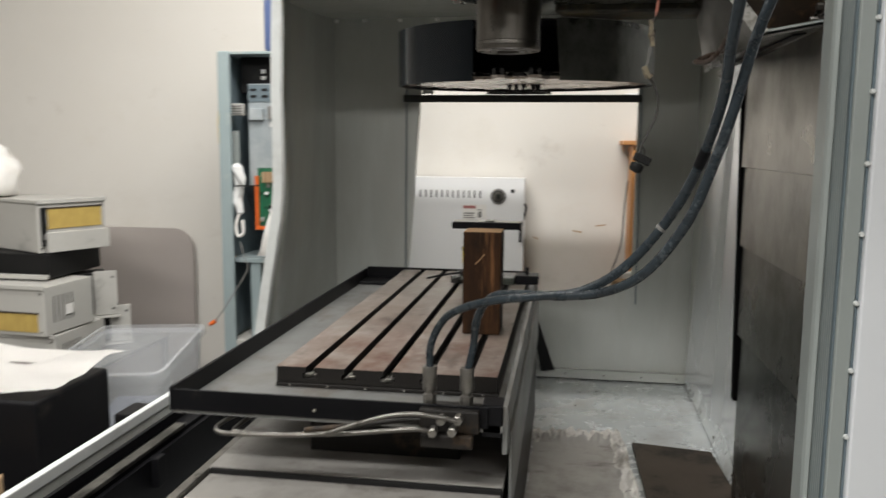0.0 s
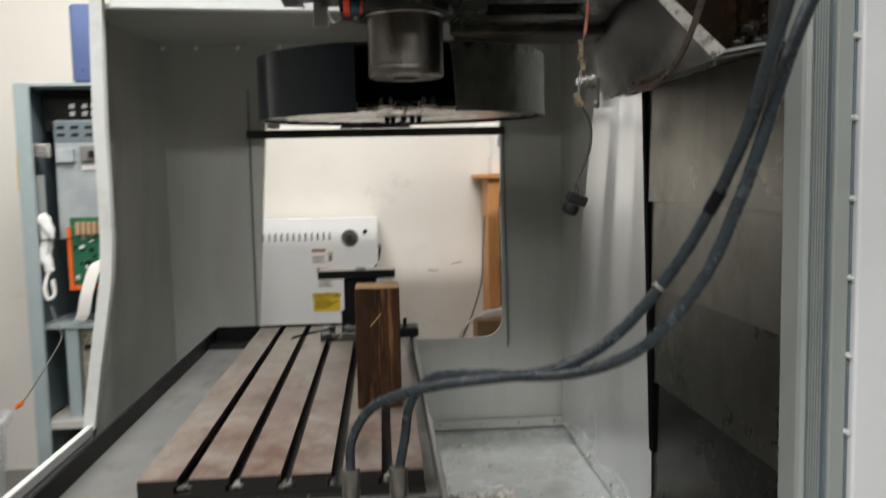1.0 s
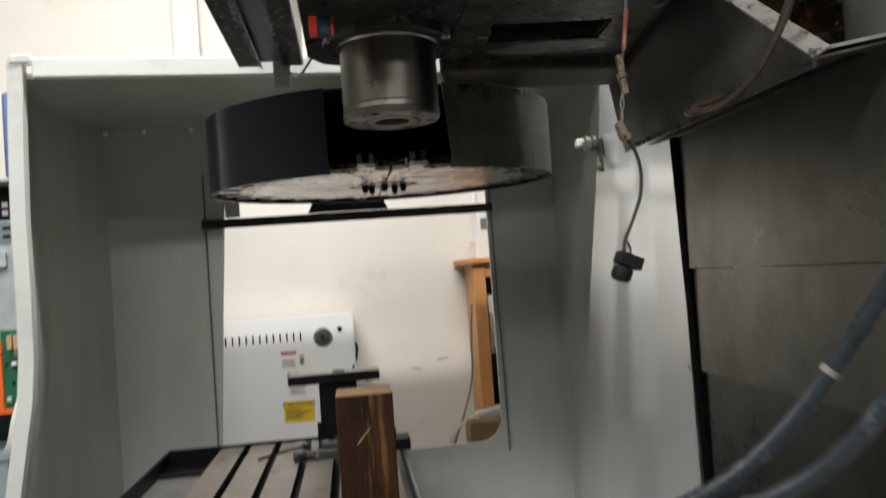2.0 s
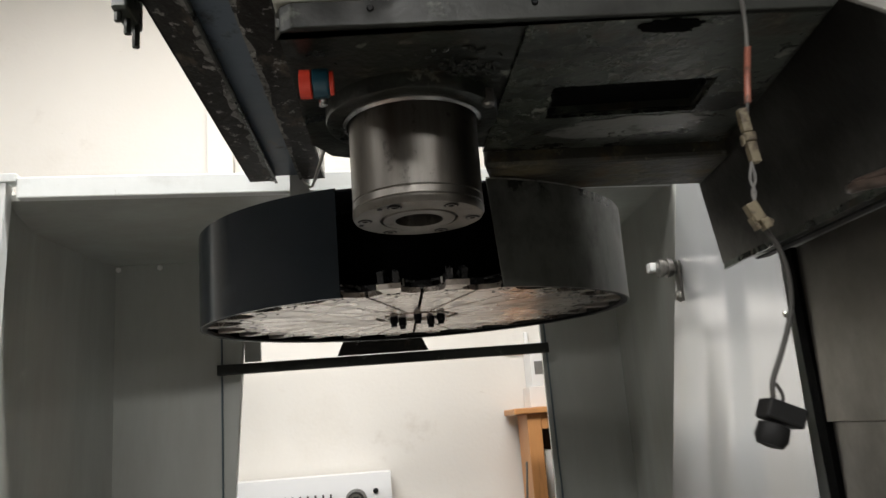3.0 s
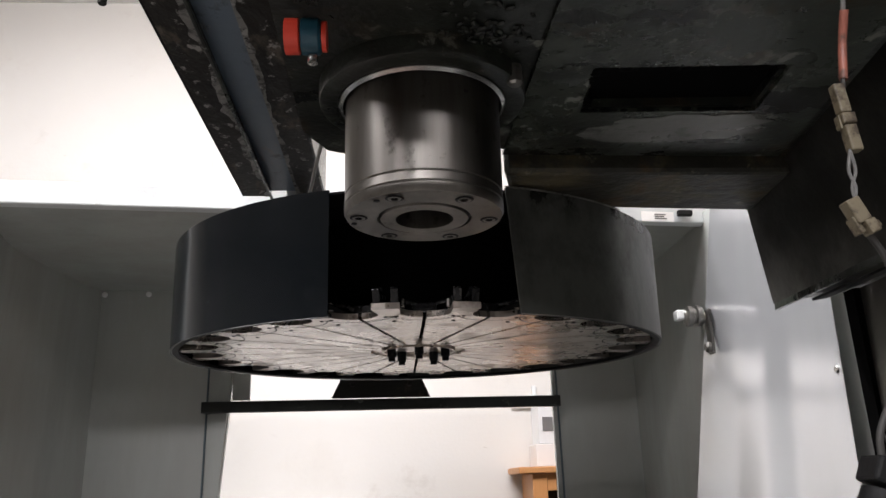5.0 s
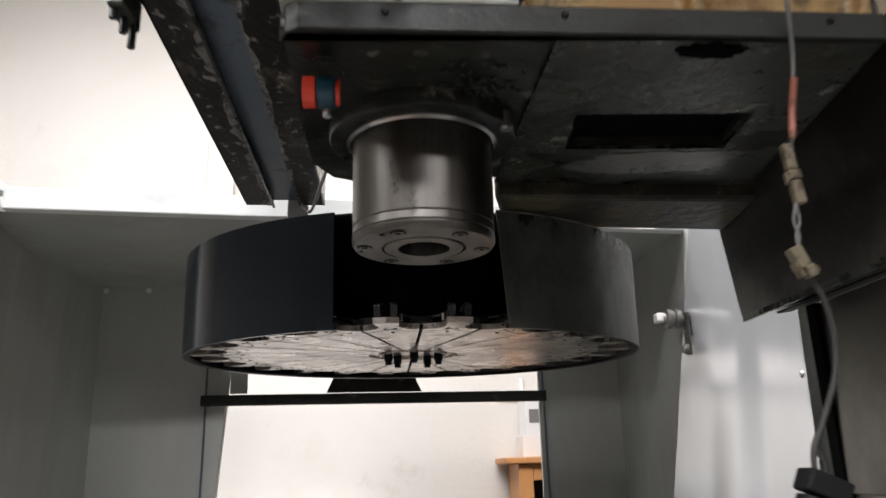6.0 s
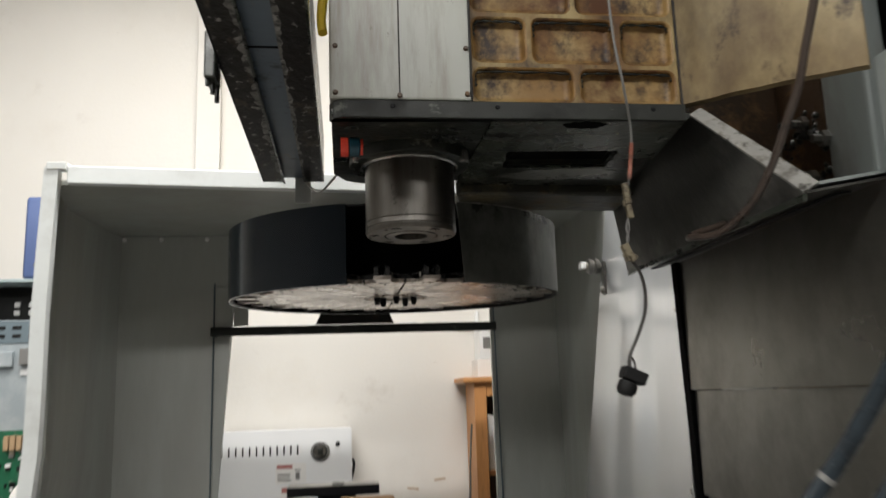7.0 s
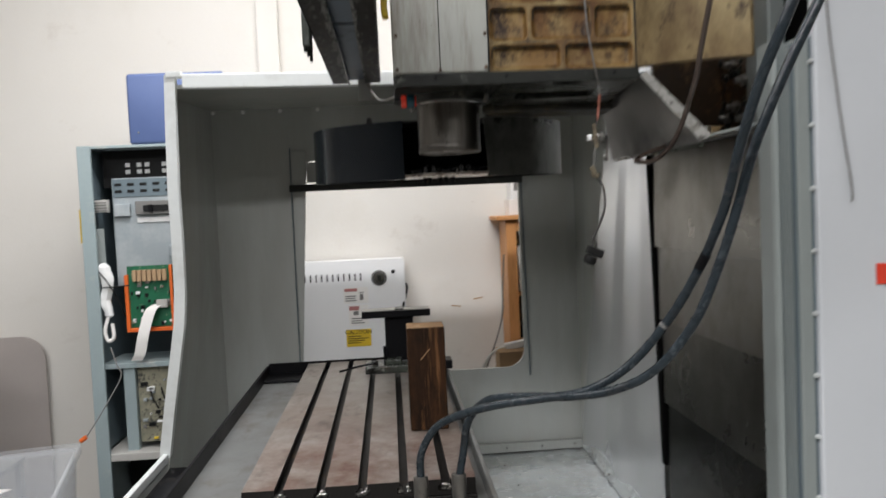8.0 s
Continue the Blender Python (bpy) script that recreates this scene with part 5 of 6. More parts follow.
    part("stem", rod((0.594, 2.806, 1.650), (0.565, 2.815, 1.652), 0.011, 12), M_PIPE, n, smooth=40)
    b = lathe([(0.012, 0.568), (0.020, 0.565), (0.022, 0.558), (0.022, 0.553), (0.017, 0.551), (0.017, 0.547), (0.021, 0.545), (0.021, 0.535), (0.014, 0.532), (0.013, 0.526)], (0, 2.818, 1.655), 18, "x")
    part("swivel", b, M_PIPE, n, smooth=40)
    part("tip", box((0.512, 2.806, 1.647), (0.528, 2.832, 1.667), 0.003), M_WHITE, n, "white square nozzle tip")


guard()


# ---------------------------------------------------------------- tool changer drum
def tool_changer():
    cx, cy, R = -0.0216, 2.4365, 0.3482
    t = thing("tool_changer", (cx, cy, 1.523), "blue black drum tool changer with steel pocket plates", "tool changer")
    tilt = Matrix.Translation((cx, cy, 1.5235)) @ Matrix.Rotation(radians(1.57), 4, "X") @ Matrix.Rotation(radians(-0.2), 4, "Y")

    def arc(a0, a1, r0, r1, z0, z1, n, lean0=0.0, lean1=0.0):
        b = bmesh.new()
        prev = None
        for i in range(n + 1):
            u = i / n
            a = a0 + (a1 - a0) * u
            # the top rim may run past the bottom rim at either end
            at_ = a + lean0 * (1 - u) ** 8 + lean1 * u ** 8
            ring = [b.verts.new(p) for p in ((r1 * math.cos(a), r1 * math.sin(a), z0), (r1 * math.cos(at_), r1 * math.sin(at_), z1), (r0 * math.cos(at_), r0 * math.sin(at_), z1), (r0 * math.cos(a), r0 * math.sin(a), z0))]
            if prev:
                for k in range(4):
                    b.faces.new((prev[k], prev[(k + 1) % 4], ring[(k + 1) % 4], ring[k]))
            else:
                b.faces.new(ring)
            prev = ring
        b.faces.new(prev[::-1])
        bmesh.ops.recalc_face_normals(b, faces=b.faces)
        bmesh.ops.transform(b, matrix=tilt, verts=b.verts)
        return b

    aL, aR = radians(-90 - 17.6), radians(-90 + 17.2)
    end_l, end_r = radians(-90 - 178), radians(92)
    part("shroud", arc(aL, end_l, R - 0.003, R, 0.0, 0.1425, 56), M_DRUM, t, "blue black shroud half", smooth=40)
    part("shroud", arc(aR, end_r, R - 0.003, R, 0.0, 0.1425, 56, lean0=radians(-2.0)), M_DRUM_R, t, "dark grey shroud half", smooth=40)
    part("worn_edge", arc(aR, radians(-90 + 45), R - 0.0036, R + 0.0005, 0.1425, 0.1445, 16, lean0=radians(-2.0)), M_EDGE, t, "bare worn sheet edge")
    for a0, a1 in ((end_l, aL), (aR, end_r)):
        part("rim_bead", arc(a0, a1, R - 0.011, R - 0.0032, 0.0006, 0.005, 56), M_BLACK, t, smooth=40)
        # black ring added as the shade seen through the open pockets
        part("pocket_shade", arc(a0, a1, 0.262, R - 0.0036, 0.0140, 0.0155, 56), M_VOID, t, "black ring painted as the shade behind the pockets")
    part("top_cover", lathe([(R - 0.004, 0.138), (R - 0.004, 0.1410), (0.05, 0.1410)], (0, 0, 0), 64, m=tilt), M_BLACK, t)
    for x in (-0.190, 0.243):
        part("top_stud", lathe([(0.008, 0.1410), (0.008, 0.180), (0.006, 0.182)], (x, 0.0, 0), 12, m=tilt), M_IRON, t)
    # drum core and carrier disc are blacked out as the drum's inner shade
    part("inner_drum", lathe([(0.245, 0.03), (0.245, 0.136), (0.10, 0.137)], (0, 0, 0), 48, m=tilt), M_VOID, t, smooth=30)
    # carrier disc and the pocket plates on its underside, each between two open pockets
    N, rp, bite, zp, zt, gap = 24, 0.3140, 0.0285, 0.0065, 0.0135, 0.0023
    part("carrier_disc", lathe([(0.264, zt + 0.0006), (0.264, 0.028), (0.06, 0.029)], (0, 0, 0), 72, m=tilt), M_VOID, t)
    step = math.pi / N
    half = []
    u, v = Vector((math.cos(step), math.sin(step))), Vector((math.sin(step), -math.cos(step)))
    half += [tuple(u * 0.070 + v * gap), tuple(u * 0.24 + v * gap)]
    for k in range(9):
        a = radians(90 - 90 * k / 8)
        half.append(tuple(u * rp + v * (bite * math.cos(a)) - u * (bite * math.sin(a)) + v * (gap * math.sin(a))))
    half += [tuple(u * 0.3355 + v * bite), (0.3385, 0.0)]
    outline = half + [(x, -y) for x, y in half[-2::-1]]
    pb = bmesh.new()
    lo = [pb.verts.new((x, y, zp)) for x, y in outline]
    hi = [pb.verts.new((x, y, zt)) for x, y in outline]
    pb.faces.new(lo)
    pb.faces.new(hi)
    for i in range(len(outline)):
        pb.faces.new((lo[i], hi[i], hi[(i + 1) % len(outline)], lo[(i + 1) % len(outline)]))
    plate_me = finish(pb, "pocket_plate", M_PETAL, 0, Vector())
    screws = [finish(bolt_head(q, 0.0026, -0.0008, "z", 8), "plate_screw", M_IRON, 0, Vector()) for q in ((0.262, 0.0, zp), (0.292, -0.006, zp), (0.292, 0.006, zp))]
    # jaws with their spring and the arc scribed round each pocket
    jaw = prism([(0.288, zt), (0.3345, zt), (0.3385, 0.0285), (0.327, 0.0325), (0.320, 0.0255), (0.300, 0.0205)], "y", 0.0300, 0.0385, 0.0008)
    prism([(0.288, zt), (0.3345, zt), (0.3385, 0.0285), (0.327, 0.0325), (0.320, 0.0255), (0.300, 0.0205)], "y", -0.0385, -0.0300, 0.0008, bm=jaw)
    box((0.276, -0.014, zt), (0.2835, 0.014, 0.0235), 0.0015, bm=jaw)
    tube([(0.281, -0.013, 0.0225), (0.296, -0.027, 0.0235), (0.318, -0.034, 0.0275)], 0.0022, 6, bm=jaw, n=4)
    tube([(0.281, 0.013, 0.0225), (0.296, 0.027, 0.0235), (0.318, 0.034, 0.0275)], 0.0022, 6, bm=jaw, n=4)
    jaw_me = finish(jaw, "gripper_jaw", M_JAW, 0, Vector())
    pins = [finish(lathe([(0.0035, zt), (0.0035, 0.0215), (0.002, 0.0225)], (0.3105, y, 0), 8), "jaw_pin", M_STEEL, 0, Vector()) for y in (-0.026, 0.026)]
    groove = bmesh.new()
    prev = None
    for q in range(19):
        ga = radians(180 - 60 + 120 * q / 18)
        ring = [groove.verts.new((rp + rr * math.cos(ga), rr * math.sin(ga), zp - 0.0004)) for rr in (0.0456, 0.0474)]
        if prev:
            groove.faces.new((prev[0], prev[1], ring[1], ring[0]))
        prev = ring
    groove_me = finish(groove, "pocket_groove", M_IRON, 0, Vector())
    local = Matrix.Translation(-Vector((cx, cy, 1.523))) @ tilt
    for k in range(N):
        for turn, pieces in (((k + 0.5), ((plate_me, "pocket_plate"), *((q, "plate_screw") for q in screws))), (k, ((jaw_me, "gripper_jaw"), (pins[0], "jaw_pin"), (pins[1], "jaw_pin"), (groove_me, "pocket_groove")))):
            m = local @ Matrix.Rotation(2 * math.pi * turn / N - math.pi / 2, 4, "Z")
            for me, nm in pieces:
                o = new(nm, me)
                o.parent = t
                o.matrix_basis = m
    part("hub_plate", lathe([(0.074, zp + 0.003), (0.074, 0.020)], (0, 0, 0), 40, m=tilt), M_PETAL, t)
    part("hub_ring", lathe([(0.0545, zp + 0.0025), (0.0545, zp - 0.001), (0.0510, zp - 0.001), (0.0510, zp + 0.0025)], (0, 0, 0), 32, m=tilt, close=False), M_PETAL, t)
    for a in (0, 72, 144, 216, 288):
        q = (0.041 * math.cos(radians(a + 54)), 0.041 * math.sin(radians(a + 54)), 0)
        part("hub_bolt", lathe([(0.0066, zp + 0.003), (0.0066, zp - 0.0095), (0.0050, zp - 0.011), (0.0050, zp - 0.016)], q, 10, m=tilt), M_BLACK, t)
    # hanger and cross bar that carry the drum
    a = thing("drum_carrier", (-0.09, 3.40, 1.54), "black cross bar with a centre tab behind the drum", "bracket")
    part("cross_bar", box((-0.565, 3.395, 1.534), (0.385, 3.415, 1.563), 0.002), M_BAR, a)
    part("centre_tab", prism([(-0.225, 1.5645), (0.035, 1.5645), (0.000, 1.640), (-0.190, 1.640)], "y", 3.385, 3.395), M_IRON, a)
    part("end_lug", box((-0.565, 3.416, 1.535), (-0.550, 3.458, 1.565), 0.002), M_BLACK, a)
    for x in (-0.17, -0.02):
        part("bolt", bolt_head((x, 3.385, 1.60), 0.007, -0.005, "y", 8), M_IRON, a)
    part("arm", box((-0.16, 2.84, 1.66), (-0.02, 3.42, 1.70), 0.004), M_BLACK, a)



tool_changer()


def door_rail():
    r = thing("door_rail", (-0.26, 2.1, 1.86), "grimy black overhead rail with a blue grey centre track", "rail")
    y0, y1 = 1.2, 2.572
    part("flange", box((-0.315, y0, 1.826), (-0.268, y1, 1.836), 0.002), M_FLAKE, r, "flaking black lower flange")
    part("flange", box((-0.222, y0, 1.826), (-0.177, y1, 1.836), 0.002), M_FLAKE, r)
    # ragged bare strips where the paint has peeled from the inner edges
    for xa, sgn, wid, sd in ((-0.268, -1, 0.013, 1.3), (-0.222, 1, 0.007, 7.7)):
        b = bmesh.new()
        prev = None
        for q in range(241):
            y = y0 + (y1 - y0) * q / 240
            w_ = wid * (0.75 + 0.75 * noise.noise((sd, y * 14, 0)) + 0.55 * noise.noise((sd, y * 55, 3)))
            ring = [b.verts.new((xa - sgn * 0.001, y, 1.8254)), b.verts.new((xa + sgn * max(w_, 0.001), y, 1.8254))]
            if prev:
                b.faces.new((prev[0], prev[1], ring[1], ring[0]))
            prev = ring
        part("bare_strip", b, M_PEEL, r, "grey strip where the paint has peeled")
    part("edge_lip", box((-0.270, y0, 1.821), (-0.265, y1, 1.825), 0.001), M_BARE, r)
    part("centre_track", box((-0.278, y0, 1.8365), (-0.212, y1, 1.8425)), M_TRACK, r, "blue grey centre track")
    part("web", box((-0.317, y0, 1.826), (-0.313, y1, 1.938), 0.001), M_BLACK, r)
    part("web", box((-0.179, y0, 1.826), (-0.175, y1, 1.938), 0.001), M_BARE, r)
    part("rail_top", box((-0.315, y0, 1.934), (-0.177, y1, 1.94)), M_BLACK, r)
    part("end_stop", box((-0.243, 2.574, 1.776), (-0.206, 2.579, 1.870), 0.001), M_WHITEGREY, r)
    part("joint_line", box((-0.2675, 1.86, 1.8345), (-0.2225, 1.864, 1.8362)), M_BLACK, r)
    f = thing("rail_fitting", (-0.327, 1.91, 1.77), "small greasy clamp hanging beside the rail", "clamp")
    part("clamp_body", box((-0.335, 1.88, 1.795), (-0.318, 1.935, 1.87), 0.003), M_BARE, f)
    for x, y, z in ((-0.330, 1.89, 1.785), (-0.325, 1.905, 1.778), (-0.321, 1.92, 1.770)):
        part("grease_drip", rod((x, y, 1.798), (x, y, z), 0.004, 6), M_OILY, f)
    solid("thin_wire", tube([(-0.125, 2.05, 1.72), (-0.150, 2.18, 1.722), (-0.180, 2.36, 1.745), (-0.205, 2.50, 1.795), (-0.215, 2.55, 1.82)], 0.0024, 8), M_RACK, "thin pale wire from head to rail", "wire", loc=(-0.2, 2.3, 1.7), smooth=60)
    solid("yellow_hose", tube([(-0.158, 1.80, 1.83), (-0.160, 1.81, 1.86), (-0.156, 1.82, 1.92), (-0.158, 1.82, 2.0)], 0.007, 8), M_YELLOW, "yellow hose end behind the white cover", "hose", loc=(-0.158, 1.81, 1.83), smooth=60)


door_rail()


# ---------------------------------------------------------------- behind the opening
def appliance():
    a = thing("portable_heater", (-0.5, 4.2, 0.0), "white enamelled appliance with vent slots and warning stickers", "appliance")
    yf = 4.150
    slots = [rounded(-0.636 + 0.0278 * i, 1.098, -0.629 + 0.0278 * i, 1.136, 0.0025, 2) for i in range(12)]
    part("front_panel", holed(rounded(-1.00, 0.05, -0.104, 1.200, 0.008, 3), slots, "y", yf, yf + 0.004), M_AC, a)
    part("case", box((-0.998, yf + 0.012, 0.05), (-0.106, 4.33, 1.198), 0.006), M_AC, a)
    part("slot_backing", box((-0.65, yf + 0.005, 1.09), (-0.30, yf + 0.011, 1.145)), M_RUBBER, a)
    k = part("knob_bezel", lathe([(0.040, 0.0), (0.039, -0.004), (0.030, -0.006), (0.027, 0.004)], (-0.234, yf, 1.108), 28, "y"), M_CABLE, a, "grey round knob", smooth=40)
    part("knob", lathe([(0.026, -0.003), (0.024, -0.012), (0.008, -0.013)], (-0.234, yf, 1.108), 24, "y"), M_COVER, k, smooth=40)
    part("knob_grip", box((-0.244, yf - 0.018, 1.094), (-0.224, yf - 0.013, 1.122), 0.002), M_BARE, k)
    part("button", lathe([(0.010, 0.0), (0.010, -0.004), (0.004, -0.005)], (-0.162, yf, 1.136), 14, "y"), M_RUBBER, a)
    for x in (-0.99, -0.13):
        part("foot", box((x, 4.17, 0.0), (x + 0.04, 4.31, 0.05), 0.004), M_RUBBER, a)

    def sticker(x0, z0, x1, z1, mm, bars, label, head=None):
        s = part("sticker", box((x0, yf - 0.0012, z0), (x1, yf - 0.0002, z1)), mm, a, label)
        if head:
            part("sticker_band", box((x0 + 0.004, yf - 0.0022, z1 - (z1 - z0) * 0.25), (x0 + (x1 - x0) * 0.55, yf - 0.0014, z1 - 0.005)), head, s)
        for bx0, bz0, bx1, bz1, bm_ in bars:
            part("print_bar", box((bx0, yf - 0.0022, bz0), (bx1, yf - 0.0014, bz1)), bm_, s)
    sticker(-0.415, 0.985, -0.292, 1.065, M_PAPER, [(-0.408, 1.018, -0.355, 1.024, M_CABLE), (-0.408, 1.007, -0.360, 1.012, M_CABLE), (-0.408, 0.996, -0.352, 1.001, M_CABLE), (-0.335, 1.0, -0.318, 1.03, M_CABLE), (-0.338, 1.036, -0.314, 1.041, M_CABLE)], "white warning sticker with a red band", M_DULLRED)
    sticker(-0.395, 0.870, -0.297, 0.975, M_PAPER, [(-0.370, 0.925, -0.345, 0.945, M_CABLE), (-0.383, 0.905, -0.320, 0.910, M_CABLE), (-0.383, 0.893, -0.330, 0.898, M_CABLE), (-0.383, 0.882, -0.318, 0.887, M_CABLE)], "white paper sticker with red band", M_DULLRED)
    y = part("sticker", box((-0.412, yf - 0.0014, 0.765), (-0.288, yf - 0.0002, 0.852)), M_YELLOW, a, "yellow caution sticker")
    part("lettering", letters("CAUTION", 0.030, Matrix.Translation((-0.350, yf - 0.002, 0.838)) @ Matrix.Rotation(radians(90), 4, "X")), M_RUBBER, y)
    for z in (0.815, 0.804, 0.793, 0.782):
        part("print_bar", box((-0.404, yf - 0.0022, z), (-0.300 - 0.02 * ((z * 1000) % 3), yf - 0.0015, z + 0.004)), M_BROWN, y)
    part("cord", tube([(-0.104, 4.19, 1.07), (-0.095, 4.18, 1.05), (-0.105, 4.17, 1.0), (-0.118, 4.145, 0.96), (-0.12, 4.14, 0.88)], 0.006, 8), M_RUBBER, a, smooth=60)


appliance()


def bookcase():
    s = thing("bookcase", (0.7, 4.2, 0.0), "orange pine bookcase with books against the wall", "bookcase")
    x0, x1, y0, y1 = 0.413, 1.15, 4.09, 4.335
    part("side", box((x0, y0, 0.0), (x0 + 0.022, y1, 1.368), 0.002), M_PINE, s)
    part("side", box((x1 - 0.022, y0, 0.0), (x1, y1, 1.368), 0.002), M_PINE, s)
    part("face_stile", box((x0 - 0.004, y0 - 0.020, 0.0), (x0 + 0.048, y0 - 0.001, 1.368), 0.003), M_PINE, s)
    part("face_rail", box((x0 + 0.049, y0 - 0.018, 1.311), (x1, y0 - 0.001, 1.368), 0.002), M_PINE, s)
    part("top", box((x0 - 0.052, y0 - 0.04, 1.369), (x1 + 0.03, y1, 1.391), 0.004), M_PINE, s)
    part("back", box((x0 + 0.022, y1 - 0.008, 0.02), (x1 - 0.022, y1, 1.368)), M_RUST, s)
    for z in (0.08, 0.42, 0.745, 0.985):
        part("shelf", box((x0 + 0.022, y0 + 0.003, z), (x1 - 0.022, y1 - 0.009, z + 0.02), 0.001), M_PINE, s)
    random.seed(3)
    x = x0 + 0.03
    cols = [M_YELLOW, M_PAPER, M_YELLOW, M_RACK, M_CABLE, M_RED, M_PAPER]
    for i in range(9):
        w = random.uniform(0.02, 0.045)
        hgt = random.uniform(0.19, 0.25)
        mm = cols[i % 7]
        b = solid("book", box((x, y0 + 0.03, 1.006), (x + w, y0 + 0.19, 1.006 + hgt), 0.002), mm, "thick yellow book standing on the shelf" if mm == M_YELLOW else "book standing upright on the shelf", "book", loc=(x, y0 + 0.1, 1.006), group="books on the shelf")
        x += w + 0.002
    solid("folder_stack", box((0.47, 4.13, 0.766), (0.62, 4.30, 0.83), 0.004), M_BLACK, "dark folder lying on the shelf", "folder", loc=(0.54, 4.2, 0.766))
    t = thing("paper_tray", (0.47, 4.2, 1.392), "white boxes stacked on the bookcase top", "box")
    part("carton", box((0.443, 4.16, 1.392), (0.60, 4.31, 1.471), 0.003), M_PAPER, t)
    part("carton", box((0.458, 4.17, 1.472), (0.62, 4.32, 1.616), 0.003), M_WHITE, t)
    part("label", box((0.473, 4.1685, 1.516), (0.518, 4.1695, 1.566)), M_CABLE, t)
    c = thing("wall_conduit", (0.44, 4.33, 1.566), "thin white conduit fixed along the wall", "conduit")
    part("conduit", box((0.385, 4.335, 1.615), (0.47, 4.348, 1.632), 0.002), M_WHITE, c)
    part("conduit", box((0.470, 4.335, 1.38), (0.486, 4.348, 1.70), 0.002), M_WHITE, c)
    p = thing("power_strip", (0.45, 4.03, 0.74), "white power strip with a cable over cardboard", "power strip")
    part("strip", box((0.37, 4.00, 0.738), (0.56, 4.045, 0.772), 0.006, m=Matrix.Translation((0.45, 4.02, 0.755)) @ Matrix.Rotation(radians(-9), 4, "Y") @ Matrix.Translation((-0.45, -4.02, -0.755))), M_WHITE, p)
    part("cable", tube([(0.372, 4.02, 0.745), (0.33, 4.01, 0.735), (0.28, 4.0, 0.69), (0.245, 3.99, 0.62), (0.22, 3.99, 0.5)], 0.006, 8), M_WHITE, p, smooth=60)
    part("cable", tube([(0.392, 4.06, 1.20), (0.380, 4.06, 1.05), (0.372, 4.06, 0.90), (0.33, 4.05, 0.76), (0.27, 4.03, 0.62), (0.24, 4.03, 0.5)], 0.004, 8), M_CABLE, p, smooth=60)
    solid("cardboard_box", box((0.33, 3.92, 0.0), (0.75, 4.07, 0.736), 0.004), M_CARD, "brown cardboard box below the power strip", "box", loc=(0.55, 4.0, 0.0))
    # scuffs on the wall
    for x, z, w_, r in ((0.165, 0.92, 0.05, 8), (0.285, 0.955, 0.05, -8), (-0.05, 0.88, 0.03, 20)):
        m = Matrix.Translation((x, 4.3485, z)) @ Matrix.Rotation(radians(r), 4, "Y")
        solid("wall_scuff", box((-w_ / 2, -0.0006, -0.003), (w_ / 2, 0.0006, 0.003), m=m), M_CARD, "brown scuff mark on the wall", "mark", loc=(x, 4.348, z))


bookcase()


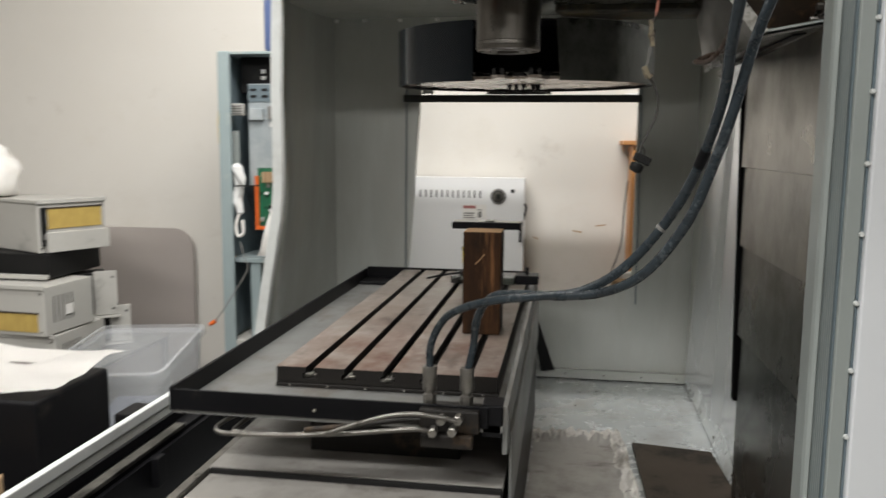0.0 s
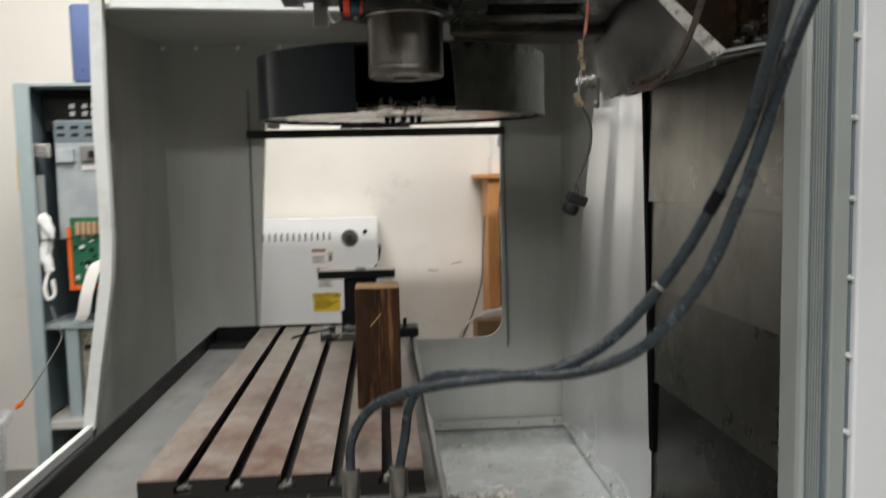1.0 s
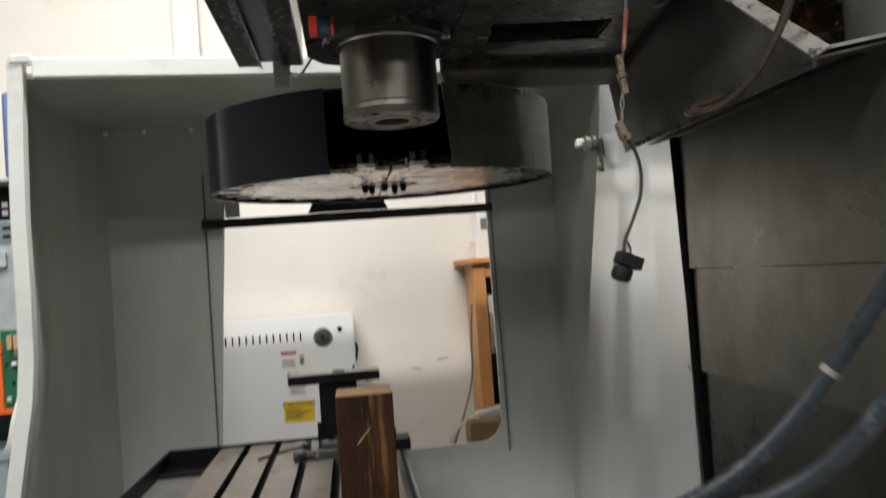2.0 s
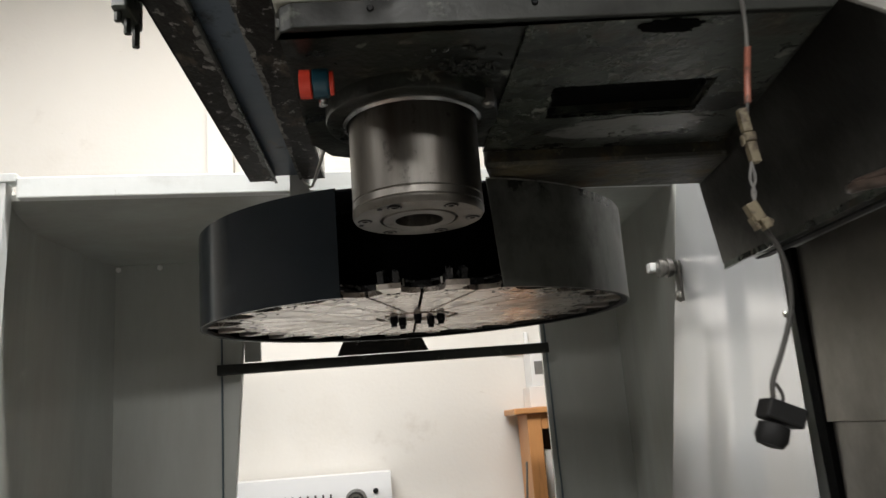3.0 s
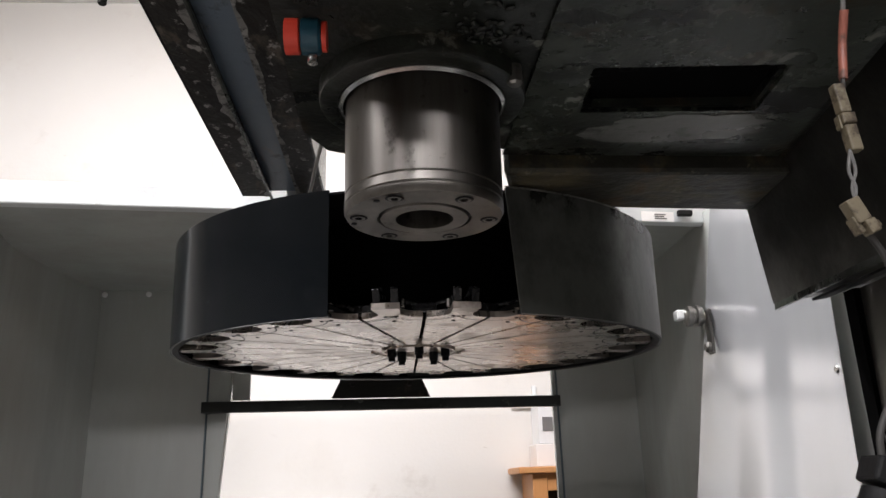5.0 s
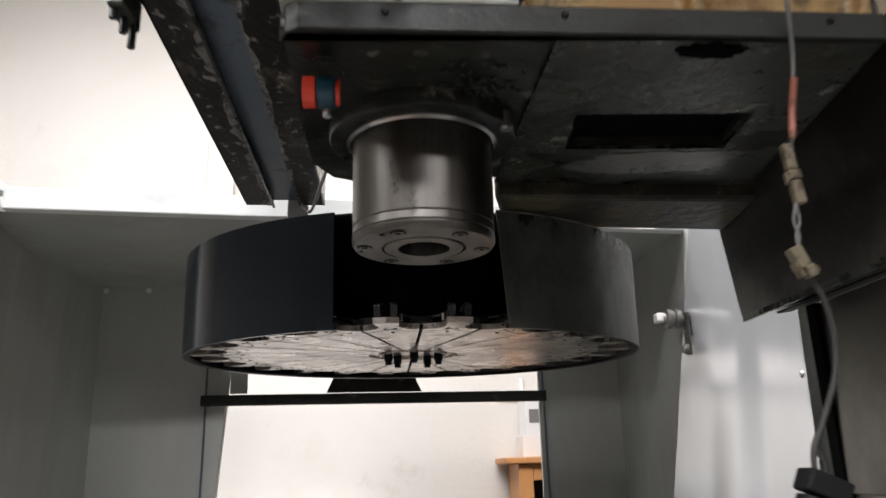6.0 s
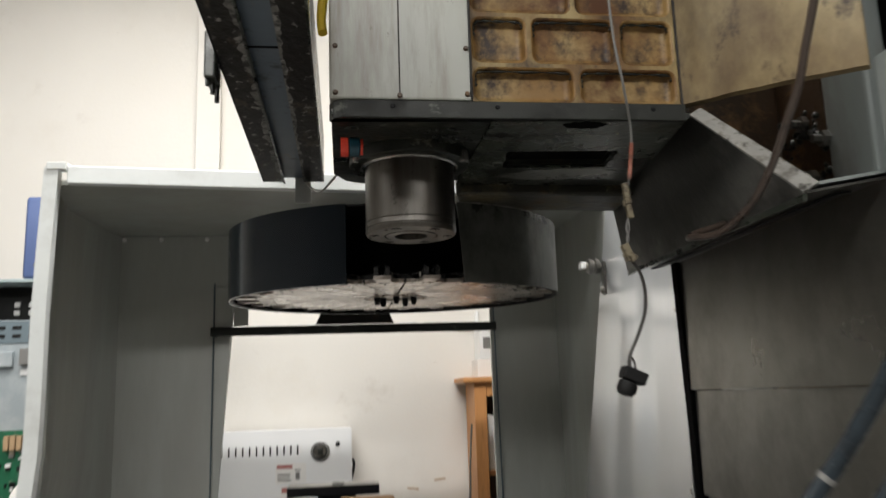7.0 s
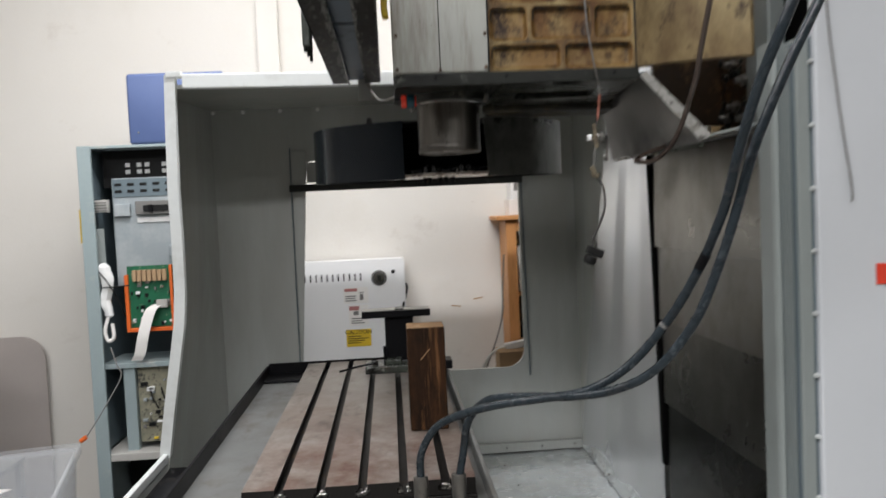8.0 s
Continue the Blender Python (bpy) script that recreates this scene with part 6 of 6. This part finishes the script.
# ---------------------------------------------------------------- electrical cabinet
def cabinet():
    c = thing("electrical_cabinet", (-1.2, 4.0, 0.0), "open blue grey electrical cabinet with drives and boards", "cabinet")
    x0, x1, y0, y1, zt = -1.492, -0.93, 3.69, 4.32, 1.778
    part("side", box((x0, y0, 0.0), (x0 + 0.012, y1, zt), 0.002), M_CABIN, c)
    part("side", box((x1 - 0.012, y0, 0.0), (x1, y1, zt), 0.002), M_CABIN, c)
    part("top", box((x0 + 0.012, y0, zt - 0.012), (x1 - 0.012, y1, zt), 0.002), M_CABIN, c)
    part("back", box((x0 + 0.012, y1 - 0.012, 0.0), (x1 - 0.012, y1, zt - 0.012)), M_CABDARK, c)
    part("front_stile", box((x0 - 0.002, y0 - 0.018, 0.0), (x0 + 0.055, y0 - 0.001, zt), 0.003), M_CABIN, c)
    part("inner_side", box((x0 + 0.0125, y0 + 0.002, 0.44), (x0 + 0.03, y1 - 0.02, zt - 0.02)), M_CABDARK, c)
    part("head_plate", box((x0 + 0.056, y0 + 0.12, 1.600), (x1 - 0.014, y0 + 0.135, 1.765)), M_RUBBER, c, "black head plate")
    for i, x in enumerate((-1.335, -1.285, -1.250, -1.175, -1.155, -1.09)):
        for z in (1.660, 1.690):
            part("terminal_tag", box((x, y0 + 0.114, z), (x + 0.020, y0 + 0.1195, z + 0.018), 0.001), M_WHITE, c)
    d = part("drive_unit", box((-1.390, y0 + 0.08, 1.16), (-1.0, y0 + 0.30, 1.640), 0.004), M_UNIT, c, "grey drive unit")
    part("vent_band", box((-1.385, y0 + 0.0765, 1.555), (-1.02, y0 + 0.0795, 1.635), 0.001), M_CABDARK, d)
    for i in range(6):
        for z in (1.575, 1.605):
            part("vent_slot", box((-1.375 + i * 0.055, y0 + 0.0735, z), (-1.345 + i * 0.055, y0 + 0.076, z + 0.012), 0.001), M_RUBBER, d)
    part("breaker", box((-1.285, y0 + 0.055, 1.475), (-1.11, y0 + 0.0795, 1.535), 0.003), M_CABLE, d, "grey circuit breaker")
    part("breaker_slot", box((-1.25, y0 + 0.050, 1.487), (-1.13, y0 + 0.0545, 1.515), 0.001), M_RUBBER, d)
    part("breaker_lever", box((-1.225, y0 + 0.040, 1.485), (-1.207, y0 + 0.0495, 1.518), 0.002), M_BLACK, d)
    part("label_strip", box((-1.285, y0 + 0.074, 1.440), (-1.12, y0 + 0.0795, 1.462), 0.001), M_WHITE, d)
    part("breaker", box((-1.380, y0 + 0.06, 1.470), (-1.310, y0 + 0.0795, 1.525), 0.003), M_UNIT, d)
    part("relay", box((-1.15, y0 + 0.05, 1.285), (-1.10, y0 + 0.0795, 1.335), 0.003), M_UNIT, d)
    # controller board in an orange frame
    p = thing("circuit_board", (-1.25, y0 + 0.05, 0.94), "green circuit board in an orange plastic frame", "circuit board")
    part("board", box((-1.375, y0 + 0.058, 0.925), (-1.07, y0 + 0.062, 1.198)), M_PCB, p)
    part("frame", box((-1.390, y0 + 0.045, 0.905), (-1.368, y0 + 0.075, 1.160), 0.002), M_ORANGE, p)
    part("frame", box((-1.368, y0 + 0.045, 0.905), (-1.07, y0 + 0.075, 0.922), 0.002), M_ORANGE, p)
    part("frame", box((-1.115, y0 + 0.040, 0.925), (-1.098, y0 + 0.0575, 1.198), 0.002), M_ORANGE, p)
    random.seed(21)
    for i in range(7):
        part("relay", box((-1.335 + i * 0.030, y0 + 0.035, 1.130), (-1.313 + i * 0.030, y0 + 0.0575, 1.180), 0.002), M_CARD, p, "brown relay")
    part("relay", box((-1.20, y0 + 0.035, 1.01), (-1.135, y0 + 0.0575, 1.045), 0.002), M_RACK, p)
    for i in range(34):
        x, z = random.uniform(-1.36, -1.13), random.uniform(0.93, 1.12)
        w_, h_ = random.uniform(0.006, 0.026), random.uniform(0.005, 0.016)
        part("chip", box((x, y0 + 0.050, z), (x + w_, y0 + 0.0575, z + h_), 0.001), random.choice([M_RUBBER, M_RUBBER, M_CABLE, M_WHITE, M_PCB2]), p)
    p.scale, p.location.z = (0.72, 1, 1), p.location.z + 0.05
    # ribbon cable
    b = bmesh.new()
    prev = None
    for q in glide([(-1.205, y0 + 0.045, 1.075), (-1.235, y0 + 0.01, 1.05), (-1.265, y0 - 0.01, 0.95), (-1.285, y0 - 0.005, 0.87), (-1.305, y0 + 0.005, 0.835)], 6):
        ring = [b.verts.new(q + Vector(o)) for o in ((-0.024, 0, 0), (0.024, 0.002, 0), (0.024, 0.005, 0), (-0.024, 0.003, 0))]
        if prev:
            for k in range(4):
                b.faces.new((prev[k], prev[(k + 1) % 4], ring[(k + 1) % 4], ring[k]))
        prev = ring
    solid("ribbon_cable", b, M_PAPER, "pale grey ribbon cable hanging from the board", "cable", loc=(-1.28, y0, 0.78))
    part("ledge", box((x0 + 0.03, y0 + 0.02, 0.800), (x1 - 0.02, y0 + 0.30, 0.822), 0.002), M_CABIN, c)
    part("upright", box((-1.375, y0 + 0.03, 0.42), (-1.325, y0 + 0.06, 0.799), 0.002), M_CABIN, c)
    q = part("lower_board", box((-1.322, y0 + 0.055, 0.46), (-1.02, y0 + 0.060, 0.795)), M_PCB2, c, "dusty circuit boards")
    for i in range(30):
        x, z = random.uniform(-1.315, -1.10), random.uniform(0.47, 0.77)
        w_, h_ = random.uniform(0.006, 0.03), random.uniform(0.006, 0.02)
        part("chip", box((x, y0 + 0.040, z), (x + w_, y0 + 0.0545, z + h_), 0.001), random.choice([M_RUBBER, M_CABLE, M_YELLOW, M_UNIT, M_WHITE]), q)
    for i in range(3):
        part("loom", tube([(-1.27 + 0.05 * i, y0 + 0.05, 0.70), (-1.25 + 0.05 * i, y0 + 0.02, 0.66), (-1.23 + 0.05 * i, y0 + 0.03, 0.61)], 0.004, 6), M_RUBBER, q)
    part("bottom_shelf", box((x0 + 0.03, y0 - 0.01, 0.395), (x1 - 0.012, y0 + 0.35, 0.430), 0.004), M_RACK, c)
    # black sheet painted as the shaded space under the bottom shelf
    part("lower_dark", box((x0 + 0.03, y0 + 0.30, 0.02), (x1 - 0.014, y0 + 0.32, 0.394)), M_RUBBER, c)
    part("wiring_duct", box((x0 + 0.031, y0 + 0.02, 1.490), (x0 + 0.10, y0 + 0.05, 1.545), 0.002), M_RACK, c)
    for i in range(4):
        part("duct_slot", box((x0 + 0.033, y0 + 0.016, 1.495 + 0.012 * i), (x0 + 0.098, y0 + 0.0195, 1.500 + 0.012 * i)), M_CABLE, c)
    part("mount_plate", box((x0 + 0.031, y0 + 0.03, 1.19), (x0 + 0.075, y0 + 0.034, 1.42)), M_POST, c)
    w = thing("cable_bundle", (-1.43, y0, 0.9), "white wrapped bundle with a loop of cable", "cable bundle")
    for zs, half, nm in (((1.225, 1.05), 0.026, "white crumpled wrapping"), ((1.09, 0.985), 0.021, "")):
        b = bmesh.new()
        prev = None
        for i in range(11):
            z = zs[0] + (zs[1] - zs[0]) * i / 10
            wob = 0.35 if i in (0, 10) else 1.0
            ring = []
            for k in range(10):
                a = 2 * math.pi * k / 10
                r = wob * (1 + 0.45 * noise.noise((z * 22, math.cos(a) * 1.6 + half * 90, math.sin(a) * 1.6)))
                ring.append(b.verts.new((-1.432 + 0.006 * math.sin(z * 40) + half * r * math.cos(a), y0 + 0.006 + 0.016 * r * math.sin(a), z)))
            if prev:
                for k in range(10):
                    b.faces.new((prev[k], prev[(k + 1) % 10], ring[(k + 1) % 10], ring[k]))
            else:
                b.faces.new(ring)
            prev = ring
        b.faces.new(prev[::-1])
        bmesh.ops.recalc_face_normals(b, faces=b.faces)
        part("module_wrap", b, M_WHITE, w, nm, smooth=25)
    part("cable_loop", tube([(-1.43, y0, 0.99), (-1.445, y0 - 0.005, 0.93), (-1.435, y0 - 0.005, 0.885), (-1.41, y0 - 0.005, 0.90), (-1.415, y0, 0.96)], 0.008, 8), M_PAPER, w, smooth=60)
    part("cable", tube([(-1.45, y0 - 0.02, 1.19), (-1.41, y0 - 0.02, 1.13), (-1.385, y0 + 0.02, 1.05), (-1.37, y0 + 0.04, 0.98)], 0.003, 6), M_RUBBER, w)
    part("cable", tube([(-1.44, y0 - 0.018, 1.12), (-1.40, y0 - 0.01, 1.12), (-1.34, y0 + 0.03, 1.12)], 0.003, 6), M_RUBBER, w)
    w.location.x, w.location.z = w.location.x + 0.018, w.location.z + 0.045
    l = thing("loose_cable", (-1.40, y0 - 0.05, 0.5), "dark cable hanging out with an orange tip", "cable")
    part("cable", tube([(-1.41, y0, 0.90), (-1.38, y0 - 0.03, 0.83), (-1.36, y0 - 0.04, 0.78), (-1.40, y0 - 0.06, 0.70), (-1.46, y0 - 0.08, 0.60), (-1.505, y0 - 0.09, 0.535)], 0.0028, 8), M_CABLE, l, smooth=60)
    part("tip", rod((-1.505, y0 - 0.09, 0.535), (-1.530, y0 - 0.093, 0.518), 0.010, 8), M_ORANGE, l)
    part("handle", box((x0 - 0.024, y0 + 0.02, 1.36), (x0 - 0.0005, y0 + 0.05, 1.51), 0.006), M_YELLOW, c, "yellow plastic handle")
    bb = solid("blue_cabinet_box", box((-1.278, 3.70, 1.7795), (-0.86, 4.05, 2.085), 0.014, 3), M_BLUE, "blue enamelled steel box on the electrical cabinet", "box", loc=(-1.1, 3.9, 1.78), smooth=30)
    part("screw", bolt_head((-1.235, 3.70, 1.83), 0.005, -0.004, "y", 8), M_STEEL, bb)


cabinet()


# ---------------------------------------------------------------- store corner beside the machine
def store_corner():
    solid("grey_board", prism(rounded(-3.0, 0.0, -1.955, 0.885, (0, 0, 0.12, 0.12), 8), "y", 4.30, 4.318), M_PATCH, "grey board with rounded corners leaning on the wall", "board", loc=(-2.4, 4.31, 0.0))
    # electronics cases in a stack, each turned its own way
    def case(corner, turn, x0, x1, depth, z0, z1, panel, lab):
        e = thing("electronics_case", (corner[0], corner[1], z0), lab, "electronics", group="stacked electronics cases")
        m = Matrix.Translation((corner[0], corner[1], 0)) @ Matrix.Rotation(radians(turn), 4, "Z")
        part("body", box((x0 + 0.004, 0.010, z0), (x1 - 0.004, depth, z1 - 0.004), 0.004, m=m), M_RACK, e)
        part("front_frame", box((x0, 0.0, z0), (x1, 0.0095, z1), 0.003, m=m), M_RACK, e)
        part("top_lip", box((x0 - 0.004, -0.010, z1 - 0.014), (x1 + 0.004, -0.0005, z1 + 0.005), 0.002, m=m), M_RACK, e)
        part("side_flange", box((x0 - 0.006, 0.004, z1 - 0.012), (x0 - 0.0005, depth, z1 + 0.003), 0.002, m=m), M_RACK, e)
        if panel:
            px0, pz0, px1, pz1 = panel
            part("front_panel", box((px0, -0.005, pz0), (px1, -0.0005, pz1), 0.001, m=m), M_OCHRE, e, "ochre front panel")
            part("panel_trim", box((px0 - 0.004, -0.008, pz1 + 0.0005), (px1 + 0.004, -0.0005, pz1 + 0.007), 0.001, m=m), M_BROWN, e)
            part("hinge", box((px0 - 0.034, -0.014, z0 + 0.03), (px0 - 0.010, -0.0005, z1 - 0.03), 0.003, m=m), M_RUBBER, e)
            part("latch", box((px0 - 0.03, -0.022, z0 + 0.06), (px0 + 0.03, -0.0145, z0 + 0.082), 0.002, m=m), M_CABLE, e)
        for x, z in ((x0 + 0.012, z0 + 0.02), (x1 - 0.02, z0 + 0.02), (x1 - 0.02, z1 - 0.03)):
            b = bolt_head((x, 0.0, z), 0.006, -0.004, "y", 8)
            bmesh.ops.transform(b, matrix=m, verts=b.verts)
            part("screw", b, M_STEEL, e)
        for k in range(5):
            part("vent_slot", box((x1 - 0.0042, 0.06 + 0.03 * k, z0 + 0.05), (x1 - 0.0025, 0.066 + 0.03 * k, z1 - 0.05), m=m), M_RUBBER, e)
        return e, m

    top, m = case((-2.212, 3.35), 66, 0.0, 0.335, 0.55, 0.866, 1.100, (0.048, 0.972, 0.312, 1.062), "putty grey electronics case with a yellow panel")
    part("kick_plate", box((0.03, -0.032, 0.868), (0.335, -0.011, 0.958), 0.003, m=m), M_RACK, top)
    low, m = case((-2.090, 3.20), -3, -0.66, 0.0, 0.33, 0.527, 0.745, (-0.46, 0.545, -0.035, 0.625), "putty grey electronics case with an ochre panel")
    part("sticker", box((0.0002, 0.13, 0.60), (0.0016, 0.18, 0.645), m=m), M_PAPER, low, "white sticker")
    case((-2.075, 3.24), 2, -0.64, 0.0, 0.40, 0.372, 0.525, None, "plain putty grey electronics case at the bottom")
    c = thing("open_case", (-2.1, 3.6, 0.372), "open putty grey electronics case with dark inside", "electronics", group="stacked electronics cases")
    for xa, xb, za, zb, y in ((-2.15, -2.045, 0.530, 0.745, 3.68), (-2.11, -2.015, 0.386, 0.568, 3.74)):
        m = Matrix.Translation((xb, y, 0)) @ Matrix.Rotation(radians(38), 4, "Z") @ Matrix.Translation((-xb, -y, 0))
        part("end_panel", box((xa, y, za), (xb, y + 0.012, zb), 0.003, m=m), M_RACK, c)
        # black block painted as the shade inside the open case
        part("inside", box((xa - 0.16, y + 0.02, za + 0.01), (xb - 0.04, y + 0.16, zb - 0.01), 0.003, m=m), M_RUBBER, c)
        part("shelf_sheet", box((xa - 0.16, y - 0.02, za - 0.012), (xb + 0.01, y + 0.18, za - 0.002), 0.002, m=m), M_RACK, c)
        part("side_sheet", box((xb - 0.006, y + 0.013, za), (xb, y + 0.16, zb - 0.03), 0.002, m=m), M_RACK, c)
        for z in (za + 0.03, zb - 0.03):
            b = lathe([(0.006, 0), (0.006, -0.003)], (xb - 0.02, y, z), 8, "y")
            bmesh.ops.transform(b, matrix=m, verts=b.verts)
            part("screw_hole", b, M_RUBBER, c)
    # black block added as the dark gap between upper and lower case
    part("chassis", box((-2.62, 3.36, 0.752), (-2.17, 3.75, 0.862), 0.004), M_RUBBER, c, "black block painted as the dark gap between the cases")
    part("chassis_rail", box((-2.64, 3.33, 0.752), (-2.165, 3.345, 0.772), 0.002), M_RACK, c)
    r = thing("storage_rack", (-2.3, 3.65, 0.0), "grey metal rack carrying the cases", "rack")
    for x in (-2.80, -1.965):
        for y in (3.18, 3.92):
            part("leg", box((x, y, 0.0), (x + 0.03, y + 0.03, 0.350), 0.002), M_CABLE, r)
    part("deck", box((-2.82, 3.16, 0.351), (-1.93, 3.96, 0.368), 0.002), M_CABLE, r)
    part("deck", box((-2.82, 3.16, 0.10), (-1.94, 3.96, 0.117), 0.002), M_CABLE, r)
    # clear storage tote
    t = thing("plastic_tote", (-1.55, 2.94, 0.0), "clear plastic storage tote with a few parts inside", "storage box")
    m = Matrix.Translation((-1.55, 2.94, 0.0)) @ Matrix.Rotation(radians(14), 4, "Z")

    def ringed(prof, closed_bottom):
        b = bmesh.new()
        rings = []
        for sx, sy, z in prof:
            pts = rounded(-sx, -sy, sx, sy, 0.05, 4)
            rings.append([b.verts.new((x, y, z)) for x, y in pts])
        for i in range(len(rings) - 1):
            k = len(rings[0])
            for j in range(k):
                b.faces.new((rings[i][j], rings[i][(j + 1) % k], rings[i + 1][(j + 1) % k], rings[i + 1][j]))
        if closed_bottom:
            b.faces.new(rings[0][::-1])
        bmesh.ops.transform(b, matrix=m, verts=b.verts)
        return b

    part("tub", ringed([(0.165, 0.32, 0.0), (0.175, 0.33, 0.015), (0.205, 0.365, 0.568), (0.201, 0.361, 0.568), (0.171, 0.326, 0.02), (0.16, 0.315, 0.008)], True), M_CLEAR, t, smooth=40)
    part("rim", ringed([(0.203, 0.363, 0.545), (0.218, 0.378, 0.545), (0.221, 0.381, 0.553), (0.219, 0.379, 0.578), (0.204, 0.364, 0.578)], False), M_CLEAR, t, smooth=40)
    solid("blue_grey_bundle", box((-0.15, -0.22, 0.022), (0.15, 0.28, 0.30), 0.03, 3, m=m), mat("blue_grey_cloth", (0.25, 0.27, 0.32), rough=0.8), "blue grey bundle lying inside the tote", "bundle", loc=(-1.55, 2.94, 0.022))
    solid("green_tray", box((-0.15, -0.30, 0.022), (0.15, -0.235, 0.26), 0.008, m=m), mat("green_plastic", (0.22, 0.38, 0.32), rough=0.5), "pale green plastic tray standing in the tote", "tray", loc=(-1.5, 2.68, 0.022))
    solid("tool_roll", rod((-1.52, 2.84, 0.318), (-1.42, 2.80, 0.316), 0.015, 8), M_RUBBER, "dark short tool lying in the tote", "tool", loc=(-1.47, 2.82, 0.30))
    solid("small_black_box", box((-1.035, 2.00, 0.0), (-0.965, 2.10, 0.665), 0.004), M_BLACK, "small black box behind the sill", "box", loc=(-1.0, 2.05, 0.0))
    # black cabinet with a paper sheet on it
    k = thing("black_cabinet", (-1.65, 2.2, 0.0), "low black cabinet with two knobs", "cabinet")
    part("body", box((-2.05, 2.02, 0.0), (-1.27, 2.36, 0.675), 0.012, 3), M_BLACK, k, smooth=30)
    for x in (-1.53, -1.47):
        part("knob", lathe([(0.010, 0), (0.010, -0.014), (0.017, -0.017), (0.015, -0.026), (0.006, -0.029)], (x, 2.02, 0.475), 14, "y"), M_BLACK, k, smooth=40)
    part("door_line", box((-1.502, 2.017, 0.05), (-1.498, 2.0195, 0.65)), M_RUBBER, k)
    part("top_plate", box((-1.86, 2.08, 0.676), (-1.40, 2.34, 0.684), 0.003), M_BROWN, k)
    b = bmesh.new()
    g = [[b.verts.new((-2.06 + 0.79 * i / 16, 2.03 + 0.42 * j / 12, 0.700 + 0.018 * math.sin(i * 0.7 + 0.5) * math.sin(j * 0.5) + 0.014 * noise.noise((i * 0.4, j * 0.4, 5)) - 0.06 * max(0, (4 - i) / 4) ** 2)) for j in range(13)] for i in range(17)]
    for i in range(16):
        for j in range(12):
            b.faces.new((g[i][j], g[i + 1][j], g[i + 1][j + 1], g[i][j + 1]))
    bmesh.ops.solidify(b, geom=b.faces[:], thickness=0.003)
    solid("paper_sheet", b, M_PAPER, "curling white sheet lying on the black cabinet", "paper", loc=(-1.66, 2.2, 0.69), smooth=50)
    solid("carton_flap", box((-0.12, -0.15, 0.0), (0.14, 0.15, 0.52), 0.003, m=Matrix.Translation((-1.36, 1.72, 0)) @ Matrix.Rotation(radians(25), 4, "Z")), M_CARD, "open brown cardboard carton on the floor", "carton", loc=(-1.36, 1.72, 0.0))
    # white sack on top of the cases
    b = bmesh.new()
    bmesh.ops.create_icosphere(b, subdivisions=4, radius=1)
    for v in b.verts:
        d = v.co.normalized()
        v.co = Vector((d.x * 0.165, d.y * 0.16, max(d.z, -0.55) * 0.17)) * (1 + 0.16 * noise.noise(d * 2.4) + 0.05 * noise.noise(d * 7))
    bmesh.ops.transform(b, matrix=Matrix.Translation((-2.675, 3.60, 1.195)), verts=b.verts)
    solid("white_sack", b, M_PAPER, "crumpled white sack on the electronics cases", "sack", loc=(-2.675, 3.60, 1.11), smooth=60)


store_corner()
